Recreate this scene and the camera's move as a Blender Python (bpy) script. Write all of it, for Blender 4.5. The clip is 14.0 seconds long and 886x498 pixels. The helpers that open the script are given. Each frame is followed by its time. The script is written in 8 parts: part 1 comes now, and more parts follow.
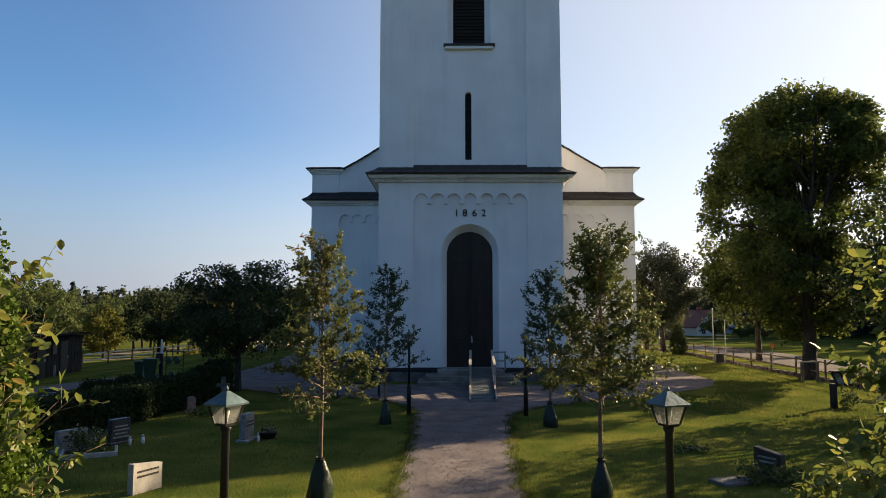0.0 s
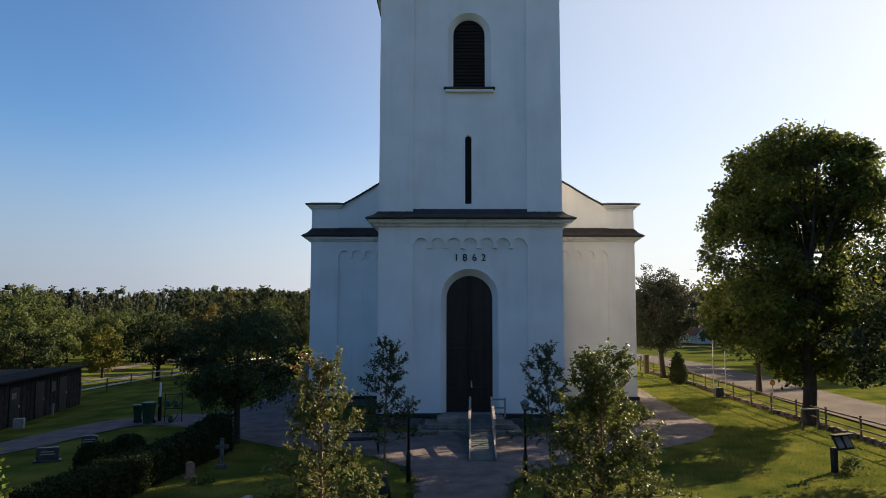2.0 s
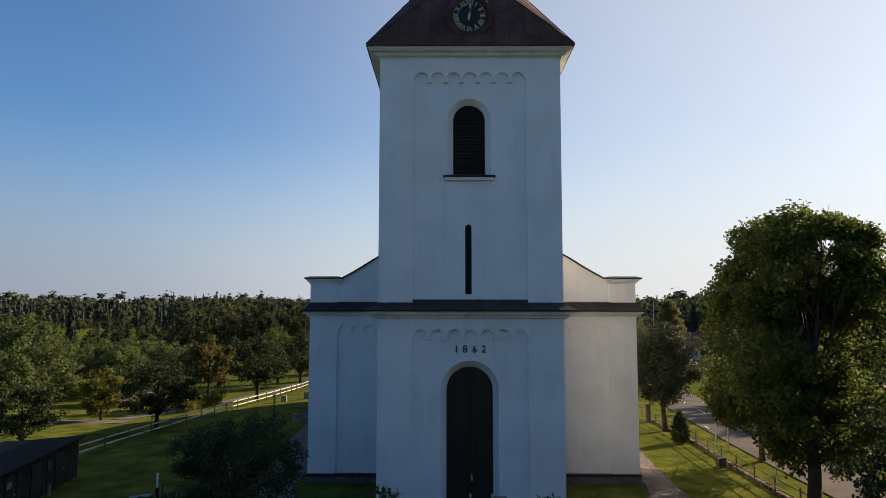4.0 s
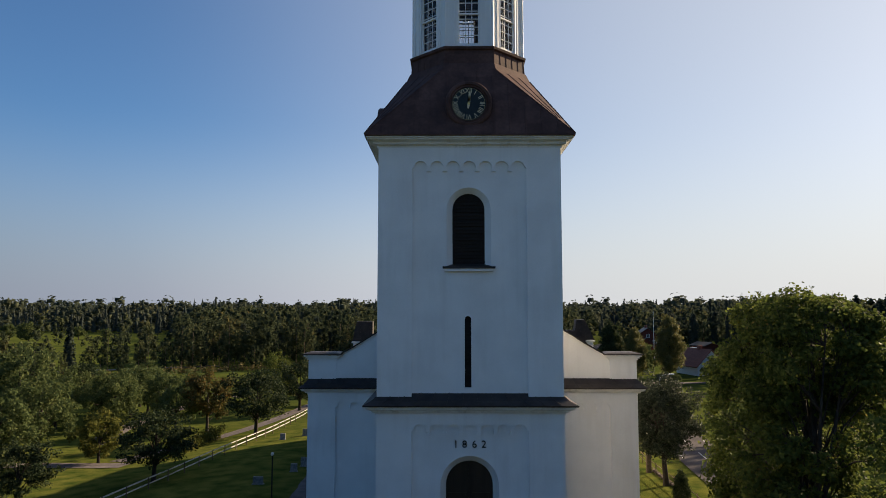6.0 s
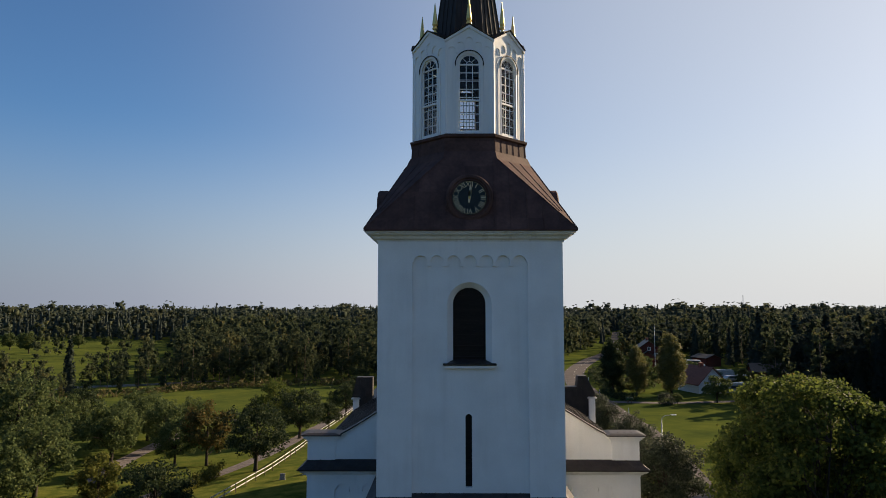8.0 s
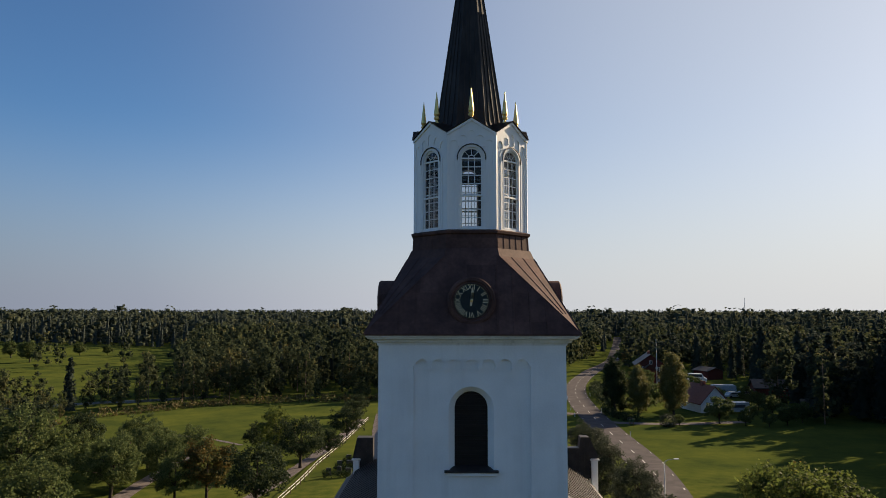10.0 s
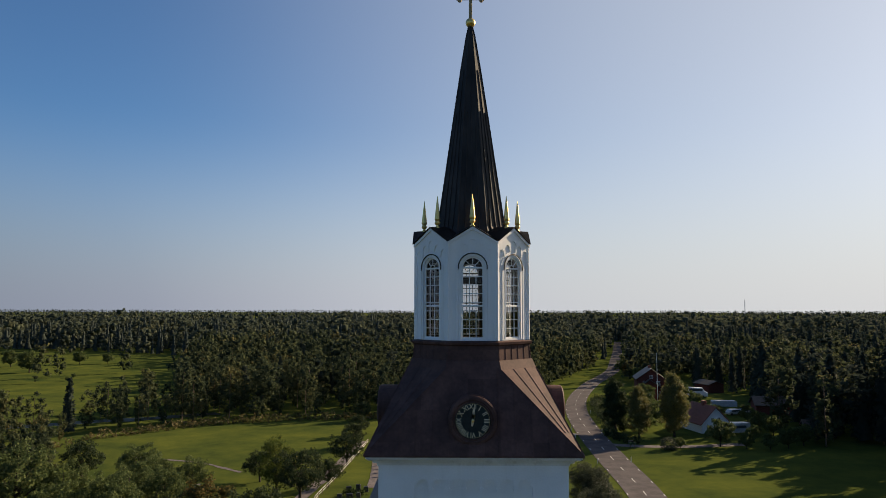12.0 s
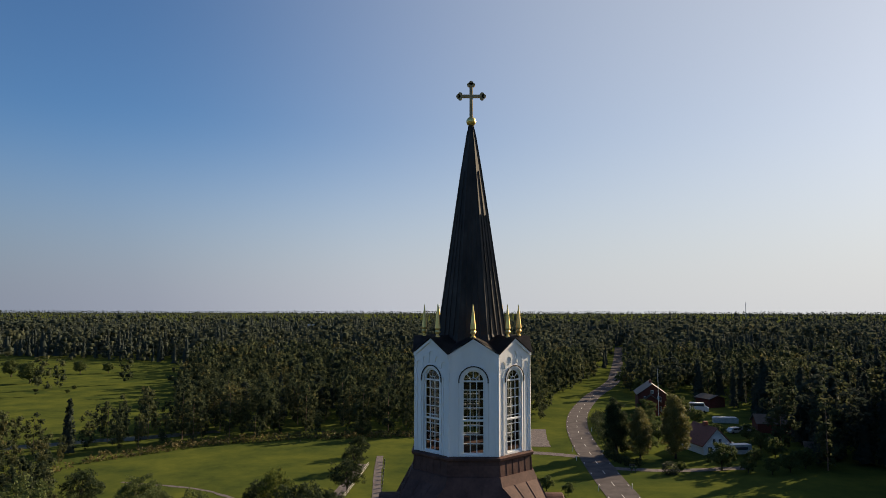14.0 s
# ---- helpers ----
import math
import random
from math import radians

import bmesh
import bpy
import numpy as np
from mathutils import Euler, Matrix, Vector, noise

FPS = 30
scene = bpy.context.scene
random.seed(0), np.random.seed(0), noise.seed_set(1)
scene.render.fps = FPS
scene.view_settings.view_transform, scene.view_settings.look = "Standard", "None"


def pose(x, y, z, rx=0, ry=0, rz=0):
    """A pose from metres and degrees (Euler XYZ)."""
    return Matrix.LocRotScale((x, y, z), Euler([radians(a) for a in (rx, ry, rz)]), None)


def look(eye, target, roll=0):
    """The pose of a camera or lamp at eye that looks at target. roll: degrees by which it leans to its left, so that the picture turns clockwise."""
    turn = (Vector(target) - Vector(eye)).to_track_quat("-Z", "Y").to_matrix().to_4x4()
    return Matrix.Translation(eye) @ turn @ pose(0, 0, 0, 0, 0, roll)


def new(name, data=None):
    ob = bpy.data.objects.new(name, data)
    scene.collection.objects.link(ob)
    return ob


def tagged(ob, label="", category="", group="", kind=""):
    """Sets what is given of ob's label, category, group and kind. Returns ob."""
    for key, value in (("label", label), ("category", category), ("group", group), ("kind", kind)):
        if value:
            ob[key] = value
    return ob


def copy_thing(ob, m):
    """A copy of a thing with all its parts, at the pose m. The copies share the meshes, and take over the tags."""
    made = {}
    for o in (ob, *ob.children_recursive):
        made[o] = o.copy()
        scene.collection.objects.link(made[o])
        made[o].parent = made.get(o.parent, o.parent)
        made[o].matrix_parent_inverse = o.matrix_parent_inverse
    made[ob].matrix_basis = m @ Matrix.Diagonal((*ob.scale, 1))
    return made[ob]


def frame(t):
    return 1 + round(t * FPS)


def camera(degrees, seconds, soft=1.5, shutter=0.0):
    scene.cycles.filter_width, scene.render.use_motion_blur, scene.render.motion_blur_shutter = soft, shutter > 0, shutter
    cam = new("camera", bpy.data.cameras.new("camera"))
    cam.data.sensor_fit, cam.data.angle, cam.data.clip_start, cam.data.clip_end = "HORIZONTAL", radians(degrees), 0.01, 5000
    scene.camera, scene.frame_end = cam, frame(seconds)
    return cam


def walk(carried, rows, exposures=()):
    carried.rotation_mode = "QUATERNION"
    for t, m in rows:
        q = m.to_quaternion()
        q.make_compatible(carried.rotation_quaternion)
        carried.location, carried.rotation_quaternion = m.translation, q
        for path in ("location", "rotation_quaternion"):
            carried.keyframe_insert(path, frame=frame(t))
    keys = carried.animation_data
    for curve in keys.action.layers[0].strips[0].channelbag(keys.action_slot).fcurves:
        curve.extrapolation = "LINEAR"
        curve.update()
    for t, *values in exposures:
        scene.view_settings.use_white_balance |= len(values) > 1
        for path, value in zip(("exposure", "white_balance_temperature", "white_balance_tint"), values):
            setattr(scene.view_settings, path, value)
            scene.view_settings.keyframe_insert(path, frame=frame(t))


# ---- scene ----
cam = camera(65.1, 14.0, soft=0.75)
PATH = [
    (0, (-0.911, -27.577, 2.794), (-0.925, -25.585, 2.97), 0.0),
    (0.5, (-0.919, -27.567, 3.148), (-0.932, -25.575, 3.323), 0.0),
    (1, (-0.923, -27.607, 3.567), (-0.936, -25.615, 3.741), 0.0),
    (1.5, (-0.918, -27.628, 4.038), (-0.931, -25.636, 4.211), 0.1),
    (2, (-0.917, -27.662, 4.62), (-0.93, -25.67, 4.793), 0.1),
    (2.5, (-0.901, -27.632, 5.474), (-0.915, -25.64, 5.646), 0.1),
    (3, (-0.896, -27.647, 6.385), (-0.911, -25.655, 6.559), 0.05),
    (5.5, (-0.887, -27.635, 11.043), (-0.901, -25.643, 11.216), 0.05),
    (6, (-0.887, -27.622, 11.939), (-0.9, -25.63, 12.112), 0.0),
    (6.5, (-0.867, -27.581, 12.829), (-0.881, -25.589, 13.003), 0.0),
    (7, (-0.864, -27.558, 13.751), (-0.878, -25.565, 13.926), 0.0),
    (7.5, (-0.866, -27.555, 14.737), (-0.881, -25.562, 14.912), 0.0),
    (8, (-0.877, -27.583, 15.731), (-0.892, -25.59, 15.906), 0.0),
    (10.5, (-0.904, -27.471, 20.933), (-0.923, -25.478, 21.108), 0.1),
    (11, (-0.921, -27.472, 22.101), (-0.939, -25.48, 22.275), 0.1),
    (11.5, (-0.926, -27.491, 23.283), (-0.944, -25.499, 23.457), 0.1),
    (12, (-0.929, -27.487, 24.448), (-0.948, -25.494, 24.621), 0.1),
    (12.5, (-0.939, -27.538, 25.596), (-0.958, -25.545, 25.769), 0.1),
    (13, (-0.922, -27.509, 26.734), (-0.942, -25.516, 26.907), 0.1),
    (13.5, (-0.92, -27.527, 27.896), (-0.941, -25.534, 28.07), 0.1),
    (14, (-0.921, -27.515, 29.103), (-0.942, -25.523, 29.276), 0.1),
]
walk(cam, [(t, look(eye, target, roll)) for t, eye, target, roll in PATH],
     [(0, 1.48, 7450, 14), (1.5, 1.46, 7300, 14), (3, 1.29, 7150, 14), (5.5, 1.05, 7100, 14), (6.5, 0.99, 7050, 14), (8, 0.95, 7050, 14), (11, 0.88, 7000, 14), (14, 0.85, 7000, 14)])


# ---- light ----
SUN_EL, SUN_AZ = radians(21), radians(53)
world = bpy.data.worlds.new("world")
scene.world = world
world.use_nodes = True
wn = world.node_tree
sky = wn.nodes.new("ShaderNodeTexSky")
sky.sky_type = 'NISHITA'
sky.sun_disc = False
sky.sun_elevation, sky.sun_rotation = SUN_EL, SUN_AZ
sky.air_density, sky.dust_density, sky.ozone_density = 1.02, 0.62, 5.2
wn.nodes["Background"].inputs["Strength"].default_value = 0.063
sun_dir = Vector((math.sin(SUN_AZ) * math.cos(SUN_EL), math.cos(SUN_AZ) * math.cos(SUN_EL), math.sin(SUN_EL)))
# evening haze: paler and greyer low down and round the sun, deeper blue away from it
def world_node(kind, **inputs):
    n = wn.nodes.new(kind)
    for key, v in inputs.items():
        n.inputs[int(key[1:])].default_value = v
    return n


def ramp_range(source, a, b, to):
    n = world_node("ShaderNodeMapRange", i1=a, i2=b, i3=0.0, i4=to)
    n.interpolation_type = 'SMOOTHSTEP'
    wn.links.new(source, n.inputs[0])
    return n.outputs[0]


def world_mix(kind, factor, a, b):
    n = wn.nodes.new("ShaderNodeMix")
    n.data_type, n.blend_type = 'RGBA', kind
    wn.links.new(factor, n.inputs[0])
    wn.links.new(a, n.inputs[6])
    if isinstance(b, tuple):
        n.inputs[7].default_value = (*b, 1)
    else:
        wn.links.new(b, n.inputs[7])
    return n.outputs[2]


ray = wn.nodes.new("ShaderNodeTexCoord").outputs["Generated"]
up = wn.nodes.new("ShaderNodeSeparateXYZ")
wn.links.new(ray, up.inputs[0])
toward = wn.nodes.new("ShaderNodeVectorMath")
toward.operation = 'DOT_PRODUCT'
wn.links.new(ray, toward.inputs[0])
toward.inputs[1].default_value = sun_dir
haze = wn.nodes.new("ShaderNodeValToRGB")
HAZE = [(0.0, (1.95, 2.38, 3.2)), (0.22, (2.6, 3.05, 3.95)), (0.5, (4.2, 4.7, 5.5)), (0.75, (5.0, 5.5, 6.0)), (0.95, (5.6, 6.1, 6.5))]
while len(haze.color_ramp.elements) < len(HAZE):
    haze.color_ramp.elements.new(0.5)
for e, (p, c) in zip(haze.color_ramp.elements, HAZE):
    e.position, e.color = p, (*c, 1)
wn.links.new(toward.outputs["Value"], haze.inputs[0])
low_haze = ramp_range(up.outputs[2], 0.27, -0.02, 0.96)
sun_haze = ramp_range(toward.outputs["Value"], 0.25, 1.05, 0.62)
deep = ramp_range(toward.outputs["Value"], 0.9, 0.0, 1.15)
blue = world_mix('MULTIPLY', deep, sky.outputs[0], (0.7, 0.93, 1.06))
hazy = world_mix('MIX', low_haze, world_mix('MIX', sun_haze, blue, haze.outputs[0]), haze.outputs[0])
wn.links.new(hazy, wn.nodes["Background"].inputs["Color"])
sun = new("sun", bpy.data.lights.new("sun", 'SUN'))
sun.data.energy, sun.data.angle, sun.data.color = 5.0, radians(0.55), (1.0, 0.83, 0.58)
sun.matrix_world = look(sun_dir * 200, (0, 0, 0))


# ---- materials ----
def mat(name, c1, c2, scale=3.0, rough=0.8, metal=0.0, bump=0.2, fine=30.0, spec=0.4, fine_mix=0.25, stretch=(1, 1, 1), per=0.0, clear=0.0):
    m = bpy.data.materials.new(name)
    m.use_nodes = True
    nt = m.node_tree
    b = nt.nodes["Principled BSDF"]
    geo = nt.nodes.new("ShaderNodeNewGeometry")
    mp = nt.nodes.new("ShaderNodeMapping")
    mp.inputs["Scale"].default_value = stretch
    nt.links.new(geo.outputs["Position"], mp.inputs["Vector"])
    n1 = nt.nodes.new("ShaderNodeTexNoise")
    n1.inputs["Scale"].default_value, n1.inputs["Detail"].default_value = scale, 5
    n2 = nt.nodes.new("ShaderNodeTexNoise")
    n2.inputs["Scale"].default_value, n2.inputs["Detail"].default_value = fine, 3
    for n in (n1, n2):
        nt.links.new(mp.outputs[0], n.inputs["Vector"])
    ramp = nt.nodes.new("ShaderNodeValToRGB")
    ramp.color_ramp.elements[0].position, ramp.color_ramp.elements[1].position = 0.32, 0.68
    ramp.color_ramp.elements[0].color, ramp.color_ramp.elements[1].color = (*c1, 1), (*c2, 1)
    nt.links.new(n1.outputs[0], ramp.inputs[0])
    mix = nt.nodes.new("ShaderNodeMix")
    mix.data_type, mix.blend_type = 'RGBA', 'OVERLAY'
    mix.inputs[0].default_value = fine_mix
    nt.links.new(ramp.outputs[0], mix.inputs[6])
    nt.links.new(n2.outputs[0], mix.inputs[7])
    out = mix.outputs[2]
    if per:
        oi = nt.nodes.new("ShaderNodeObjectInfo")
        mr = nt.nodes.new("ShaderNodeMapRange")
        mr.inputs[3].default_value, mr.inputs[4].default_value = 1 - per, 1 + per
        nt.links.new(oi.outputs["Random"], mr.inputs[0])
        hs = nt.nodes.new("ShaderNodeHueSaturation")
        nt.links.new(mr.outputs[0], hs.inputs["Value"])
        nt.links.new(out, hs.inputs["Color"])
        out = hs.outputs[0]
    nt.links.new(out, b.inputs["Base Color"])
    b.inputs["Roughness"].default_value, b.inputs["Metallic"].default_value = rough, metal
    b.inputs["Specular IOR Level"].default_value = spec
    if clear:
        b.inputs["Coat Weight"].default_value = clear
    if bump:
        bp = nt.nodes.new("ShaderNodeBump")
        bp.inputs["Strength"].default_value, bp.inputs["Distance"].default_value = bump, 0.02
        nt.links.new(n2.outputs[0], bp.inputs["Height"])
        nt.links.new(bp.outputs[0], b.inputs["Normal"])
    return m


def leaf_mat(name, colours, trans=0.35, rough=0.6, spec=0.12, patch=0.6, by_leaf=0.75):
    """Foliage: colours is a list of (position, rgb) spread over the leaves."""
    m = bpy.data.materials.new(name)
    m.use_nodes = True
    nt = m.node_tree
    b = nt.nodes["Principled BSDF"]
    geo = nt.nodes.new("ShaderNodeNewGeometry")
    n1 = nt.nodes.new("ShaderNodeTexNoise")
    n1.inputs["Scale"].default_value = patch
    nt.links.new(geo.outputs["Position"], n1.inputs["Vector"])
    add = nt.nodes.new("ShaderNodeMath")
    add.operation = 'MULTIPLY_ADD'
    nt.links.new(n1.outputs[0], add.inputs[0])
    add.inputs[1].default_value = 0.9 if by_leaf > 0.5 else 1.5
    sub = nt.nodes.new("ShaderNodeMath")
    sub.operation = 'MULTIPLY_ADD'
    nt.links.new(geo.outputs["Random Per Island"], sub.inputs[0])
    sub.inputs[1].default_value, sub.inputs[2].default_value = by_leaf, 0.5 - 0.5 * by_leaf - (0.45 if by_leaf > 0.5 else 0.75)
    nt.links.new(sub.outputs[0], add.inputs[2])
    ramp = nt.nodes.new("ShaderNodeValToRGB")
    els = ramp.color_ramp.elements
    while len(els) < len(colours):
        els.new(0.5)
    for e, (p, c) in zip(els, colours):
        e.position, e.color = p, (*c, 1)
    nt.links.new(add.outputs[0], ramp.inputs[0])
    nt.links.new(ramp.outputs[0], b.inputs["Base Color"])
    b.inputs["Roughness"].default_value, b.inputs["Specular IOR Level"].default_value = rough, spec
    tr = nt.nodes.new("ShaderNodeBsdfTranslucent")
    nt.links.new(ramp.outputs[0], tr.inputs[0])
    mx = nt.nodes.new("ShaderNodeMixShader")
    mx.inputs[0].default_value = trans
    nt.links.new(b.outputs[0], mx.inputs[1])
    nt.links.new(tr.outputs[0], mx.inputs[2])
    nt.links.new(mx.outputs[0], nt.nodes["Material Output"].inputs["Surface"])
    return m


def glass_mat(name, tint=(1, 1, 1), rough=0.02):
    m = bpy.data.materials.new(name)
    m.use_nodes = True
    nt = m.node_tree
    g = nt.nodes.new("ShaderNodeBsdfGlossy")
    g.inputs["Roughness"].default_value = rough
    t = nt.nodes.new("ShaderNodeBsdfTransparent")
    t.inputs[0].default_value = (*tint, 1)
    lw = nt.nodes.new("ShaderNodeFresnel")
    lw.inputs[0].default_value = 1.5
    mx = nt.nodes.new("ShaderNodeMixShader")
    nt.links.new(lw.outputs[0], mx.inputs[0])
    nt.links.new(t.outputs[0], mx.inputs[1])
    nt.links.new(g.outputs[0], mx.inputs[2])
    nt.links.new(mx.outputs[0], nt.nodes["Material Output"].inputs["Surface"])
    return m


PLASTER = mat("white_plaster", (0.74, 0.74, 0.73), (0.84, 0.84, 0.83), 0.6, 0.85, 0, 0.25, 14, 0.3, 0.12)
def weather(m, tint, low, high, amount):
    """Adds stains: run-off streaks crossed with broad patches."""
    nt = m.node_tree
    b = nt.nodes["Principled BSDF"]
    geo = [n for n in nt.nodes if n.bl_idname == "ShaderNodeNewGeometry"][0]
    mp, n1, n2 = nt.nodes.new("ShaderNodeMapping"), nt.nodes.new("ShaderNodeTexNoise"), nt.nodes.new("ShaderNodeTexNoise")
    mp.inputs["Scale"].default_value = (1, 1, 0.07)
    nt.links.new(geo.outputs["Position"], mp.inputs["Vector"])
    n1.inputs["Scale"].default_value, n1.inputs["Detail"].default_value = 3.5, 6
    n2.inputs["Scale"].default_value, n2.inputs["Detail"].default_value = 0.45, 5
    nt.links.new(mp.outputs[0], n1.inputs["Vector"])
    nt.links.new(geo.outputs["Position"], n2.inputs["Vector"])
    mul, mr, mx = nt.nodes.new("ShaderNodeMath"), nt.nodes.new("ShaderNodeMapRange"), nt.nodes.new("ShaderNodeMix")
    mul.operation = 'MULTIPLY'
    nt.links.new(n1.outputs[0], mul.inputs[0])
    nt.links.new(n2.outputs[0], mul.inputs[1])
    nt.links.new(mul.outputs[0], mr.inputs[0])
    mr.inputs[1].default_value, mr.inputs[2].default_value, mr.inputs[4].default_value = low, high, amount
    mx.data_type = 'RGBA'
    nt.links.new(mr.outputs[0], mx.inputs[0])
    nt.links.new(b.inputs["Base Color"].links[0].from_socket, mx.inputs[6])
    mx.inputs[7].default_value = (*tint, 1)
    nt.links.new(mx.outputs[2], b.inputs["Base Color"])
    return m


weather(PLASTER, (0.42, 0.4, 0.37), 0.26, 0.42, 0.14)
CORNICE = weather(mat("weathered_cornice_plaster", (0.66, 0.65, 0.62), (0.8, 0.8, 0.78), 1.2, 0.85, 0, 0.3, 20, 0.3, 0.2), (0.3, 0.26, 0.23), 0.28, 0.42, 0.4)
WHITE_WOOD = mat("white_painted_wood", (0.76, 0.77, 0.77), (0.85, 0.85, 0.84), 1.5, 0.55, 0, 0.12, 25, 0.4, 0.1, (1, 1, 0.15))
PLINTH = mat("plinth_stone", (0.08, 0.075, 0.07), (0.17, 0.155, 0.145), 2.5, 0.9, 0, 0.5, 25, 0.3, 0.35, per=0.2)
TAR = mat("tarred_band", (0.012, 0.011, 0.011), (0.03, 0.027, 0.025), 4, 0.6, 0, 0.2, 30)
ROOF_DARK = mat("dark_sheet_roof", (0.016, 0.0125, 0.0115), (0.04, 0.031, 0.028), 2.2, 0.55, 0.15, 0.12, 9, 0.5, 0.25)
COPPER = mat("brown_copper_sheet", (0.068, 0.038, 0.034), (0.115, 0.063, 0.054), 1.3, 0.7, 0.0, 0.15, 8, 0.09, 0.3)
def sheets(m, width, height, amount):
    """Varies a metal's tone from sheet to sheet."""
    nt = m.node_tree
    b = nt.nodes["Principled BSDF"]
    geo = [n for n in nt.nodes if n.bl_idname == "ShaderNodeNewGeometry"][0]
    mp, fl, wnz, mr, hs = (nt.nodes.new("ShaderNode" + k) for k in ("Mapping", "VectorMath", "TexWhiteNoise", "MapRange", "HueSaturation"))
    mp.inputs["Scale"].default_value = (1 / width, 0.0, 1 / height)
    mp.inputs["Location"].default_value = (0.31, 0.0, 0.17)
    fl.operation = 'FLOOR'
    nt.links.new(geo.outputs["Position"], mp.inputs["Vector"])
    nt.links.new(mp.outputs[0], fl.inputs[0])
    nt.links.new(fl.outputs[0], wnz.inputs["Vector"])
    nt.links.new(wnz.outputs["Value"], mr.inputs[0])
    mr.inputs[3].default_value, mr.inputs[4].default_value = 1 - amount, 1 + amount
    nt.links.new(mr.outputs[0], hs.inputs["Value"])
    nt.links.new(b.inputs["Base Color"].links[0].from_socket, hs.inputs["Color"])
    nt.links.new(hs.outputs[0], b.inputs["Base Color"])


sheets(COPPER, 0.62, 1.15, 0.16)
SPIRE_METAL = mat("black_sheet_spire", (0.016, 0.014, 0.013), (0.04, 0.034, 0.031), 1.8, 0.62, 0.1, 0.25, 6, 0.3, 0.3, (1, 1, 0.4))
DOOR_WOOD = mat("dark_door_wood", (0.012, 0.008, 0.006), (0.03, 0.018, 0.012), 5, 0.5, 0, 0.25, 40, 0.4, 0.3, (1, 1, 0.12))
SHUTTER = mat("dark_shutter_wood", (0.01, 0.008, 0.007), (0.022, 0.016, 0.013), 5, 0.75, 0, 0.25, 40, 0.3, 0.3, (0.2, 1, 1))
IRON = mat("black_iron", (0.008, 0.008, 0.009), (0.018, 0.018, 0.02), 6, 0.5, 0.15, 0.1, 40)
GOLD = mat("gilded_metal", (0.72, 0.5, 0.16), (0.9, 0.66, 0.26), 4, 0.42, 0.85, 0.08, 20)
GILT_PAINT = mat("pale_gilt_paint", (0.6, 0.52, 0.36), (0.74, 0.66, 0.48), 6, 0.6, 0, 0.1, 30, 0.1, 0.2)
GOLD_DULL = mat("weathered_gilding", (0.26, 0.19, 0.1), (0.46, 0.33, 0.16), 4, 0.55, 0.5, 0.1, 20)
DIAL = mat("dark_green_dial", (0.006, 0.012, 0.014), (0.012, 0.022, 0.025), 3, 0.5, 0.2, 0.1, 20)
GRANITE = mat("grey_granite", (0.14, 0.14, 0.14), (0.27, 0.265, 0.26), 8, 0.7, 0, 0.3, 60, 0.4, 0.45, per=0.12)
STEP_STONE = mat("sandstone_step", (0.14, 0.128, 0.11), (0.25, 0.23, 0.2), 3, 0.85, 0, 0.3, 40, 0.3, 0.35, per=0.15)
DARK_STONE = mat("dark_polished_stone", (0.022, 0.022, 0.024), (0.06, 0.06, 0.062), 8, 0.35, 0, 0.15, 60, 0.5, 0.4)
EDGE_STONE = mat("rough_edging_stone", (0.06, 0.045, 0.04), (0.15, 0.115, 0.1), 3, 0.95, 0, 0.6, 25, 0.2, 0.4, per=0.3)
RED_STONE = mat("red_granite", (0.2, 0.11, 0.09), (0.32, 0.19, 0.15), 9, 0.6, 0, 0.2, 60, 0.4, 0.4)
MOSS_STONE = mat("mossy_grey_stone", (0.06, 0.064, 0.056), (0.13, 0.132, 0.118), 7, 0.85, 0, 0.4, 50, 0.1, 0.5)
LIGHT_STONE = mat("light_stone", (0.25, 0.24, 0.215), (0.37, 0.35, 0.32), 6, 0.75, 0, 0.2, 50, 0.3, 0.3)
GRASS = mat("lawn_grass", (0.04, 0.064, 0.014), (0.128, 0.13, 0.03), 0.7, 1.0, 0, 0.9, 22, 0.0, 0.5)
GRASS_BLADE = leaf_mat("grass_blades", [(0.0, (0.028, 0.048, 0.014)), (0.45, (0.066, 0.09, 0.02)), (0.75, (0.12, 0.12, 0.032)), (1.0, (0.19, 0.15, 0.05))], 0.6, 0.7, 0.1, patch=1.1, by_leaf=0.45)
_g = GRASS.node_tree
_geo = [n for n in _g.nodes if n.bl_idname == "ShaderNodeNewGeometry"][0]
_sep, _mr, _big, _ramp, _mixg = _g.nodes.new("ShaderNodeSeparateXYZ"), _g.nodes.new("ShaderNodeMapRange"), _g.nodes.new("ShaderNodeTexNoise"), _g.nodes.new("ShaderNodeValToRGB"), _g.nodes.new("ShaderNodeMix")
_g.links.new(_geo.outputs["Position"], _sep.inputs[0])
_g.links.new(_geo.outputs["Position"], _big.inputs["Vector"])
_g.links.new(_sep.outputs["Y"], _mr.inputs[0])
_mr.inputs[1].default_value, _mr.inputs[2].default_value = 38.0, 75.0
_big.inputs["Scale"].default_value, _big.inputs["Detail"].default_value = 0.09, 15
_big.inputs["Roughness"].default_value = 0.68
_ramp.color_ramp.elements[0].position, _ramp.color_ramp.elements[0].color = 0.34, (0.037, 0.056, 0.017, 1)
_ramp.color_ramp.elements[1].position, _ramp.color_ramp.elements[1].color = 0.66, (0.093, 0.108, 0.023, 1)
_g.links.new(_big.outputs[0], _ramp.inputs[0])
_mixg.data_type = 'RGBA'
_b = _g.nodes["Principled BSDF"]
_g.links.new(_mr.outputs[0], _mixg.inputs[0])
_g.links.new(_b.inputs["Base Color"].links[0].from_socket, _mixg.inputs[6])
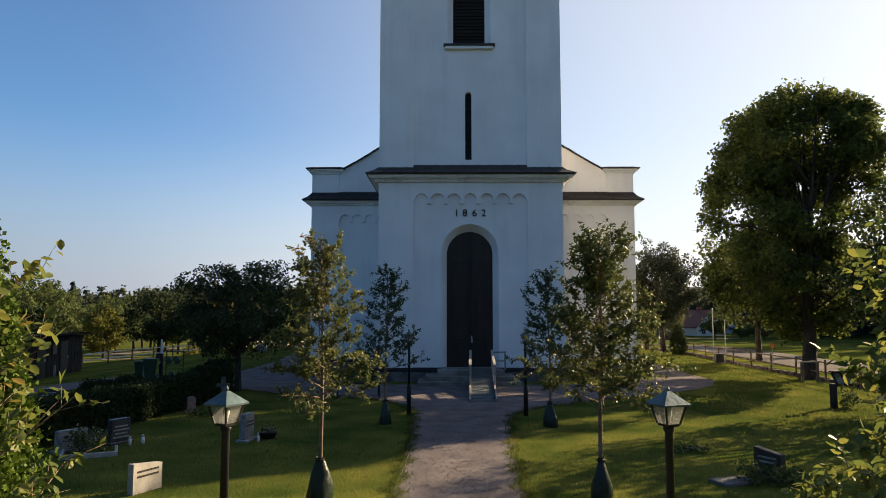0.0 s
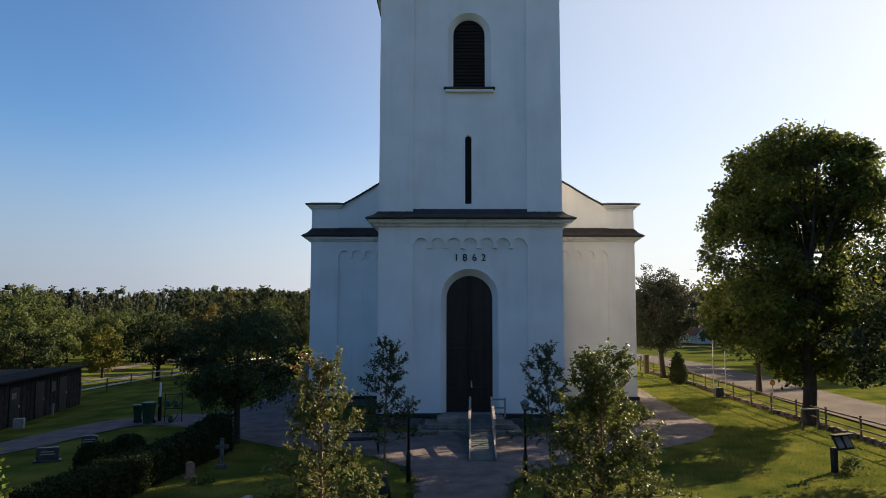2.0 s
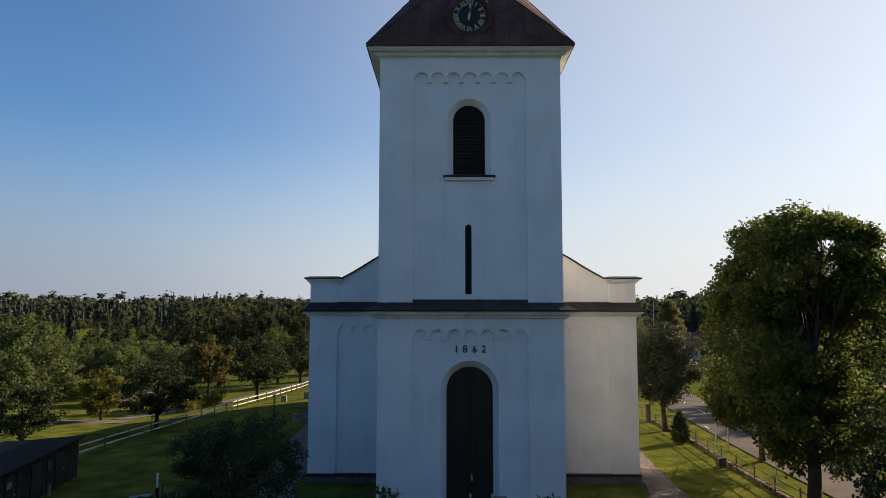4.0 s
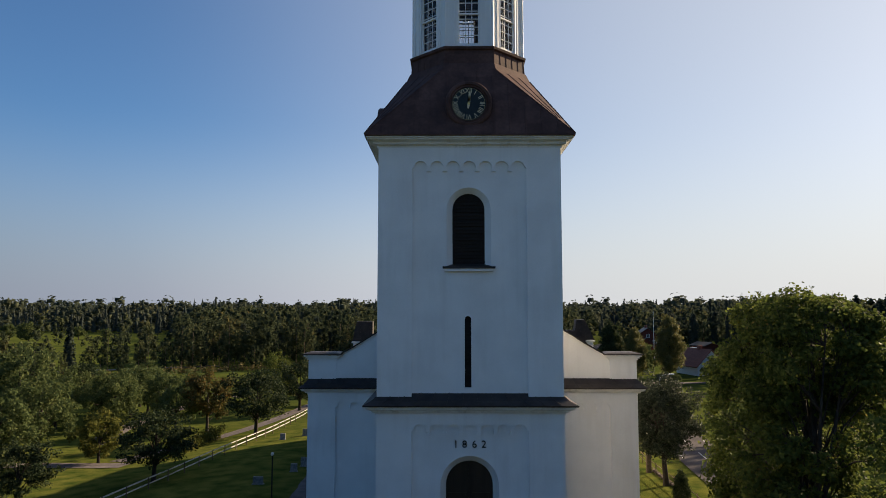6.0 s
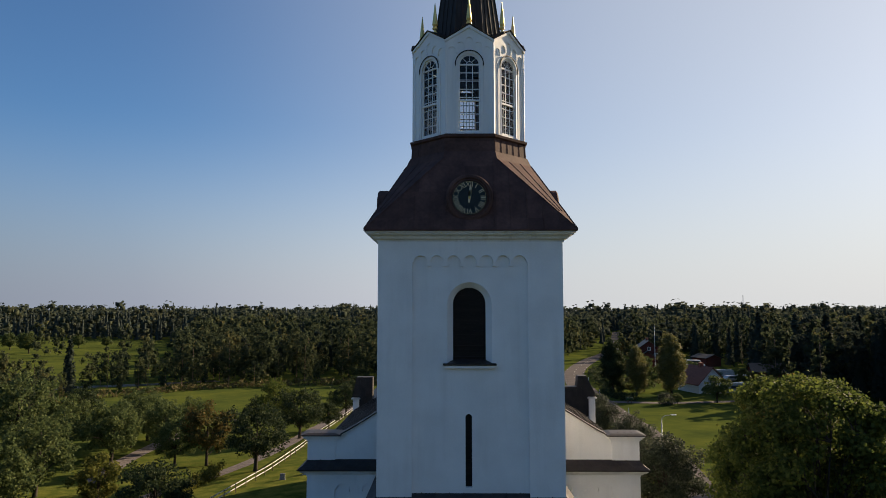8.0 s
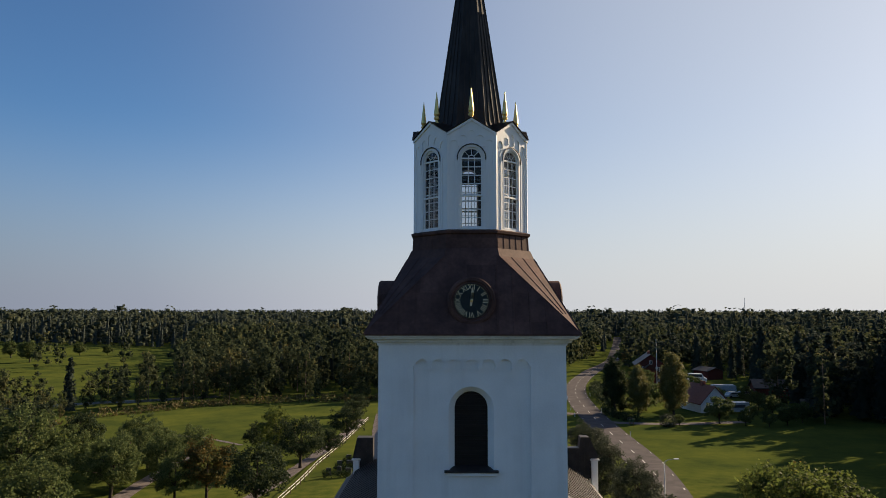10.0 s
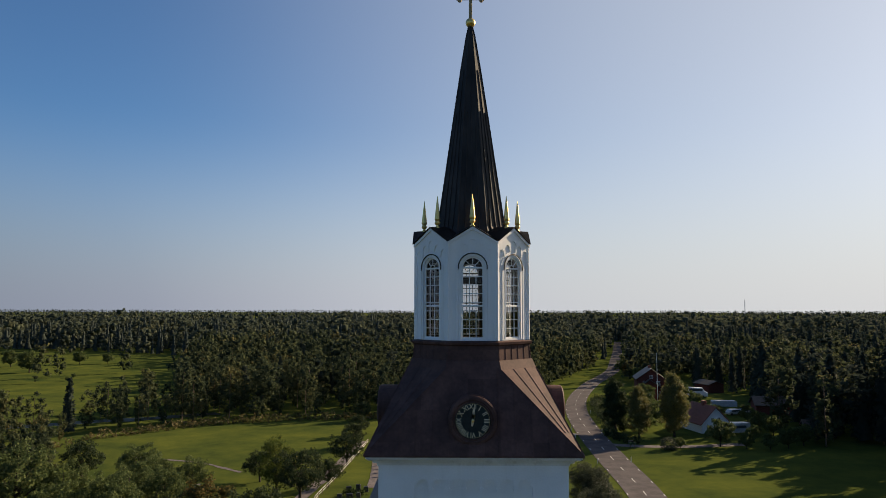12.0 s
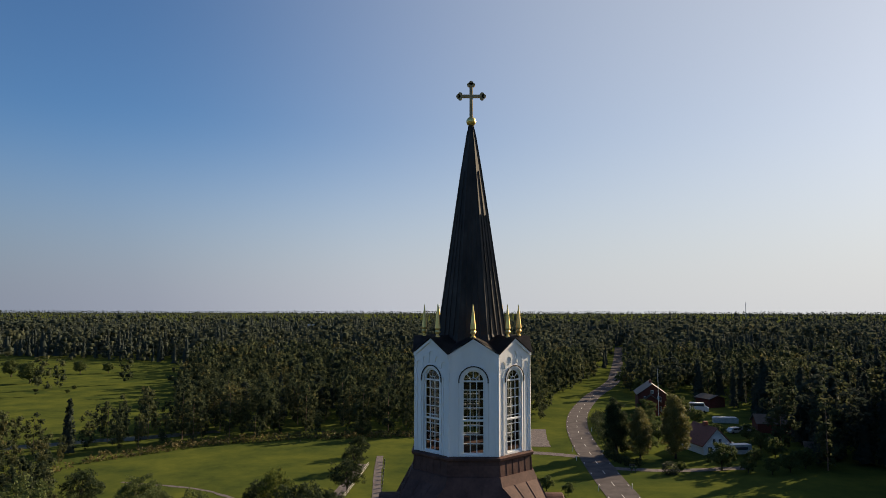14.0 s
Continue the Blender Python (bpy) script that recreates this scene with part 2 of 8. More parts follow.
_g.links.new(_ramp.outputs[0], _mixg.inputs[7])
_g.links.new(_mixg.outputs[2], _b.inputs["Base Color"])
GRAVEL = mat("reddish_gravel", (0.105, 0.093, 0.094), (0.175, 0.153, 0.152), 1.6, 0.98, 0, 0.45, 90, 0.03, 0.6)
PEBBLE = leaf_mat("gravel_pebbles", [(0.0, (0.055, 0.047, 0.047)), (0.5, (0.11, 0.096, 0.095)), (1.0, (0.2, 0.18, 0.175))], 0.0, 0.9, 0.1)
ASPHALT = mat("worn_asphalt", (0.073, 0.065, 0.067), (0.11, 0.098, 0.098), 0.5, 0.98, 0, 0.4, 40, 0.04, 0.35)
ROAD_PAINT = mat("road_paint", (0.34, 0.34, 0.33), (0.5, 0.5, 0.48), 3, 0.7, 0, 0.1, 30)
BARK = mat("grey_bark", (0.026, 0.021, 0.017), (0.062, 0.052, 0.042), 7, 0.95, 0, 0.8, 30, 0.2, 0.5, (1, 1, 0.25))
YOUNG_BARK = mat("young_bark", (0.11, 0.075, 0.05), (0.22, 0.16, 0.12), 12, 0.85, 0, 0.4, 60, 0.25, 0.4, (1, 1, 0.5))
FENCE_WOOD = mat("weathered_fence_wood", (0.09, 0.064, 0.044), (0.17, 0.13, 0.095), 5, 0.9, 0, 0.3, 40, 0.25, 0.4, per=0.15)
PALE_WOOD = mat("pale_grey_wood", (0.24, 0.215, 0.185), (0.38, 0.35, 0.31), 5, 0.85, 0, 0.3, 40, 0.25, 0.3, per=0.12)
WHITE_FENCE = mat("worn_white_fence_paint", (0.36, 0.35, 0.33), (0.56, 0.55, 0.52), 4, 0.8, 0, 0.3, 40, 0.25, 0.3, per=0.1)
SHED_WOOD = mat("black_stained_boards", (0.014, 0.012, 0.012), (0.034, 0.028, 0.026), 4, 0.9, 0, 0.3, 30, 0.2, 0.3, per=0.25)
RAMP_METAL = mat("grey_ramp_deck", (0.07, 0.09, 0.092), (0.12, 0.145, 0.148), 4, 0.6, 0.3, 0.5, 80)
BAG = mat("green_watering_bag", (0.004, 0.014, 0.008), (0.009, 0.026, 0.014), 6, 0.42, 0, 0.5, 16, 0.35)
LAMP_ROOF = mat("verdigris_copper_lamp_roof", (0.045, 0.08, 0.09), (0.11, 0.17, 0.18), 9, 0.5, 0.5, 0.15, 40)
GLASS = glass_mat("window_glass", (0.72, 0.74, 0.75))
RED_PAINT = mat("red_house_paint", (0.085, 0.026, 0.02), (0.14, 0.042, 0.03), 4, 0.9, 0, 0.2, 20, 0.2, 0.2, per=0.1)
TILE_ROOF = mat("red_tile_roof", (0.14, 0.05, 0.035), (0.26, 0.095, 0.065), 3, 0.85, 0, 0.4, 15)
METAL_LIGHT = mat("light_sheet_metal", (0.36, 0.38, 0.4), (0.5, 0.52, 0.54), 2, 0.5, 0.3, 0.1, 20)
PLASTIC_GREEN = mat("green_plastic", (0.006, 0.035, 0.018), (0.012, 0.055, 0.028), 5, 0.45, 0, 0.1, 30)
WHITE_PAINT = mat("white_enamel", (0.7, 0.7, 0.68), (0.8, 0.8, 0.78), 5, 0.5, 0, 0.05, 30)
SIGN_YELLOW = mat("yellow_sign", (0.6, 0.4, 0.04), (0.7, 0.48, 0.06), 5, 0.5, 0, 0.05, 30)
SIGN_RED = mat("red_sign", (0.45, 0.06, 0.03), (0.5, 0.08, 0.04), 5, 0.5, 0, 0.05, 30)
WATER = mat("dark_river_water", (0.008, 0.012, 0.008), (0.014, 0.02, 0.012), 0.4, 0.5, 0, 0.25, 3, 0.05)
CAR_DARK = mat("dark_car_paint", (0.02, 0.022, 0.03), (0.03, 0.033, 0.045), 4, 0.25, 0.4, 0.0, 30, clear=0.6)
FLOWER = leaf_mat("flower_heads", [(0.0, (0.04, 0.07, 0.02)), (0.6, (0.07, 0.11, 0.03)), (0.82, (0.35, 0.2, 0.22)), (1.0, (0.6, 0.55, 0.5))], 0.25, 0.7, 0.05)

LEAF_MAPLE = leaf_mat("maple_leaves", [(0.0, (0.046, 0.066, 0.02)), (0.6, (0.085, 0.112, 0.028)), (0.94, (0.14, 0.155, 0.036)), (1.0, (0.2, 0.15, 0.04))], 0.5, 0.6, 0.04)
LEAF_DARK = leaf_mat("dark_tree_leaves", [(0.0, (0.016, 0.028, 0.016)), (0.6, (0.035, 0.052, 0.024)), (1.0, (0.07, 0.082, 0.032))], 0.28, 0.7, 0.06)
LEAF_LAWN_TREE = leaf_mat("dull_green_leaves", [(0.0, (0.03, 0.046, 0.026)), (0.6, (0.058, 0.08, 0.038)), (1.0, (0.1, 0.115, 0.048))], 0.38, 0.7, 0.06)
LEAF_GREY = leaf_mat("greyish_leaves", [(0.0, (0.024, 0.034, 0.022)), (0.6, (0.048, 0.06, 0.038)), (1.0, (0.1, 0.108, 0.075))], 0.3, 0.6, 0.08)
LEAF_GREEN = leaf_mat("park_tree_leaves", [(0.0, (0.044, 0.066, 0.026)), (0.5, (0.078, 0.106, 0.04)), (1.0, (0.125, 0.145, 0.052))], 0.4, 0.7, 0.05)
LEAF_ORANGE = leaf_mat("autumn_leaves", [(0.0, (0.045, 0.055, 0.022)), (0.5, (0.085, 0.08, 0.026)), (1.0, (0.15, 0.092, 0.03))], 0.35, 0.7, 0.06)
LEAF_YELLOW = leaf_mat("yellow_green_leaves", [(0.0, (0.052, 0.064, 0.018)), (0.5, (0.1, 0.108, 0.026)), (1.0, (0.17, 0.15, 0.032))], 0.4, 0.7, 0.06)
LEAF_YOUNG = leaf_mat("rowan_leaves", [(0.0, (0.06, 0.08, 0.028)), (0.55, (0.1, 0.122, 0.04)), (0.8, (0.16, 0.155, 0.05)), (0.93, (0.28, 0.17, 0.06)), (1.0, (0.32, 0.11, 0.05))], 0.4, 0.48, 0.2)
LEAF_GATE = leaf_mat("rowan_leaves_yellow_green", [(0.0, (0.07, 0.1, 0.03)), (0.55, (0.12, 0.155, 0.038)), (0.86, (0.22, 0.21, 0.05)), (0.96, (0.36, 0.2, 0.05)), (1.0, (0.36, 0.12, 0.05))], 0.45, 0.5, 0.2)
LEAF_YOUNG_GREEN = leaf_mat("rowan_leaves_green", [(0.0, (0.045, 0.065, 0.018)), (0.7, (0.09, 0.11, 0.03)), (0.95, (0.17, 0.16, 0.045)), (1.0, (0.28, 0.14, 0.04))], 0.4, 0.48, 0.2)
# darker, bluer leaf colours: the tower's shade is put into them
LEAF_YOUNG_SHADE = leaf_mat("rowan_leaves_shaded", [(0.0, (0.03, 0.05, 0.025)), (0.7, (0.06, 0.085, 0.035)), (1.0, (0.11, 0.12, 0.045))], 0.32, 0.48, 0.2)
LEAF_THUJA = leaf_mat("thuja_foliage", [(0.0, (0.03, 0.06, 0.01)), (0.6, (0.075, 0.12, 0.018)), (1.0, (0.12, 0.16, 0.03))], 0.25)
LEAF_HEDGE = leaf_mat("hedge_foliage", [(0.0, (0.018, 0.03, 0.014)), (0.6, (0.032, 0.048, 0.021)), (1.0, (0.048, 0.064, 0.027))], 0.2, 0.8, 0.03)
LEAF_WOODS = leaf_mat("woodland_foliage", [(0.0, (0.022, 0.032, 0.022)), (0.42, (0.042, 0.056, 0.032)), (0.66, (0.078, 0.09, 0.044)), (0.9, (0.125, 0.102, 0.04))], 0.4, 0.8, 0.02, patch=0.13, by_leaf=0.18)
LEAF_SPRUCE = leaf_mat("conifer_foliage", [(0.0, (0.024, 0.036, 0.031)), (0.6, (0.04, 0.053, 0.042)), (1.0, (0.064, 0.074, 0.048))], 0.3, 0.8, 0.02, patch=0.13, by_leaf=0.18)
# distant foliage: haze put into the colour, paler and greyer than near woods
LEAF_HAZED_WOODS = leaf_mat("far_woodland_foliage_hazed", [(0.0, (0.042, 0.056, 0.044)), (0.45, (0.06, 0.074, 0.053)), (0.8, (0.08, 0.09, 0.056)), (1.0, (0.125, 0.11, 0.056))], 0.36, 0.9, 0.02, patch=0.03, by_leaf=0.18)
LEAF_HAZED_SPRUCE = leaf_mat("far_conifer_foliage_hazed", [(0.0, (0.036, 0.05, 0.047)), (0.6, (0.054, 0.068, 0.06)), (1.0, (0.078, 0.088, 0.066))], 0.3, 0.9, 0.02, patch=0.03, by_leaf=0.18)
LEAF_BIRCH = leaf_mat("birch_leaves", [(0.0, (0.065, 0.078, 0.034)), (0.5, (0.13, 0.132, 0.049)), (1.0, (0.2, 0.17, 0.06))], 0.4)
LEAF_REED = leaf_mat("reed_foliage", [(0.0, (0.06, 0.06, 0.025)), (0.6, (0.12, 0.1, 0.04)), (1.0, (0.18, 0.14, 0.06))], 0.3)


# ---- builders ----
def finish(bm, name, material, parent=None, label="", smooth=False):
    me = bpy.data.meshes.new(name)
    bmesh.ops.recalc_face_normals(bm, faces=bm.faces[:])
    if smooth:
        for f in bm.faces:
            f.smooth = True
    bm.to_mesh(me)
    bm.free()
    me.materials.append(material)
    ob = new(name, me)
    if parent:
        ob.parent = parent
    if label:
        ob["label"] = label
    return ob


def part(name, bm, material, parent, label="", smooth=False):
    return finish(bm, name, material, parent, label, smooth)


def thing(name, label, category, group="", kind="", at=None):
    ob = new(name)
    if at is not None:
        ob.matrix_basis = at
    return tagged(ob, label, category, group, kind)


def box(bm, x0, x1, y0, y1, z0, z1, bevel=0.0, m=None):
    r = bmesh.ops.create_cube(bm, size=1, matrix=Matrix.Translation(((x0 + x1) / 2, (y0 + y1) / 2, (z0 + z1) / 2)) @ Matrix.Diagonal((x1 - x0, y1 - y0, z1 - z0, 1)))
    vs = r["verts"]
    if bevel:
        es = list({e for v in vs for e in v.link_edges})
        r2 = bmesh.ops.bevel(bm, geom=es, offset=bevel, segments=1, affect='EDGES')
        vs = list({v for f in r2["faces"] for v in f.verts} | {v for v in vs if v.is_valid})
    if m is not None:
        bmesh.ops.transform(bm, matrix=m, verts=vs)
    return bm


def boxed(*a, **k):
    return box(bmesh.new(), *a, **k)


def tube(bm, pts, radii, sides=8, cap=True):
    rings = []
    n = len(pts)
    pts = [Vector(p) for p in pts]
    side = None
    for i, p in enumerate(pts):
        d = (pts[min(i + 1, n - 1)] - pts[max(i - 1, 0)]).normalized()
        a = d.orthogonal().normalized() if side is None else (side - d * side.dot(d)).normalized()
        side = a
        b = d.cross(a)
        rings.append([bm.verts.new(p + (a * math.cos(2 * math.pi * k / sides) + b * math.sin(2 * math.pi * k / sides)) * radii[i]) for k in range(sides)])
    for r0, r1 in zip(rings, rings[1:]):
        for k in range(sides):
            bm.faces.new((r0[k], r0[(k + 1) % sides], r1[(k + 1) % sides], r1[k]))
    if cap:
        bm.faces.new(rings[0][::-1])
        bm.faces.new(rings[-1])
    return bm


def lathe(bm, prof, sides=16, c=(0, 0), phase=0.0, cap=True):
    """Turns the profile [(radius, z), ...] about the upright axis at c."""
    rings = [[bm.verts.new((c[0] + r * math.cos(phase + 2 * math.pi * k / sides), c[1] + r * math.sin(phase + 2 * math.pi * k / sides), z)) for k in range(sides)] for r, z in prof]
    for r0, r1 in zip(rings, rings[1:]):
        for k in range(sides):
            bm.faces.new((r0[k], r0[(k + 1) % sides], r1[(k + 1) % sides], r1[k]))
    if cap:
        bm.faces.new(rings[0][::-1])
        bm.faces.new(rings[-1])
    return bm


def slab(bm, outer, holes, y0, y1, m=None):
    """A wall piece: the outline in x and z, with holes, from y0 to y1."""
    edges, verts = [], []
    for loop in (outer, *holes):
        vs = [bm.verts.new((x, y0, z)) for x, z in loop]
        verts += vs
        edges += [bm.edges.new((vs[i], vs[(i + 1) % len(vs)])) for i in range(len(vs))]
    fs = [f for f in bmesh.ops.triangle_fill(bm, edges=edges, use_beauty=True)["geom"] if isinstance(f, bmesh.types.BMFace)]
    ex = bmesh.ops.extrude_face_region(bm, geom=fs)["geom"]
    ev = [v for v in ex if isinstance(v, bmesh.types.BMVert)]
    bmesh.ops.translate(bm, verts=ev, vec=(0, y1 - y0, 0))
    if m is not None:
        bmesh.ops.transform(bm, matrix=m, verts=verts + ev)
    return bm


def arch(cx, half, z0, spring, n=14):
    """Outline of a round-headed opening."""
    return [(cx - half, z0)] + [(cx - half * math.cos(math.pi * i / n), spring + half * math.sin(math.pi * i / n)) for i in range(n + 1)] + [(cx + half, z0)]


def loft(bm, a, b, ya, yb, m=None, closed=False):
    va = [bm.verts.new((x, ya, z)) for x, z in a]
    vb = [bm.verts.new((x, yb, z)) for x, z in b]
    for i in range(len(a) - (0 if closed else 1)):
        j = (i + 1) % len(a)
        bm.faces.new((va[i], va[j], vb[j], vb[i]))
    if m is not None:
        bmesh.ops.transform(bm, matrix=m, verts=va + vb)
    return bm


def mesh_q(name, verts, quads, material):
    me = bpy.data.meshes.new(name)
    me.vertices.add(len(verts))
    me.vertices.foreach_set("co", np.asarray(verts, np.float32).ravel())
    q = np.asarray(quads, np.int32)
    me.loops.add(q.size)
    me.loops.foreach_set("vertex_index", q.ravel())
    me.polygons.add(len(q))
    me.polygons.foreach_set("loop_start", np.arange(0, q.size, q.shape[1], dtype=np.int32))
    me.update(calc_edges=True)
    me.validate()
    me.materials.append(material)
    return me


def smooth01(a, b, v):
    u = np.clip((np.asarray(v, float) - a) / (b - a), 0, 1)
    return u * u * (3 - 2 * u)


def hgt(x, y):
    """Height of the ground."""
    x, y = np.asarray(x, float), np.asarray(y, float)
    r = np.hypot(x, y)
    z = -3.0 * smooth01(12, 105, y) - 1.15 * smooth01(13, 32, -x) * (1 - smooth01(40, 110, y))
    z = z + 4.0 * smooth01(350, 3600, r) + 1.6 * smooth01(400, 900, r) * np.sin(x * 0.004 + 1.3) * np.sin(y * 0.003)
    return z


def gz(x, y):
    return float(hgt(x, y))


def leaves(rng, pos, size, shape="oval", up=0.0, out=None, loose=0.75):
    """Leaf blades at the given places: vertices and quads."""
    n = len(pos)
    d = rng.normal(size=(n, 3))
    d[:, 2] += up
    d /= np.linalg.norm(d, axis=1)[:, None] + 1e-9
    s = np.cross(d, rng.normal(size=(n, 3)))
    s /= np.linalg.norm(s, axis=1)[:, None] + 1e-9
    u = np.cross(d, s)
    if out is not None:
        u = out / (np.linalg.norm(out, axis=1)[:, None] + 1e-9) + rng.normal(size=(n, 3)) * loose
        u /= np.linalg.norm(u, axis=1)[:, None] + 1e-9
        s = np.cross(u, d)
        s /= np.linalg.norm(s, axis=1)[:, None] + 1e-9
        d = np.cross(s, u)
    L = (size * rng.uniform(0.65, 1.3, n))[:, None]
    if shape == "oval":
        t = [(0, 0, 0), (0.24, 0.28, 0.07), (0.26, 0.66, 0.08), (0, 1, 0), (-0.26, 0.66, 0.08), (-0.24, 0.28, 0.07)]
        q = [(0, 1, 2, 3), (0, 3, 4, 5)]
    elif shape == "blade":
        t = [(-0.06, 0, 0), (0.06, 0, 0), (0.03, 1, 0.2), (-0.03, 1, 0.2)]
        q = [(0, 1, 2, 3)]
    elif shape == "spray":
        t = [(-0.3, -0.1, 0), (0.42, 0.05, 0.1), (0.3, 0.95, -0.05), (-0.45, 0.8, 0.1)]
        q = [(0, 1, 2, 3)]
    else:
        t = [(0, 0, 0), (0.42, 0.45, 0.12), (0, 1, 0), (-0.42, 0.55, 0.12)]
        q = [(0, 1, 2, 3)]
    V = np.stack([pos + L * (a * s + b * d + c * u) for a, b, c in t], 1).reshape(-1, 3)
    k = len(t)
    if shape == "spray":
        V = V + rng.normal(size=V.shape) * size * 0.13
    Q = (np.array(q)[None] + (np.arange(n) * k)[:, None, None]).reshape(-1, 4)
    return V, Q


def ball_points(rng, n):
    p = rng.normal(size=(n, 3))
    return p / np.linalg.norm(p, axis=1)[:, None]


def crown_clumps(rng, n, rx, rz, cz, flat=0.0, lean=0.0):
    """Places of leaf clumps through an uneven crown."""
    p = ball_points(rng, n) * (rng.uniform(0.25, 1, n) ** 0.5)[:, None]
    bump = 1 + 0.09 * np.sin(p[:, 0] * 5 + lean) + 0.08 * np.sin(p[:, 1] * 4 + 1.7 * lean) + rng.normal(0, 0.04, n)
    p *= bump[:, None]
    low = p[:, 2] < 0
    p[low, 2] *= 1 - flat
    return p * (rx, rx, rz) + (0, 0, cz)


def make_tree(name, label, h, crown_r, crown_low, trunk_r, leaf, n_clumps, per_clump, leaf_size, seed, spread=0.5, bark=None, shape="rhomb", limbs=14, forks=1, flat=0.25, group="", round_top=1.0, rise=0.45):
    rng = np.random.default_rng(seed)
    t = thing(name, label, "tree", group)
    rz = (h - crown_low) / 2
    cz = crown_low + rz
    cl = crown_clumps(rng, n_clumps, crown_r, rz, cz, flat, seed)
    if round_top != 1.0:
        k = np.clip((cl[:, 2] - crown_low) / (h - crown_low), 0, 1)
        cl[:, :2] *= (1 - (1 - round_top) * k)[:, None]
    bm = bmesh.new()
    bend = rng.normal(0, 0.02, 2) * h
    top = crown_low + (h - crown_low) * 0.8

    def axis(z):
        k = z / top
        return Vector((bend[0] * math.sin(k * 2.2), bend[1] * math.sin(k * 1.7), z))
    zs = [0, 0.04 * top, 0.15 * top, 0.35 * top, 0.6 * top, 0.8 * top, top]
    rs = [1.55, 1.15, 1.0, 0.85, 0.6, 0.35, 0.08]
    tube(bm, [axis(z) - (Vector((0, 0, 0.15)) if z == 0 else Vector()) for z in zs], [trunk_r * r for r in rs], 9)
    order = rng.permutation(n_clumps)[:limbs]
    for i in order:
        e = Vector(cl[i])
        z0 = min(max(crown_low * 0.75 + (e.z - crown_low) * rise, crown_low * 0.6), top * 0.9)
        a = axis(z0)
        mid = a.lerp(e, 0.5) + Vector((0, 0, 0.12 * (e - a).length))
        r0 = trunk_r * (0.42 * (1 - 0.6 * z0 / top))
        tube(bm, [a, a.lerp(mid, 0.55), mid, mid.lerp(e, 0.6), e], [r0, r0 * 0.8, r0 * 0.55, r0 * 0.35, r0 * 0.12], 5)
        for f in range(forks):
            e2 = mid + (e - mid) * 0.7 + Vector(rng.normal(0, 0.25, 3)) * crown_r * 0.6
            tube(bm, [mid, mid.lerp(e2, 0.5), e2], [r0 * 0.4, r0 * 0.25, r0 * 0.08], 4)
    part("trunk", bm, bark or BARK, t, smooth=True)
    off = ball_points(rng, n_clumps * per_clump) * (rng.uniform(0, 1, n_clumps * per_clump) ** 0.4)[:, None] * spread * 1.5
    pts = np.repeat(cl, per_clump, 0) + off * (1, 1, 0.8)
    V, Q = leaves(rng, pts, leaf_size, shape, 0.0, off / spread + 0.8 * (pts - (0, 0, cz)) / crown_r + (0, 0, 0.35), 0.8 if shape == "rhomb" else 1.2)
    ob = new("crown", mesh_q("crown", V, Q, leaf))
    ob.parent = t
    return t


def at(x, y, turn=0.0, s=1.0, z=None):
    return Matrix.Translation((x, y, gz(x, y) if z is None else z)) @ Matrix.Rotation(radians(turn), 4, 'Z') @ Matrix.Diagonal((s, s, s, 1))


def text_mesh(body, size, depth, name, material, parent, m):
    cu = bpy.data.curves.new("lettering", 'FONT')
    cu.body, cu.size, cu.extrude, cu.align_x, cu.align_y = body, size, depth, 'CENTER', 'CENTER'
    tmp = new("lettering", cu)
    bpy.context.view_layer.update()
    me = bpy.data.meshes.new_from_object(tmp.evaluated_get(bpy.context.evaluated_depsgraph_get()))
    bpy.data.objects.remove(tmp)
    me.transform(m)
    me.materials.clear()
    me.materials.append(material)
    ob = new(name, me)
    ob.parent = parent
    return ob


# ---- ground ----
def ground_sheet():
    def axis(lo, hi, fine0, fine1, step):
        a = list(np.arange(fine0, fine1 + 0.1, step))
        s, v = step, fine0
        while v > lo:
            s *= 1.18
            v -= s
            a.insert(0, max(v, lo))
        s, v = step, fine1
        while v < hi:
            s *= 1.18
            v += s
            a.append(min(v, hi))
        return np.array(a)
    xs, ys = axis(-4700, 4700, -60, 60, 2.5), axis(-4700, 4700, -35, 150, 2.5)
    X, Yg = np.meshgrid(xs, ys)
    V = np.stack([X, Yg, hgt(X, Yg)], -1).reshape(-1, 3)
    n, k = len(xs), len(ys)
    i = (np.arange(k - 1)[:, None] * n + np.arange(n - 1)[None]).ravel()
    Q = np.stack([i, i + 1, i + n + 1, i + n], 1)
    me = mesh_q("ground", V, Q, GRASS)
    for p in me.polygons:
        p.use_smooth = True
    tagged(new("ground", me), "mown green lawn and meadow running out to the woods", "grass", kind="structure")


ground_sheet()


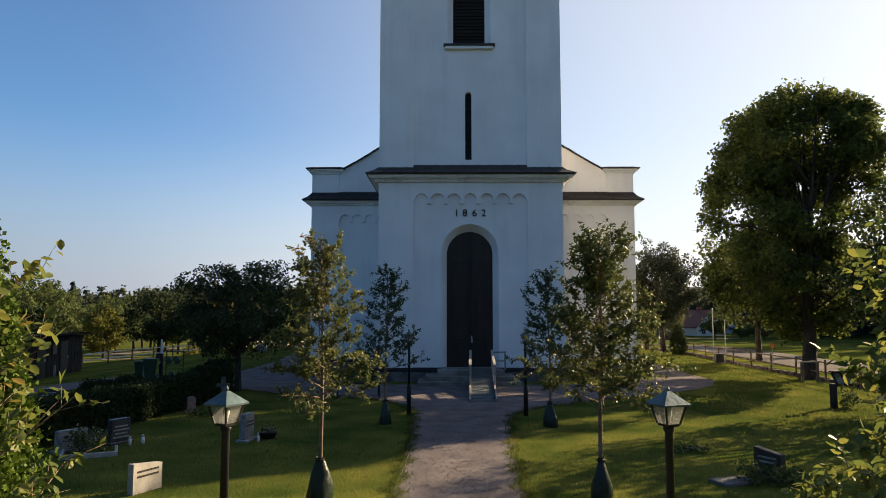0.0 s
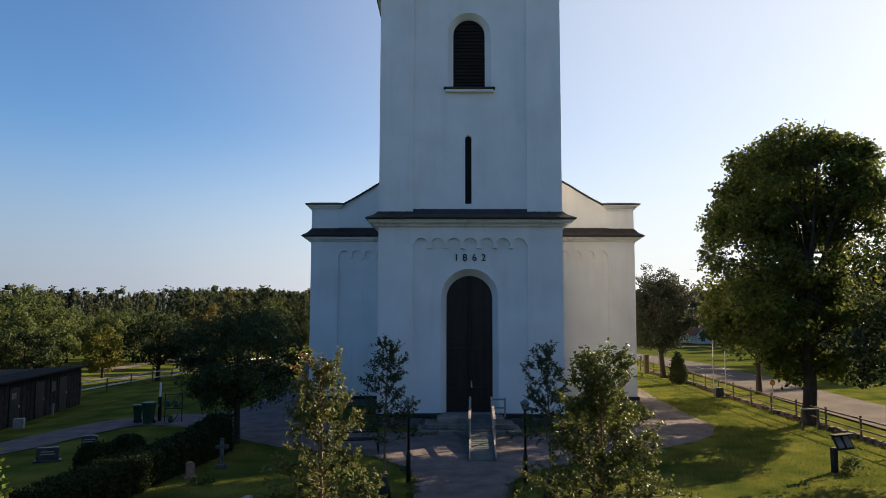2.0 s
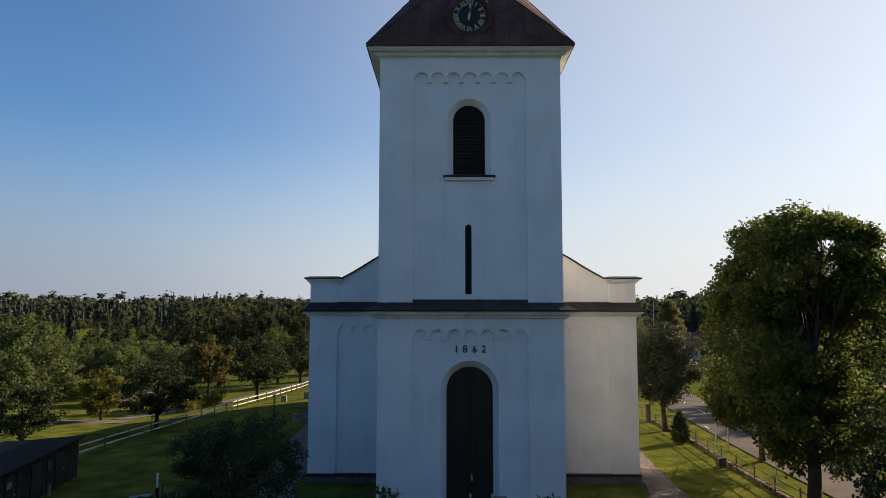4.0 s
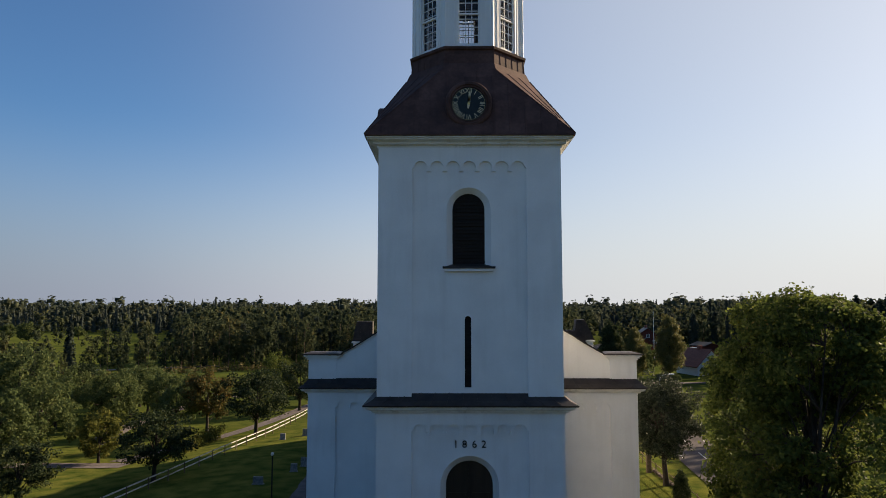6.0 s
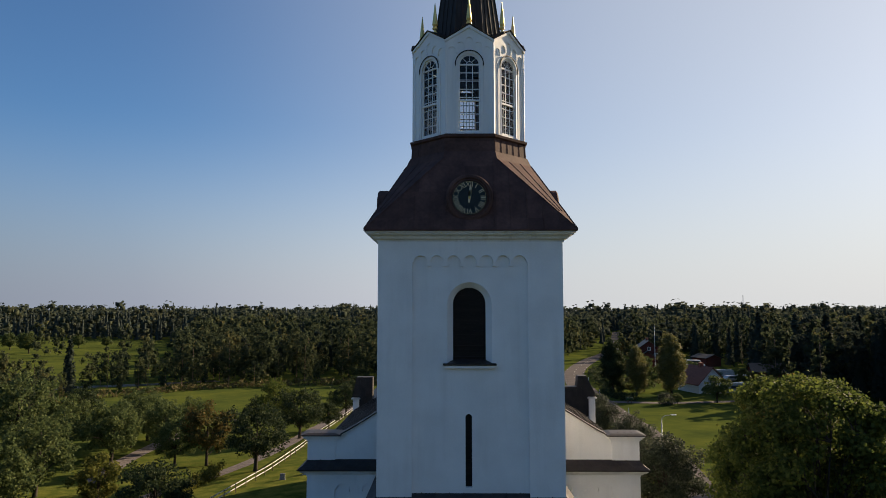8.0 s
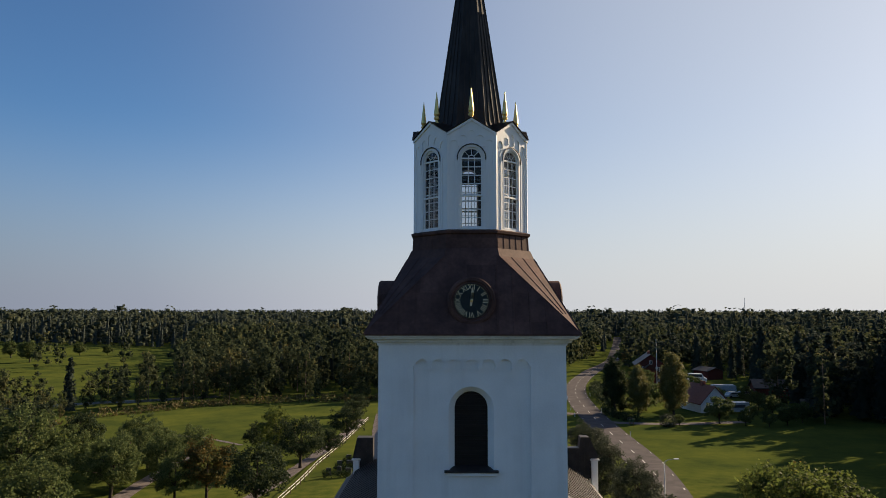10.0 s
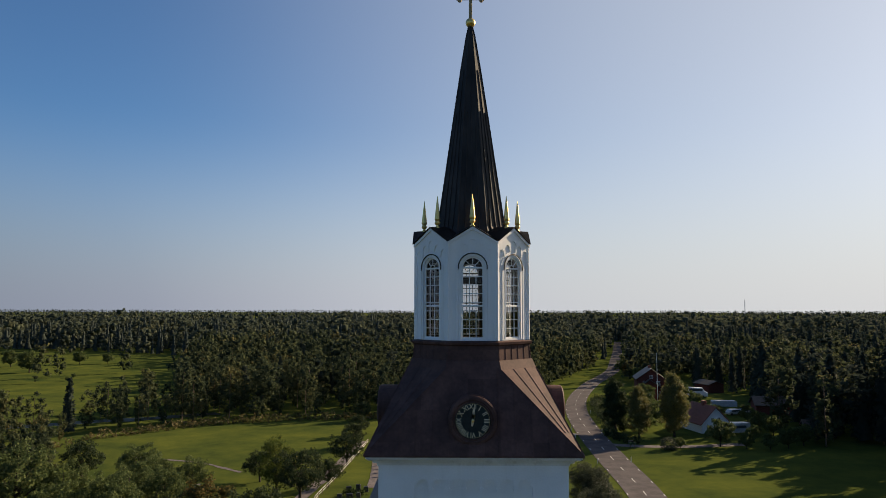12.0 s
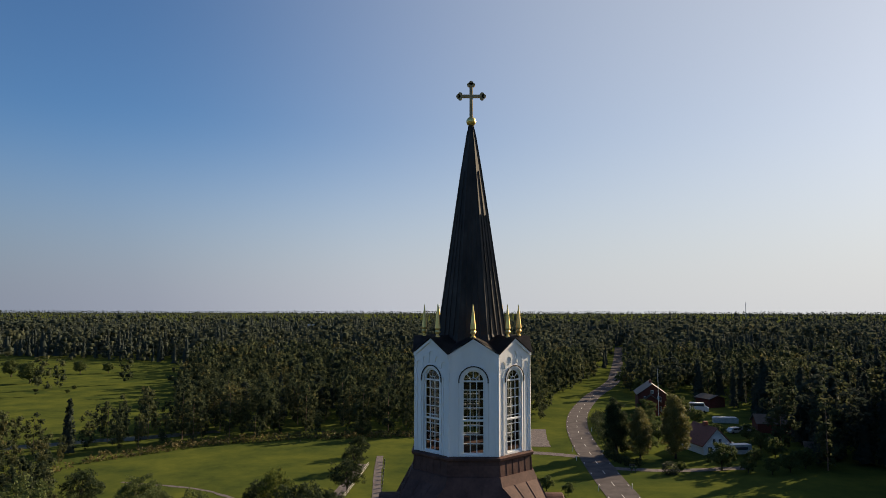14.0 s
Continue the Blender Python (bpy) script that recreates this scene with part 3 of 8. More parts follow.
def ribbon(name, line, width, lift, material, label, category, step=2.0, edge=0.0, seed=1):
    """A strip laid on the ground along a line of (x, y) or (x, y, width)."""
    rng = np.random.default_rng(seed)
    P = np.array([p[:2] for p in line], float)
    W = np.array([p[2] if len(p) > 2 else width for p in line], float)
    d = np.r_[0, np.cumsum(np.linalg.norm(np.diff(P, axis=0), axis=1))]
    s = np.linspace(0, d[-1], max(2, int(d[-1] / step)))
    k = np.ones(7) / 7
    def run(v):
        f = np.interp(s, d, v)
        g = np.convolve(np.pad(f, 3, mode="edge"), k, "valid") if len(f) > 8 else f
        g[0], g[-1] = f[0], f[-1]
        return g
    C, w = np.stack([run(P[:, 0]), run(P[:, 1])], 1), run(W)
    T = np.gradient(C, axis=0)
    T /= np.linalg.norm(T, axis=1)[:, None]
    N = np.stack([-T[:, 1], T[:, 0]], 1)
    cols = np.linspace(-0.5, 0.5, 5)
    rows = []
    for c in cols:
        ww = w * c + (rng.normal(0, edge, len(s)) if abs(c) == 0.5 else 0)
        q = C + N * ww[:, None]
        rows.append(np.c_[q, hgt(q[:, 0], q[:, 1]) + lift])
    V = np.stack(rows, 1).reshape(-1, 3)
    i = (np.arange(len(s) - 1)[:, None] * 5 + np.arange(4)[None]).ravel()
    Q = np.stack([i, i + 1, i + 6, i + 5], 1)
    ob = new(name, mesh_q(name, V, Q, material))
    return tagged(ob, label, category, kind="structure"), C, N, T, s


def sheet(name, outline, z, material, label, category):
    bm = bmesh.new()
    rng = random.Random(len(outline))
    pts = []
    for (x0, y0), (x1, y1) in zip(outline, outline[1:] + outline[:1]):
        n = max(1, int(math.hypot(x1 - x0, y1 - y0) / 0.35))
        for i in range(n):
            pts.append((x0 + (x1 - x0) * i / n + rng.gauss(0, 0.03), y0 + (y1 - y0) * i / n + rng.gauss(0, 0.03)))
    vs = [bm.verts.new((x, y, z)) for x, y in pts]
    es = [bm.edges.new((vs[i], vs[(i + 1) % len(vs)])) for i in range(len(vs))]
    bmesh.ops.triangle_fill(bm, edges=es, use_beauty=True)
    for f in bm.faces:
        if f.normal.z < 0:
            f.normal_flip()
    me = bpy.data.meshes.new(name)
    bm.to_mesh(me)
    bm.free()
    me.materials.append(material)
    return tagged(new(name, me), label, category, kind="structure")


# gravel court, with the walk to the gate and the ways round both sides of the church
sheet("pavement", [(-1.72, -34), (0.05, -34), (0.25, -16.5), (0.4, -13), (0.75, -9.2), (1.05, -8.2), (2.0, -7.0), (3.8, -5.6), (6.2, -4.0), (7.9, -2.7), (8.9, -1.4),
                   (9.75, 0.5), (9.7, 2.8), (9.9, 7.4), (10.2, 11.9), (8.7, 11.9), (8.45, 6.0), (8.06, 4.1), (7.3, 2.2), (5.9, 0.1), (4.3, -1.0), (3.4, -1.2),
                   (-3.4, -1.2), (-4.0, -0.6), (-5.6, 0.6), (-6.9, 2.2), (-7.9, 4.3), (-8.1, 7.0), (-8.3, 11.9), (-10.4, 11.9), (-10.3, 6.2), (-10.6, 4.0),
                   (-11.85, 3.2), (-12.9, 3.2), (-12.9, 0.55), (-11.2, 0.0), (-9.6, -1.3), (-8.3, -2.6), (-6.6, -3.9), (-5.0, -4.6), (-3.3, -5.4), (-2.4, -6.6), (-1.85, -8.0), (-1.72, -12)],
      0.018, GRAVEL, "raked reddish-grey gravel court and walk before the church", "gravel path")
ribbon("gravel_path", [(-12.8, 1.9), (-14.2, 1.6), (-15.0, 0.0), (-15.4, -3.8), (-17.5, -6.5), (-24, -10)], 2.3, 0.022, GRAVEL, "grey gravel path curving past the shed", "gravel path", 0.8, 0.04)
ribbon("side_path_east", [(9.45, 11.8), (9.9, 16), (10.2, 22), (10, 32)], 1.5, 0.022, GRAVEL, "reddish gravel path along the church wall", "gravel path", 0.8, 0.04)
ribbon("side_path_west", [(-9.35, 11.8), (-9.8, 16), (-10.2, 24), (-10, 34)], 2.1, 0.022, GRAVEL, "grey gravel path along the church wall", "gravel path", 0.8, 0.04)
ROAD_LINE = [(17.6, -60, 3.9), (17.7, -10, 3.9), (18.0, 6, 3.9), (18.7, 20, 4.2), (22.0, 42, 4.8), (26.4, 66, 5.3), (27.9, 78, 5.5), (28.8, 93), (29.3, 110), (29.9, 123), (30.8, 138), (33.0, 162), (37.1, 185), (43, 207), (53, 238), (64, 265), (73.5, 292), (104, 412), (140, 560)]
_, RC, RN, RT, RS = ribbon("road", ROAD_LINE, 5.9, 0.05, ASPHALT, "worn grey-pink asphalt country road curving to the woods", "road", 3.0)
for i in range(6, len(RS) - 1, 3):
    if 20 < RC[i][1] < 330:
        a, b = Vector((*RC[i], 0)), Vector((*(RC[i] + RT[i] * 3.0), 0))
        nrm = Vector((*RN[i], 0)) * 0.07
        bm = bmesh.new()
        vs = [bm.verts.new(p + Vector((0, 0, gz(p.x, p.y) + 0.066))) for p in (a - nrm, b - nrm, b + nrm, a + nrm)]
        bm.faces.new(vs)
        for side in (-2.62, 2.62):
            e = a + Vector((*RN[i], 0)) * side * (0.68 if a.y < 45 else 0.85 if a.y < 75 else 1.0)
            f = Vector((*RT[i], 0))
            bd = bmesh.new()
            bd.faces.new([bd.verts.new(p + Vector((0, 0, gz(p.x, p.y) + 0.066))) for p in (e - nrm, e + f * 1.2 - nrm, e + f * 1.2 + nrm, e + nrm)])
            tagged(finish(bd, "edge_dash", ROAD_PAINT), "white painted dash along the road's edge", "road marking", "dashes of the road's edges", "structure")
        tagged(finish(bm, "centre_dash", ROAD_PAINT), "white painted dash of the road's centre line", "road marking", "dashes of the centre line", "structure")
ribbon("side_drive", [(27.2, 128), (22, 131), (16, 132.5), (4, 133)], 3.0, 0.045, GRAVEL, "pale gravel drive leaving the road", "drive", 1.5, 0.05)
ribbon("lay_by", [(20, 139), (20.5, 150), (22, 163)], 5.5, 0.04, GRAVEL, "pinkish gravel lay-by beside the road", "lay-by", 2, 0.1)
ribbon("farm_drive", [(32.0, 117), (36, 115.5), (46, 115), (60, 118)], 2.6, 0.045, GRAVEL, "gravel drive to the white farmhouse", "drive", 1.5, 0.05)
ribbon("park_road", [(-19, 120), (-20.5, 95), (-22.3, 74), (-22.9, 62), (-24.4, 52), (-27.2, 43), (-30.2, 35.2)], 2.0, 0.04, GRAVEL, "grey gravel lane behind the white fence", "lane", 1.5, 0.05)
ribbon("park_path", [(-52, 30), (-42, 33.5), (-35.5, 34), (-28.5, 33.2)], 2.2, 0.04, GRAVEL, "pale gravel path among the park trees", "path", 1.5, 0.05)
ribbon("park_avenue", [(-37.2, 45), (-39.3, 53), (-40.5, 62), (-41, 72), (-41, 84)], 2.2, 0.04, GRAVEL, "grey gravel avenue between young trees", "path", 1.5, 0.05)
ribbon("grave_alley", [(-12.6, 80), (-13.5, 94), (-15.2, 112), (-16.3, 128)], 1.5, 0.04, GRAVEL, "reddish gravel alley between grave rows", "path", 1.5, 0.05)
ribbon("field_track", [(-36, 92), (-46, 100), (-62, 104)], 0.8, 0.035, GRAVEL, "worn bare track over the meadow", "track", 1.5, 0.1)
ribbon("water", [(-150, 120), (-120, 128), (-100, 136), (-86, 145), (-74, 150), (-62, 158)], 5, 0.03, WATER, "dark still river below the woods", "river", 3.0, 0.4)


# ---- church ----
church = thing("church", "white plastered stone church with square tower, copper roof and black spire", "church")
HW, CY = 3.66, 3.65


def scallops(x0, x1, n, top, drop, zb, xw0, xw1, zt):
    """Outline of a thin relief layer: two pilasters joined by a round-arched frieze."""
    out = [(xw0, zb), (xw0, zt), (xw1, zt), (xw1, zb), (x1, zb)]
    w = (x1 - x0) / n
    r = w * 0.41
    zc = top - r
    for k in range(n - 1, -1, -1):
        cx = x0 + (k + 0.5) * w
        if k == n - 1:
            out.append((x1, zc))
        pts = [(cx + r * math.cos(math.pi * i / 8), zc + r * math.sin(math.pi * i / 8)) for i in range(9)]
        out += pts
        if k > 0:
            g = w / 2 - r
            bx = cx - w / 2
            out += [(bx + g, drop + 0.08), (bx + g * 1.4, drop + 0.05), (bx + g * 1.4, drop - 0.03), (bx - g * 1.4, drop - 0.03), (bx - g * 1.4, drop + 0.05), (bx - g, drop + 0.08)]
        else:
            out.append((x0, zc))
    out.append((x0, zb))
    return out


SIDES = [Matrix.Translation((0, CY, 0)) @ Matrix.Rotation(i * math.pi / 2, 4, 'Z') @ Matrix.Translation((0, -CY, 0)) for i in range(4)]

# lower storey of the tower
bm = bmesh.new()
door_out, door_in = arch(-0.03, 1.14, 0.55, 5.1, 18), arch(-0.03, 0.925, 0.55, 5.045, 18)
slab(bm, [(-HW, 0.55), (-HW, 8.3), (HW, 8.3), (HW, 0.55), *door_out[::-1]], [], 0.075, 0.6)
part("tower_front_wall", bm, PLASTER, church)
bm = bmesh.new()
loft(bm, door_out, door_in, 0.075, 0.5)
part("door_reveal", bm, PLASTER, church, "splayed white plaster door reveal", True)
bm = bmesh.new()
slab(bm, scallops(-2.3, 2.28, 7, 7.47, 7.08, 0.55, -HW - 0.02, HW + 0.02, 8.3), [], -0.07, 0.078)
part("tower_frieze", bm, PLASTER, church, "shallow pilasters and round-arched frieze in white plaster")
for sx in (-1, 1):
    bm = boxed(min(sx * HW, sx * (HW - 0.5)), max(sx * HW, sx * (HW - 0.5)), 0.6, 7.3, 0.55, 8.3)
    part("tower_side_wall", bm, PLASTER, church)
part("tower_back_wall", boxed(-HW + 0.5, HW - 0.5, 6.8, 7.3, 0.55, 8.3), PLASTER, church)
# plinth with its tarred drip band
for x0, x1 in ((-3.78, -1.35), (1.29, 3.78)):
    n = 4 if x1 - x0 > 2.2 else 3
    for i in range(n):
        part("plinth_stone", boxed(x0 + (x1 - x0) * i / n + 0.006, x0 + (x1 - x0) * (i + 1) / n - 0.006, -0.1, 0.6, -0.2, 0.4, 0.015), PLINTH, church)
    part("plinth_band", boxed(x0 - 0.03, x1 + 0.03, -0.13, 0.6, 0.404, 0.548, 0.012), TAR, church)
for sx in (-1, 1):
    part("plinth_stone", boxed(sx * 3.78 if sx < 0 else 3.2, -3.2 if sx < 0 else 3.78, 0.605, 6.0, -0.2, 0.4), PLINTH, church)
    part("plinth_band", boxed(-3.81 if sx < 0 else 3.2, -3.2 if sx < 0 else 3.81, 0.605, 6.0, 0.404, 0.548), TAR, church)


def cornice(cx, cy, hx, hy, z0, z1, out, name="cornice"):
    """A stepped white moulding round a block."""
    bm = bmesh.new()
    prof = [(0.0, 0), (0.12, 0), (0.16, 0.25), (0.42, 0.32), (0.5, 0.55), (0.86, 0.68), (0.9, 0.8), (1.0, 0.84), (1.0, 1.0), (0.0, 1.0)]
    rings = []
    for o, k in prof:
        e, z = out * o, z0 + (z1 - z0) * k
        rings.append([bm.verts.new((cx + sx * (hx + e), cy + sy * (hy + e), z)) for sx, sy in ((-1, -1), (1, -1), (1, 1), (-1, 1))])
    for r0, r1 in zip(rings, rings[1:]):
        for k in range(4):
            bm.faces.new((r0[k], r0[(k + 1) % 4], r1[(k + 1) % 4], r1[k]))
    bm.faces.new(rings[0][::-1])
    bm.faces.new(rings[-1])
    return part(name, bm, CORNICE, church, "stepped white plaster cornice with dark weather stains")


def skirt(cx, cy, hx0, hy0, z0, hx1, hy1, z1, material, name="skirt_roof", flare=0.12):
    """A low sloping sheet roof round a block, with a rolled edge."""
    bm = bmesh.new()
    rings = []
    for hx, hy, z in ((hx0, hy0, z0 - 0.05), (hx0 + 0.02, hy0 + 0.02, z0), (hx0 + (hx1 - hx0) * 0.5, hy0 + (hy1 - hy0) * 0.5, z0 + (z1 - z0) * (0.5 - flare)), (hx1, hy1, z1)):
        rings.append([bm.verts.new((cx + sx * hx, cy + sy * hy, z)) for sx, sy in ((-1, -1), (1, -1), (1, 1), (-1, 1))])
    for r0, r1 in zip(rings, rings[1:]):
        for k in range(4):
            bm.faces.new((r0[k], r0[(k + 1) % 4], r1[(k + 1) % 4], r1[k]))
    bm.faces.new(rings[0][::-1])
    bm.faces.new(rings[-1])
    ob = part(name, bm, material, church, "dark sheet-metal skirt roof with standing seams")
    n = int(hx0 * 2 / 0.62)
    for i in range(1, n):
        x0, x1 = -hx0 + 2 * hx0 * i / n, -hx1 + 2 * hx1 * i / n
        bm = bmesh.new()
        zm = z0 + (z1 - z0) * (0.5 - flare)
        tube(bm, [(cx + x0, cy - hy0, z0 + 0.01), (cx + (x0 + x1) / 2, cy - (hy0 + hy1) / 2, zm + 0.01), (cx + x1, cy - hy1, z1 + 0.01)], [0.016] * 3, 4)
        part("seam", bm, material, ob)
    return ob


cornice(0, CY, HW, CY, 7.8, 8.17, 0.42)
skirt(0, CY, 4.16, 4.16, 8.23, 3.56, 3.56, 8.66, ROOF_DARK)

# upper storey
ZB, ZT = 8.5, 18.5
for i, m in enumerate(SIDES):
    w = HW if i % 2 == 0 else HW - 0.46
    bm = bmesh.new()
    cx = -0.035 if i == 0 else 0
    wo, wi = arch(cx, 0.885, 13.66, 15.95, 16), arch(cx, 0.65, 13.66, 15.97, 16)
    holes = [wo]
    if i == 0:
        holes.append(arch(-0.075, 0.13, 8.86, 11.54, 8))
    slab(bm, [(-w, ZB), (-w, ZT), (w, ZT), (w, ZB)], holes, 0.075, 0.45, m)
    part("tower_upper_wall", bm, PLASTER, church)
    bm = bmesh.new()
    slab(bm, scallops(-2.3, 2.28, 7, 17.9, 17.5, ZB, -w - 0.01, w + 0.01, ZT), [], -0.06 if i % 2 == 0 else -0.057, 0.078, m)
    part("tower_upper_frieze", bm, PLASTER, church, "shallow pilasters and round-arched frieze in white plaster")
    bm = bmesh.new()
    loft(bm, wo, wi, 0.075, 0.34, m)
    part("window_reveal", bm, PLASTER, church, "splayed white window reveal", True)
    sh = part("belfry_shutter", slab(bmesh.new(), arch(cx, 0.66, 13.6, 15.97, 16), [], 0.40, 0.46, m), SHUTTER, church, "dark boarded shutter in the belfry opening")
    for k in range(20):
        z = 13.7 + k * 0.145
        hw = 0.64 if z < 15.97 else math.sqrt(max(0.0, 0.64 ** 2 - (z - 15.97) ** 2))
        if hw > 0.1:
            bm = boxed(cx - hw, cx + hw, 0.35, 0.4, z, z + 0.035, 0, m @ Matrix.Translation((0, 0, 0)))
            part("slat", bm, SHUTTER, sh)
    sill = bmesh.new()
    box(sill, cx - 1.05, cx + 1.05, -0.14, 0.42, 13.56, 13.64, 0.012, m)
    part("window_sill", sill, ROOF_DARK, church, "dark sheet-metal window sill")
    sill = bmesh.new()
    box(sill, cx - 0.98, cx + 0.98, -0.09, 0.07, 13.44, 13.556, 0.012, m)
    part("sill_moulding", sill, PLASTER, church)
    bm = bmesh.new()
    vs = [bm.verts.new(m @ Vector(p)) for p in ((cx - 0.9, -0.1, 13.642), (cx + 0.9, -0.1, 13.642), (cx + 0.66, 0.4, 13.76), (cx - 0.66, 0.4, 13.76), (cx - 0.66, 0.4, 13.642), (cx + 0.66, 0.4, 13.642))]
    for q in ((0, 1, 2, 3), (0, 3, 4), (1, 5, 2), (0, 4, 5, 1)):
        bm.faces.new([vs[k] for k in q])
    part("sill_slope", bm, ROOF_DARK, church)
part("slit_window_board", boxed(-0.25, 0.1, 0.28, 0.33, 8.8, 11.75), SHUTTER, church, "dark board behind the narrow slit window")
for z in np.arange(9.3, 11.5, 0.55):
    part("slit_bar", boxed(-0.2, 0.06, 0.24, 0.28, z, z + 0.04), SHUTTER, church)
cornice(0, CY, HW, CY, 18.42, 18.83, 0.48)

# church door
door = part("door", slab(bmesh.new(), arch(-0.03, 0.94, 0.55, 5.045, 18), [], 0.5, 0.58), DOOR_WOOD, church, "tall dark carved double door under a round arch")
for sx in (-1, 1):
    for z0, z1 in ((0.75, 1.5), (1.65, 3.1), (3.25, 4.75)):
        x0, x1 = sorted((-0.03 + sx * 0.09, -0.03 + sx * 0.82))
        bm = bmesh.new()
        slab(bm, [(x0, z0), (x0, z1), (x1, z1), (x1, z0)], [[(x0 + 0.07, z0 + 0.07), (x1 - 0.07, z0 + 0.07), (x1 - 0.07, z1 - 0.07), (x0 + 0.07, z1 - 0.07)]], 0.455, 0.5)
        part("door_panel", bm, DOOR_WOOD, door)
        cxp, czp = (x0 + x1) / 2, (z0 + z1) / 2
        bm = bmesh.new()
        slab(bm, [(cxp - 0.17, czp), (cxp, czp + 0.3), (cxp + 0.17, czp), (cxp, czp - 0.3)], [], 0.482, 0.5)
        part("carved_lozenge", bm, DOOR_WOOD, door)
part("door_astragal", boxed(-0.06, 0.0, 0.44, 0.5, 0.57, 5.95, 0.008), DOOR_WOOD, door)
part("door_handle", tube(bmesh.new(), [(0.05, 0.49, 1.72), (0.05, 0.43, 1.7), (0.05, 0.43, 1.56), (0.05, 0.49, 1.54)], [0.016] * 4, 6), WHITE_PAINT, door, "pale metal door handle")
part("lock_plate", boxed(0.01, 0.09, 0.475, 0.5, 1.5, 1.78, 0.01), METAL_LIGHT, door)
# the year over the door
for ch, x in zip("1862", (-0.565, -0.225, 0.16, 0.53)):
    text_mesh(ch, 0.4, 0.02, "digit", IRON, church, Matrix.Translation((x, 0.055, 6.675)) @ Matrix.Rotation(math.pi / 2, 4, 'X'))

# nave
NX0, NX1, NY0, NY1 = -7.6, 8.22, 6.3, 21.5
NC, NH = (NX0 + NX1) / 2, (NX1 - NX0) / 2


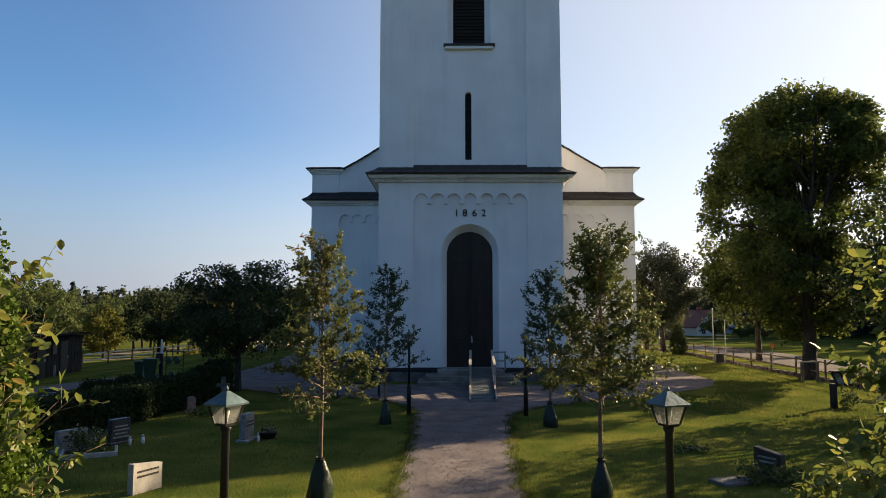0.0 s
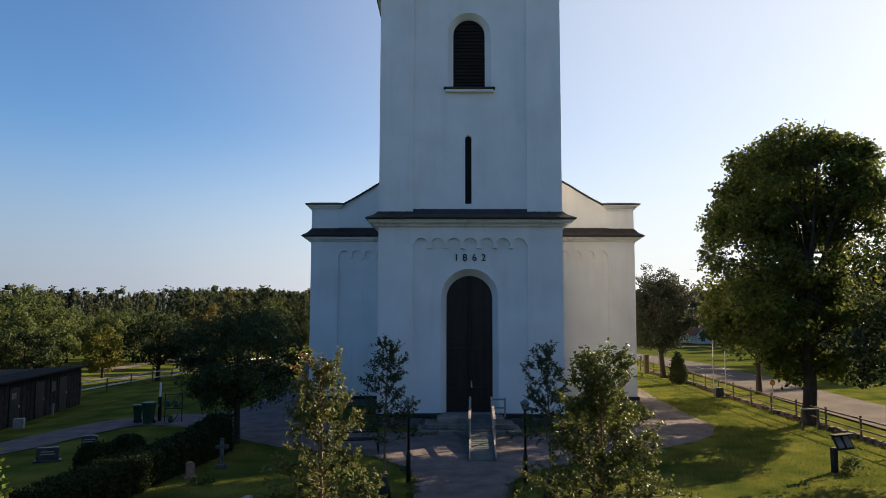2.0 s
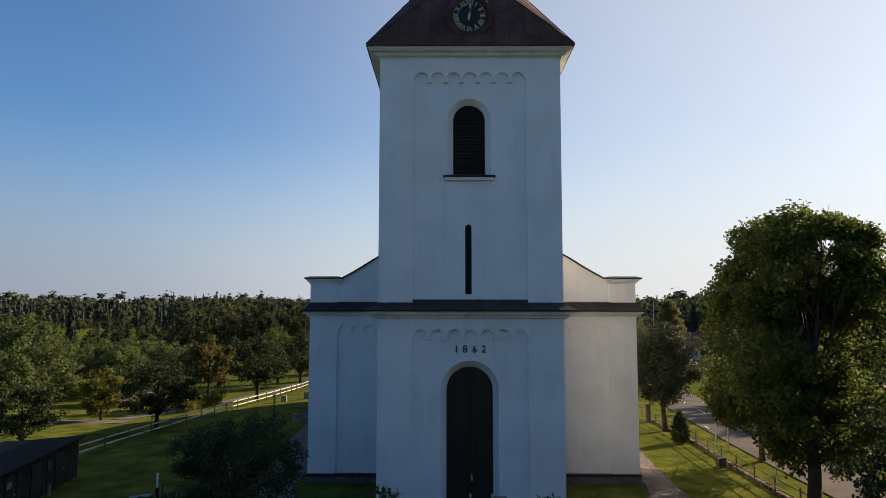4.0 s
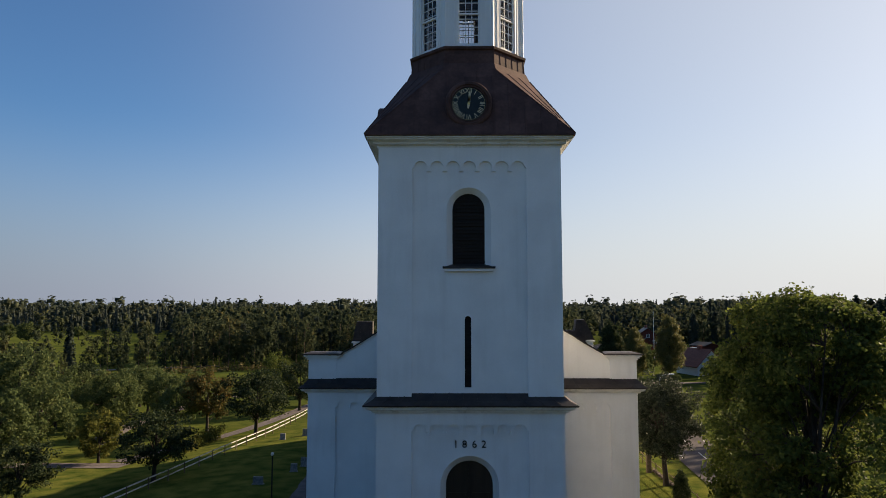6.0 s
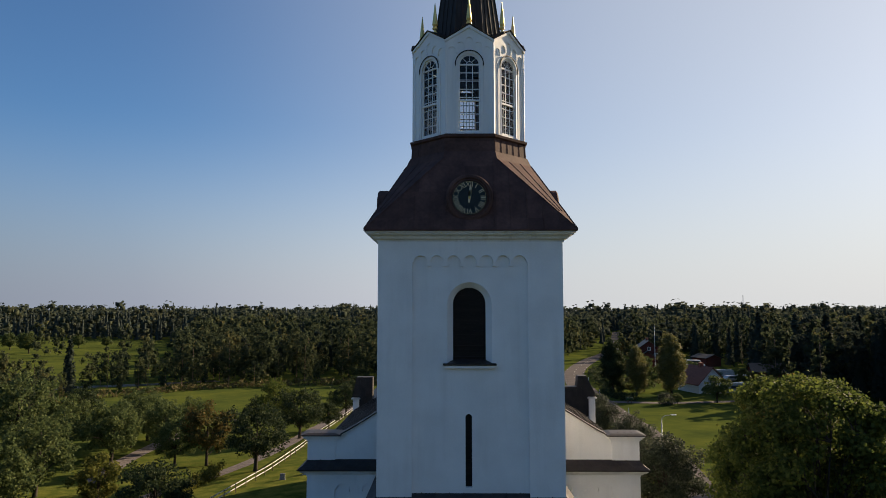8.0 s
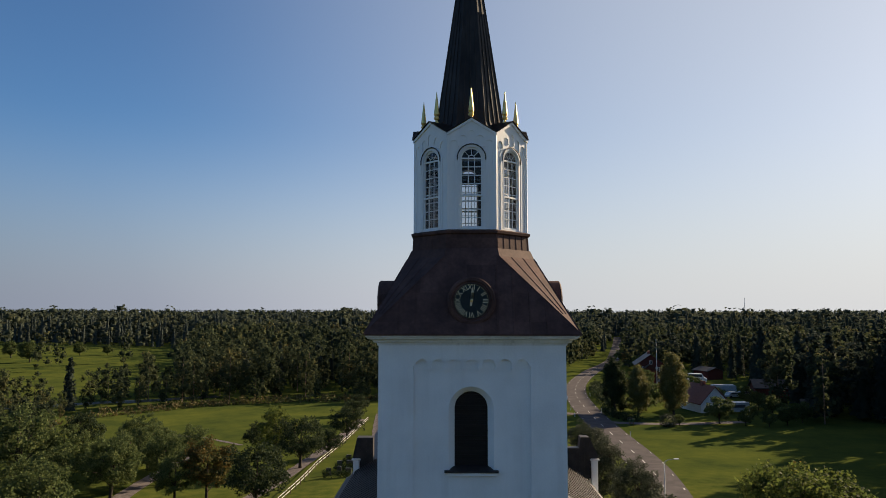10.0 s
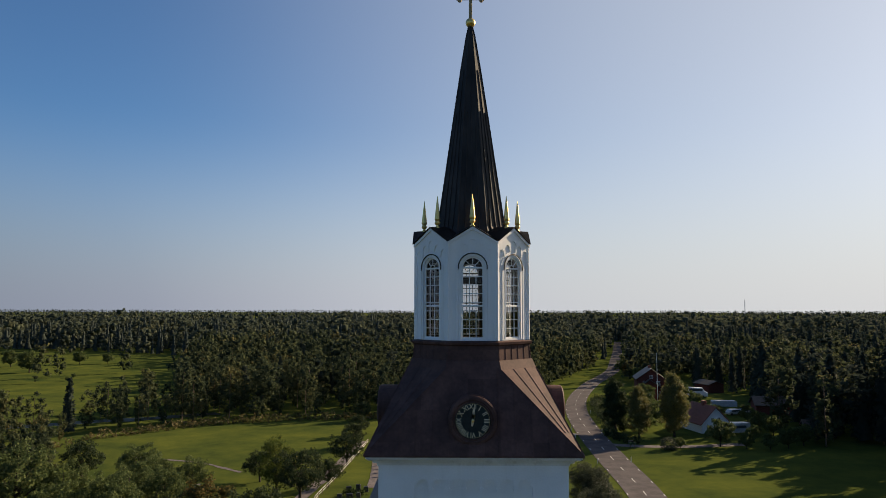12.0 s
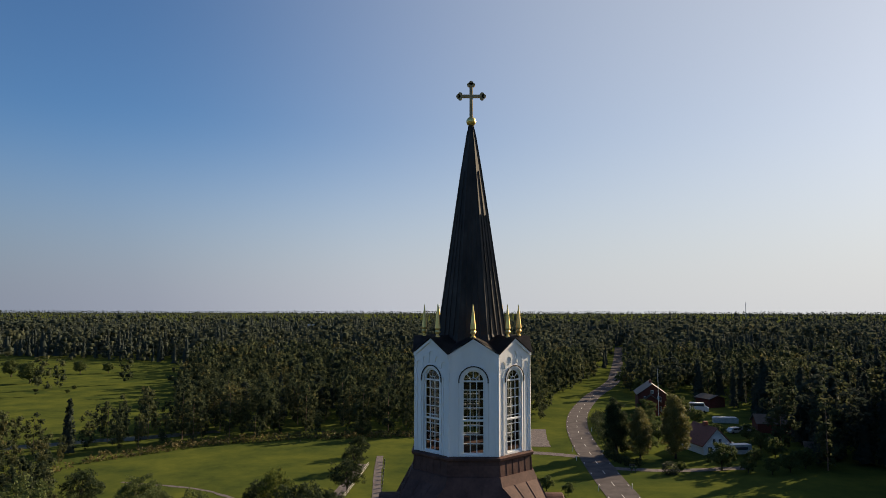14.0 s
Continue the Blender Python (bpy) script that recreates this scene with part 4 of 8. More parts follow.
def nave_front():
    bm = bmesh.new()
    slab(bm, [(NX0, 0.45), (NX0, 8.4), (NX1, 8.4), (NX1, 0.45)], [], NY0 + 0.06, NY0 + 0.6)
    part("nave_front_wall", bm, PLASTER, church)
    bm = bmesh.new()
    slab(bm, scallops(-6.28, -3.2, 5, 7.5, 7.13, 0.45, NX0 - 0.015, -3.1, 8.4), [], NY0 - 0.06, NY0 + 0.063)
    part("nave_frieze", bm, PLASTER, church, "shallow pilaster and arched frieze in white plaster")
    bm = bmesh.new()
    slab(bm, scallops(3.2, 6.93, 6, 7.5, 7.13, 0.45, 3.1, NX1 + 0.015, 8.4), [], NY0 - 0.06, NY0 + 0.063)
    part("nave_frieze", bm, PLASTER, church, "shallow pilaster and arched frieze in white plaster")
    for x0, x1 in ((NX0, NX0 + 0.6), (NX1 - 0.6, NX1)):
        part("nave_side_wall", boxed(x0, x1, NY0 + 0.6, NY1 - 0.5, 0.45, 8.4), PLASTER, church)
    part("nave_back_wall", boxed(NX0, NX1, NY1 - 0.5, NY1, 0.45, 8.4), PLASTER, church)
    for x0, x1 in ((NX0 - 0.1, -3.8), (3.8, NX1 + 0.1)):
        n = 3
        for i in range(n):
            part("plinth_stone", boxed(x0 + (x1 - x0) * i / n + 0.006, x0 + (x1 - x0) * (i + 1) / n - 0.006, NY0 - 0.1, NY0 + 0.55, -0.25, 0.31, 0.012), PLINTH, church)
        part("plinth_band", boxed(x0 - 0.03, x1, NY0 - 0.13, NY0 + 0.55, 0.314, 0.446, 0.01), TAR, church)
    for x0, x1 in ((NX0 - 0.1, NX0 + 0.4), (NX1 - 0.4, NX1 + 0.1)):
        part("plinth_stone", boxed(x0, x1, NY0 + 0.56, NY1, -0.9, 0.31), PLINTH, church)
        part("plinth_band", boxed(x0 - 0.03, x1 + 0.03, NY0 + 0.56, NY1 + 0.03, 0.314, 0.446), TAR, church)
    cornice(NC, (NY0 + NY1) / 2, NH, (NY1 - NY0) / 2, 7.84, 8.14, 0.33, "nave_cornice")
    skirt(NC, (NY0 + NY1) / 2, NH + 0.42, (NY1 - NY0) / 2 + 0.42, 8.2, NH - 0.02, (NY1 - NY0) / 2 - 0.02, 8.62, ROOF_DARK)
    for y in (NY0,):
        # gable with shouldered parapets
        pts = [(NX0, 8.35), (NX0, 9.66), (-6.2, 9.66)]
        for i in range(1, 9):
            k = i / 8
            pts.append((-6.2 + k * 1.7, 9.68 + 1.0 * k - 0.03 * math.sin(k * math.pi)))
        pts += [(NC, 13.4)]
        right = [(2 * NC - x, z) for x, z in pts[:-1]][::-1]
        bm = bmesh.new()
        slab(bm, pts + right, [], y + 0.04, y + 0.55)
        part("gable_wall", bm, PLASTER, church)
        for s in (-1, 1):
            xa, xb = (NX0 - 0.02, -6.28) if s < 0 else (6.93, NX1 + 0.02)
            part("parapet_pier", boxed(xa, xb, y - 0.005, y + 0.9, 8.5, 9.5, 0.01), PLASTER, church, "white corner parapet")
            bm = bmesh.new()
            for o, z0, z1 in ((0.05, 9.5, 9.58), (0.12, 9.58, 9.66), (0.2, 9.66, 9.74)):
                box(bm, xa - o, xb + o, y - o, y + 0.9 + o, z0, z1 - 0.003)
            part("parapet_moulding", bm, PLASTER, church)
            cap_ob = part("parapet_cap", lathe(bmesh.new(), [(1.0, 9.742), (1.0, 9.79), (0.72, 9.86)], 4, (0, 0), math.pi / 4), ROOF_DARK, church, "dark sheet-metal parapet cap")
            cap_ob.data.transform(Matrix.Translation(((xa + xb) / 2, y + 0.45, 0)) @ Matrix.Diagonal(((xb - xa + 0.56) / 2 / 0.7071, 1.46 / 2 / 0.7071, 1, 1)))
            for k in range(1, 4):
                xk = xa + (xb - xa) * k / 4
                part("seam", tube(bmesh.new(), [(xk, y - 0.25, 9.8), (xk, y + 0.1, 9.87), (xk, y + 1.1, 9.82)], [0.015] * 3, 4), ROOF_DARK, cap_ob)
        # sheet covering along the gable
        bm = bmesh.new()
        top = [(x, z) for x, z in pts[2:]] + [(x, z) for x, z in right[:-2]]
        slab(bm, [(x, z + 0.005) for x, z in top] + [(x, z + 0.075) for x, z in top[::-1]], [], y - 0.08, y + 0.65)
        part("gable_cover", bm, ROOF_DARK, church, "dark sheet-metal gable covering")
    # roof
    for s in (-1, 1):
        xe = NX0 + 0.3 if s < 0 else NX1 - 0.3
        bm = bmesh.new()
        vs = [bm.verts.new(p) for p in ((xe, NY0 + 0.6, 8.9), (NC, NY0 + 0.6, 13.2), (NC, NY1 - 0.6, 13.2), (xe, NY1 - 0.6, 8.9))]
        f = bm.faces.new(vs)
        bmesh.ops.solidify(bm, geom=[f], thickness=0.08)
        roof = part("nave_roof", bm, ROOF_DARK, church, "dark sheet-metal nave roof")
        for k in range(1, 24):
            y = NY0 + 0.6 + k * 0.6
            if y < NY1 - 0.8:
                part("seam", tube(bmesh.new(), [(xe, y, 8.97), (NC, y, 13.27)], [0.018] * 2, 4), ROOF_DARK, roof)
    bm = bmesh.new()
    slab(bm, [(NX0 + 0.3, 8.3), (NC, 13.1), (NX1 - 0.3, 8.3)], [], NY1 - 0.57, NY1 - 0.02)
    part("gable_wall", bm, PLASTER, church)
    # sheet-clad shoulders with small white piers
    for out, px0, px1, pz, y0 in (([(6.2, 8.5), (6.2, 10.5), (7.92, 10.5), (8.01, 11.23), (8.59, 11.23), (9.24, 9.84), (8.68, 9.84), (8.68, 8.5)], 8.71, 9.14, 9.7, 20.6),
                                  ([(-6.1, 8.7), (-6.1, 11.1), (-7.2, 11.1), (-7.5, 9.73), (-7.0, 9.73), (-7.0, 8.7)], -7.44, -7.03, 9.6, 20.9)):
        sh = part("gable_shoulder", slab(bmesh.new(), out, [], y0, y0 + 0.8), ROOF_DARK, church, "dark sheet-clad gable shoulder")
        for k in range(3):
            xk = px0 - 0.1 - 0.35 * k if px0 > 0 else px1 + 0.1 + 0.35 * k
            part("seam", tube(bmesh.new(), [(xk, y0 - 0.01, 9.0), (xk, y0 - 0.01, 10.95)], [0.014] * 2, 4), ROOF_DARK, sh)
        part("roof_pier", boxed(px0, px1, y0 - 0.05, y0 + 0.78, 8.5 if px0 < 0 else -0.8, pz, 0.012), PLASTER, church, "small white pier at the far gable")
        part("pier_moulding", boxed(px0 - 0.1, px1 + 0.1, y0 - 0.15, y0 + 0.88, pz + 0.002, pz + 0.1, 0.012), CORNICE, church)
    # unseen chancel behind, its length added to cast shade over the side lawn
    part("chancel_wall", boxed(NX0 + 0.2, NX1 - 0.2, NY1 + 0.003, NY1 + 25, -1.6, 8.4), PLASTER, church)
    bm = bmesh.new()
    slab(bm, [(NX0 - 0.2, 8.3), (NC, 12.9), (NX1 + 0.2, 8.3)], [], NY1 + 0.005, NY1 + 25.4)
    part("chancel_roof", bm, ROOF_DARK, church)


nave_front()

# tower roof: square eaves drawn in to an eight-sided foot for the lantern
OX = 0.03
def oct_pt(ap, k, z):
    """Corner k of an eight-sided ring with flat sides to the front; ap is the half width."""
    a = -math.pi / 2 + math.radians(22.5) + k * math.pi / 4
    r = ap / math.cos(math.radians(22.5))
    return Vector((OX + r * math.cos(a), CY + r * math.sin(a), z))


def face_mid(ap, k, z):
    a = -math.pi / 2 + k * math.pi / 4
    return Vector((OX + ap * math.cos(a), CY + ap * math.sin(a), z))


EH = 4.2
corner = [Vector((sx * EH, CY + sy * EH, 18.9)) for sx, sy in ((1, -1), (1, 1), (-1, 1), (-1, -1))]
bm = bmesh.new()
rings = [[bm.verts.new(oct_pt(ap, k, z)) for k in range(8)] for ap, z in ((2.74, 22.0), (2.58, 22.36))]
cv = [bm.verts.new(c) for c in corner]
cb = [bm.verts.new(c - Vector((0, 0, 0.07))) for c in corner]
low = rings[0]
for i in range(4):
    # corner i lies between the ring corners 2i and 2i+1
    bm.faces.new((cv[i], low[2 * i], low[2 * i + 1]))
    j = (i + 1) % 4
    bm.faces.new((cv[i], low[2 * i + 1], low[(2 * i + 2) % 8], cv[j]))
    bm.faces.new((cv[i], cv[j], cb[j], cb[i]))
bm.faces.new(cb)
for k in range(8):
    bm.faces.new((low[k], low[(k + 1) % 8], rings[1][(k + 1) % 8], rings[1][k]))
bm.faces.new(rings[1])
roof = part("tower_roof", bm, COPPER, church, "brown copper tower roof with standing seams")


def seam_line(a, b, parent, r=0.013, material=COPPER):
    part("seam", tube(bmesh.new(), [a, (Vector(a) + Vector(b)) / 2, b], [r] * 3, 4), material, parent)


for i in range(4):
    j = (i + 1) % 4
    a0, a1, b0, b1 = corner[i], corner[j], oct_pt(2.74, 2 * i + 1, 22.0), oct_pt(2.74, 2 * i + 2, 22.0)
    for t in np.linspace(0.08, 0.92, 12):
        p = a0.lerp(a1, t)
        # straight up the slope until it meets the top edge or a hip
        w0, w1 = (b0 - a0).dot((a1 - a0).normalized()), (b1 - a0).dot((a1 - a0).normalized())
        L = (a1 - a0).length
        s = t * L
        k = min(1.0, s / w0, (L - s) / (L - w1))
        up = ((b0 + b1) / 2 - (a0 + a1) / 2)
        seam_line(p, p + up * k, roof, 0.02)
    seam_line(a0, oct_pt(2.74, 2 * i, 22.0), roof, 0.028)
    seam_line(a0, oct_pt(2.74, 2 * i + 1, 22.0), roof, 0.028)
    for t in (0.33, 0.66):
        seam_line(a0.lerp(oct_pt(2.74, 2 * i, 22.0), 0.25).lerp(a0.lerp(oct_pt(2.74, 2 * i + 1, 22.0), 0.25), t), oct_pt(2.74, 2 * i, 22.0).lerp(oct_pt(2.74, 2 * i + 1, 22.0), t), roof, 0.02)
# lantern foot
foot = bmesh.new()
rr = [[foot.verts.new(oct_pt(ap, k, z)) for k in range(8)] for ap, z in ((2.53, 22.3), (2.49, 22.95), (2.57, 23.0), (2.59, 23.1), (2.43, 23.16))]
for r0, r1 in zip(rr, rr[1:]):
    for k in range(8):
        foot.faces.new((r0[k], r0[(k + 1) % 8], r1[(k + 1) % 8], r1[k]))
foot.faces.new(rr[-1])
foot = part("lantern_foot", foot, COPPER, church, "panelled brown copper foot of the lantern")
for k in range(8):
    a0, a1, b0, b1 = oct_pt(2.53, k - 1, 22.36), oct_pt(2.53, k, 22.36), oct_pt(2.49, k - 1, 22.95), oct_pt(2.49, k, 22.95)
    for t in np.linspace(0.02, 0.98, 6):
        seam_line(a0.lerp(a1, t), b0.lerp(b1, t), foot, 0.012)
# clock faces, upright on each slope
numerals = ["XII", "I", "II", "III", "IIII", "V", "VI", "VII", "VIII", "IX", "X", "XI"]
for i, m in enumerate(SIDES):
    C = m @ Vector((-0.03 if i == 0 else 0, -0.34, 20.17))
    tr = m @ Matrix.Translation((-0.03 if i == 0 else 0, -0.34, 20.17)) @ Matrix.Rotation(math.pi / 2, 4, 'X')
    bm = lathe(bmesh.new(), [(0.95, -1.15), (0.95, -0.02), (0.9, 0.03), (0.8, 0.05), (0.76, 0.0), (0.7, 0.02), (0.69, -0.05)], 40)
    bmesh.ops.transform(bm, matrix=tr, verts=bm.verts)
    clock = part("clock", bm, COPPER, church, "round tower clock in a copper drum, black dial with gilt numerals", False)
    bm = lathe(bmesh.new(), [(0.685, -0.06), (0.685, -0.03)], 40)
    bmesh.ops.transform(bm, matrix=tr, verts=bm.verts)
    part("dial", bm, DIAL, clock, "dark green-black dial")
    bm = lathe(bmesh.new(), [(0.66, -0.028), (0.66, -0.022), (0.645, -0.022), (0.645, -0.028)], 40, cap=False)
    bmesh.ops.transform(bm, matrix=tr, verts=bm.verts)
    part("dial_ring", bm, GOLD_DULL, clock)
    for k, s in enumerate(numerals):
        a = -k * math.pi / 6
        text_mesh(s, 0.29, 0.006, "numeral", GILT_PAINT, clock, tr @ Matrix.Translation((-0.53 * math.sin(a), 0.53 * math.cos(a), -0.015)) @ Matrix.Rotation(a, 4, 'Z') @ Matrix.Diagonal((0.85, 1, 1, 1)))
    for L, wd, a, z in ((0.62, 0.05, -0.1, 0.03), (0.42, 0.07, -0.15, 0.02)):
        bm = bmesh.new()
        vs = [bm.verts.new(p) for p in ((-wd * 0.5, -0.2, z), (wd * 0.5, -0.2, z), (wd, L * 0.55, z), (0, L, z), (-wd, L * 0.55, z))]
        f = bm.faces.new(vs)
        bmesh.ops.solidify(bm, geom=[f], thickness=0.012)
        bmesh.ops.transform(bm, matrix=tr @ Matrix.Rotation(a, 4, 'Z'), verts=bm.verts)
        part("pointer", bm, GILT_PAINT, clock, "gilt clock pointer")
    bm = lathe(bmesh.new(), [(0.05, 0.0), (0.05, 0.05), (0.02, 0.06)], 10)
    bmesh.ops.transform(bm, matrix=tr, verts=bm.verts)
    part("pointer_boss", bm, GOLD, clock)

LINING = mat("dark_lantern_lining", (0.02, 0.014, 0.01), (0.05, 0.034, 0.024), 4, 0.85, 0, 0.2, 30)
# lantern
AP = 2.43
SW = AP * math.tan(math.radians(22.5))
for k in range(8):
    m = Matrix.Translation((OX, CY, 0)) @ Matrix.Rotation(k * math.pi / 4, 4, 'Z') @ Matrix.Translation((0, -AP, 0))
    bm = bmesh.new()
    hole = arch(0, 0.46, 23.24, 26.17, 12)
    slab(bm, [(-SW, 23.15), (-SW, 27.18), (0, 27.8), (SW, 27.18), (SW, 23.15)], [hole], 0.0, 0.14, m)
    wall = part("lantern_wall", bm, WHITE_WOOD, church, "white boarded lantern side with a round-headed window")
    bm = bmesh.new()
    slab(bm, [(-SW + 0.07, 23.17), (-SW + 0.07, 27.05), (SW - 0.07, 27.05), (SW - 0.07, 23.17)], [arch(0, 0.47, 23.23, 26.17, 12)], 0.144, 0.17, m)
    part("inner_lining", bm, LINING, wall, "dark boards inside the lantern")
    for x in (-0.93, 0.93, -0.66, 0.66):
        bm = boxed(x - 0.05, x + 0.05, -0.03, 0.0, 23.16, 26.3 if abs(x) < 0.8 else 26.45, 0.006, m)
        part("batten", bm, WHITE_WOOD, wall)
    # stepped frieze below the gable edge
    edge = [(-SW + 0.05, 26.5)]
    for k, cx in enumerate((-0.74, -0.37, 0.0, 0.37, 0.74)):
        spring = 27.2 - 0.56 * abs(cx)
        edge += [(cx - 0.15 * math.cos(math.pi * i / 8), spring + 0.15 * math.sin(math.pi * i / 8)) for i in range(9)]
        if k < 4:
            drop = 27.2 - 0.56 * max(abs(cx), abs(cx + 0.37)) - 0.1
            edge += [(cx + 0.155, drop), (cx + 0.185, drop - 0.03), (cx + 0.215, drop)]
    edge += [(SW - 0.05, 26.5), (SW - 0.005, 26.5), (SW - 0.005, 27.16), (0, 27.77), (-SW + 0.005, 27.16), (-SW + 0.005, 26.5)]
    bm = bmesh.new()
    slab(bm, edge, [], -0.04, 0.0, m)
    part("gable_frieze", bm, WHITE_WOOD, wall, "scalloped white frieze board under the gable")
    bm = bmesh.new()
    tube(bm, [m @ Vector((0.6 * math.cos(a), -0.05, 26.17 + 0.6 * math.sin(a))) for a in np.linspace(-0.12, math.pi + 0.12, 14)], [0.024] * 14, 6)
    part("hood_mould", bm, ROOF_DARK, wall, "dark metal hood mould")
    bm = bmesh.new()
    loft(bm, arch(0, 0.585, 23.2, 26.17, 12), arch(0, 0.48, 23.2, 26.17, 12), -0.02, -0.03, m)
    loft(bm, arch(0, 0.585, 23.2, 26.17, 12), arch(0, 0.585, 23.2, 26.17, 12), 0.0, -0.02, m)
    part("architrave", bm, WHITE_WOOD, wall)
    # window
    bm = bmesh.new()
    slab(bm, arch(0, 0.47, 23.23, 26.17, 12), [arch(0, 0.40, 23.3, 26.17, 12)], 0.04, 0.1, m)
    win = part("window_frame", bm, WHITE_WOOD, church, "white round-headed lantern window frame")
    bars = [((-0.135, 23.3), (-0.135, 26.17)), ((0.135, 23.3), (0.135, 26.17))]
    for z in np.linspace(23.3, 26.17, 9)[1:-1]:
        bars.append(((-0.4, z), (0.4, z)))
    for (xa, za), (xb, zb) in bars:
        t = 0.016
        bm = boxed(xa - t, xb + t, 0.05, 0.085, za - t, zb + t, 0, m)
        part("muntin", bm, WHITE_WOOD, win)
    part("transom", boxed(-0.46, 0.46, 0.0, 0.09, 24.55, 24.63, 0.01, m), WHITE_WOOD, win)
    part("transom", boxed(-0.44, 0.44, 0.03, 0.09, 26.13, 26.2, 0.008, m), WHITE_WOOD, win)
    for a in (45, 90, 135):
        ra = radians(a)
        bm = tube(bmesh.new(), [m @ Vector((0.14 * math.cos(ra), 0.065, 26.17 + 0.14 * math.sin(ra))), m @ Vector((0.42 * math.cos(ra), 0.065, 26.17 + 0.42 * math.sin(ra)))], [0.017, 0.017], 4)
        part("muntin", bm, WHITE_WOOD, win)
    bm = tube(bmesh.new(), [m @ Vector((0.14 * math.cos(a), 0.065, 26.17 + 0.14 * math.sin(a))) for a in np.linspace(0, math.pi, 8)], [0.017] * 8, 4)
    part("muntin", bm, WHITE_WOOD, win)
    bm = bmesh.new()
    bm.faces.new([bm.verts.new(m @ Vector((x, 0.07, z))) for x, z in arch(0, 0.42, 23.27, 26.17, 12)[::-1]])
    pane = part("pane", bm, GLASS, win, "clear old window glass")
    pane.visible_shadow = False
    # gable edge
    bm = bmesh.new()
    slab(bm, [(-SW - 0.03, 27.13), (0, 27.76), (SW + 0.03, 27.13), (SW + 0.03, 27.24), (0, 27.88), (-SW - 0.03, 27.24)], [], -0.1, 0.0, m)
    part("gable_board", bm, WHITE_WOOD, church, "white gable moulding")
# corner boards
for k in range(8):
    p, q = oct_pt(AP + 0.015, k, 23.16), oct_pt(AP + 0.015, k, 27.15)
    part("corner_board", tube(bmesh.new(), [p, q], [0.045, 0.045], 8), WHITE_WOOD, church)
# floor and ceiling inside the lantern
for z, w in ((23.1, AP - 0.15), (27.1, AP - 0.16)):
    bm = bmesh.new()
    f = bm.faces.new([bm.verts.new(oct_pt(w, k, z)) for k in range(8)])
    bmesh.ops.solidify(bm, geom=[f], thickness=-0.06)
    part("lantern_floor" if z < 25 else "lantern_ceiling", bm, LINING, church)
for sx in (-1, 1):
    for sy in (-1, 1):
        part("bell_frame_post", boxed(OX + sx * 0.62 - 0.1, OX + sx * 0.62 + 0.1, CY + sy * 0.6 - 0.1, CY + sy * 0.6 + 0.1, 23.1, 25.6), LINING, church, "dark timber post of the bell frame")
for sy in (-1, 1):
    part("bell_frame_beam", boxed(OX - 0.9, OX + 0.9, CY + sy * 0.6 - 0.09, CY + sy * 0.6 + 0.09, 25.602, 25.85), LINING, church)
# roof over the lantern gables
bm = bmesh.new()
A = [bm.verts.new(face_mid(2.58, k, 27.93)) for k in range(8)]
Cn = [bm.verts.new(oct_pt(2.58, k, 27.25)) for k in range(8)]
S = [bm.verts.new(face_mid(1.5, k, 28.02)) for k in range(8)]
Tn = [bm.verts.new(oct_pt(1.5, k, 27.72)) for k in range(8)]
for k in range(8):
    bm.faces.new((A[k], S[k], Tn[k], Cn[k]))
    bm.faces.new((A[k], Cn[k - 1], Tn[k - 1], S[k]))
bmesh.ops.solidify(bm, geom=bm.faces[:], thickness=0.05)
part("lantern_roof", bm, ROOF_DARK, church, "black sheet-metal roof over eight small gables")
# spire
bm = bmesh.new()
prof = [(1.62, 27.55), (1.47, 28.05), (1.3, 29.3), (1.02, 31.3), (0.745, 33.3), (0.46, 35.3), (0.2, 37.0), (0.1, 37.45)]
rings = [[bm.verts.new(oct_pt(ap, k, z)) for k in range(8)] for ap, z in prof]
for r0, r1 in zip(rings, rings[1:]):
    for k in range(8):
        bm.faces.new((r0[k], r0[(k + 1) % 8], r1[(k + 1) % 8], r1[k]))
bm.faces.new(rings[-1])
spire = part("spire", bm, SPIRE_METAL, church, "tall eight-sided black sheet-metal spire")
rng = random.Random(4)
for k in range(8):
    seam = tube(bmesh.new(), [oct_pt(ap + 0.005, k, z) for ap, z in prof], [0.035, 0.035, 0.032, 0.03, 0.026, 0.024, 0.02, 0.015], 5)
    part("hip_seam", seam, SPIRE_METAL, spire)
    for t, n in ((0.25, 5), (0.5, 6), (0.75, 5)):
        pts = [oct_pt(ap + 0.01, k - 1, z).lerp(oct_pt(ap + 0.01, k, z), t + rng.gauss(0, 0.02)) for ap, z in prof[:n]]
        part("seam", tube(bmesh.new(), pts, [0.036, 0.034, 0.03, 0.026, 0.022, 0.016][:len(pts)], 5), SPIRE_METAL, spire)
# gilded spikes on the gables
for k in range(8):
    p = face_mid(2.1, k, 0)
    bm = lathe(bmesh.new(), [(0.11, 27.86), (0.1, 27.97), (0.06, 28.0), (0.055, 28.05), (0.11, 28.09), (0.125, 28.15), (0.1, 28.19), (0.085, 28.22), (0.125, 28.3), (0.01, 29.32)], 8, (p.x, p.y))
    part("gilded_spike", bm, GOLD, church, "gilded obelisk spike on a turned base")
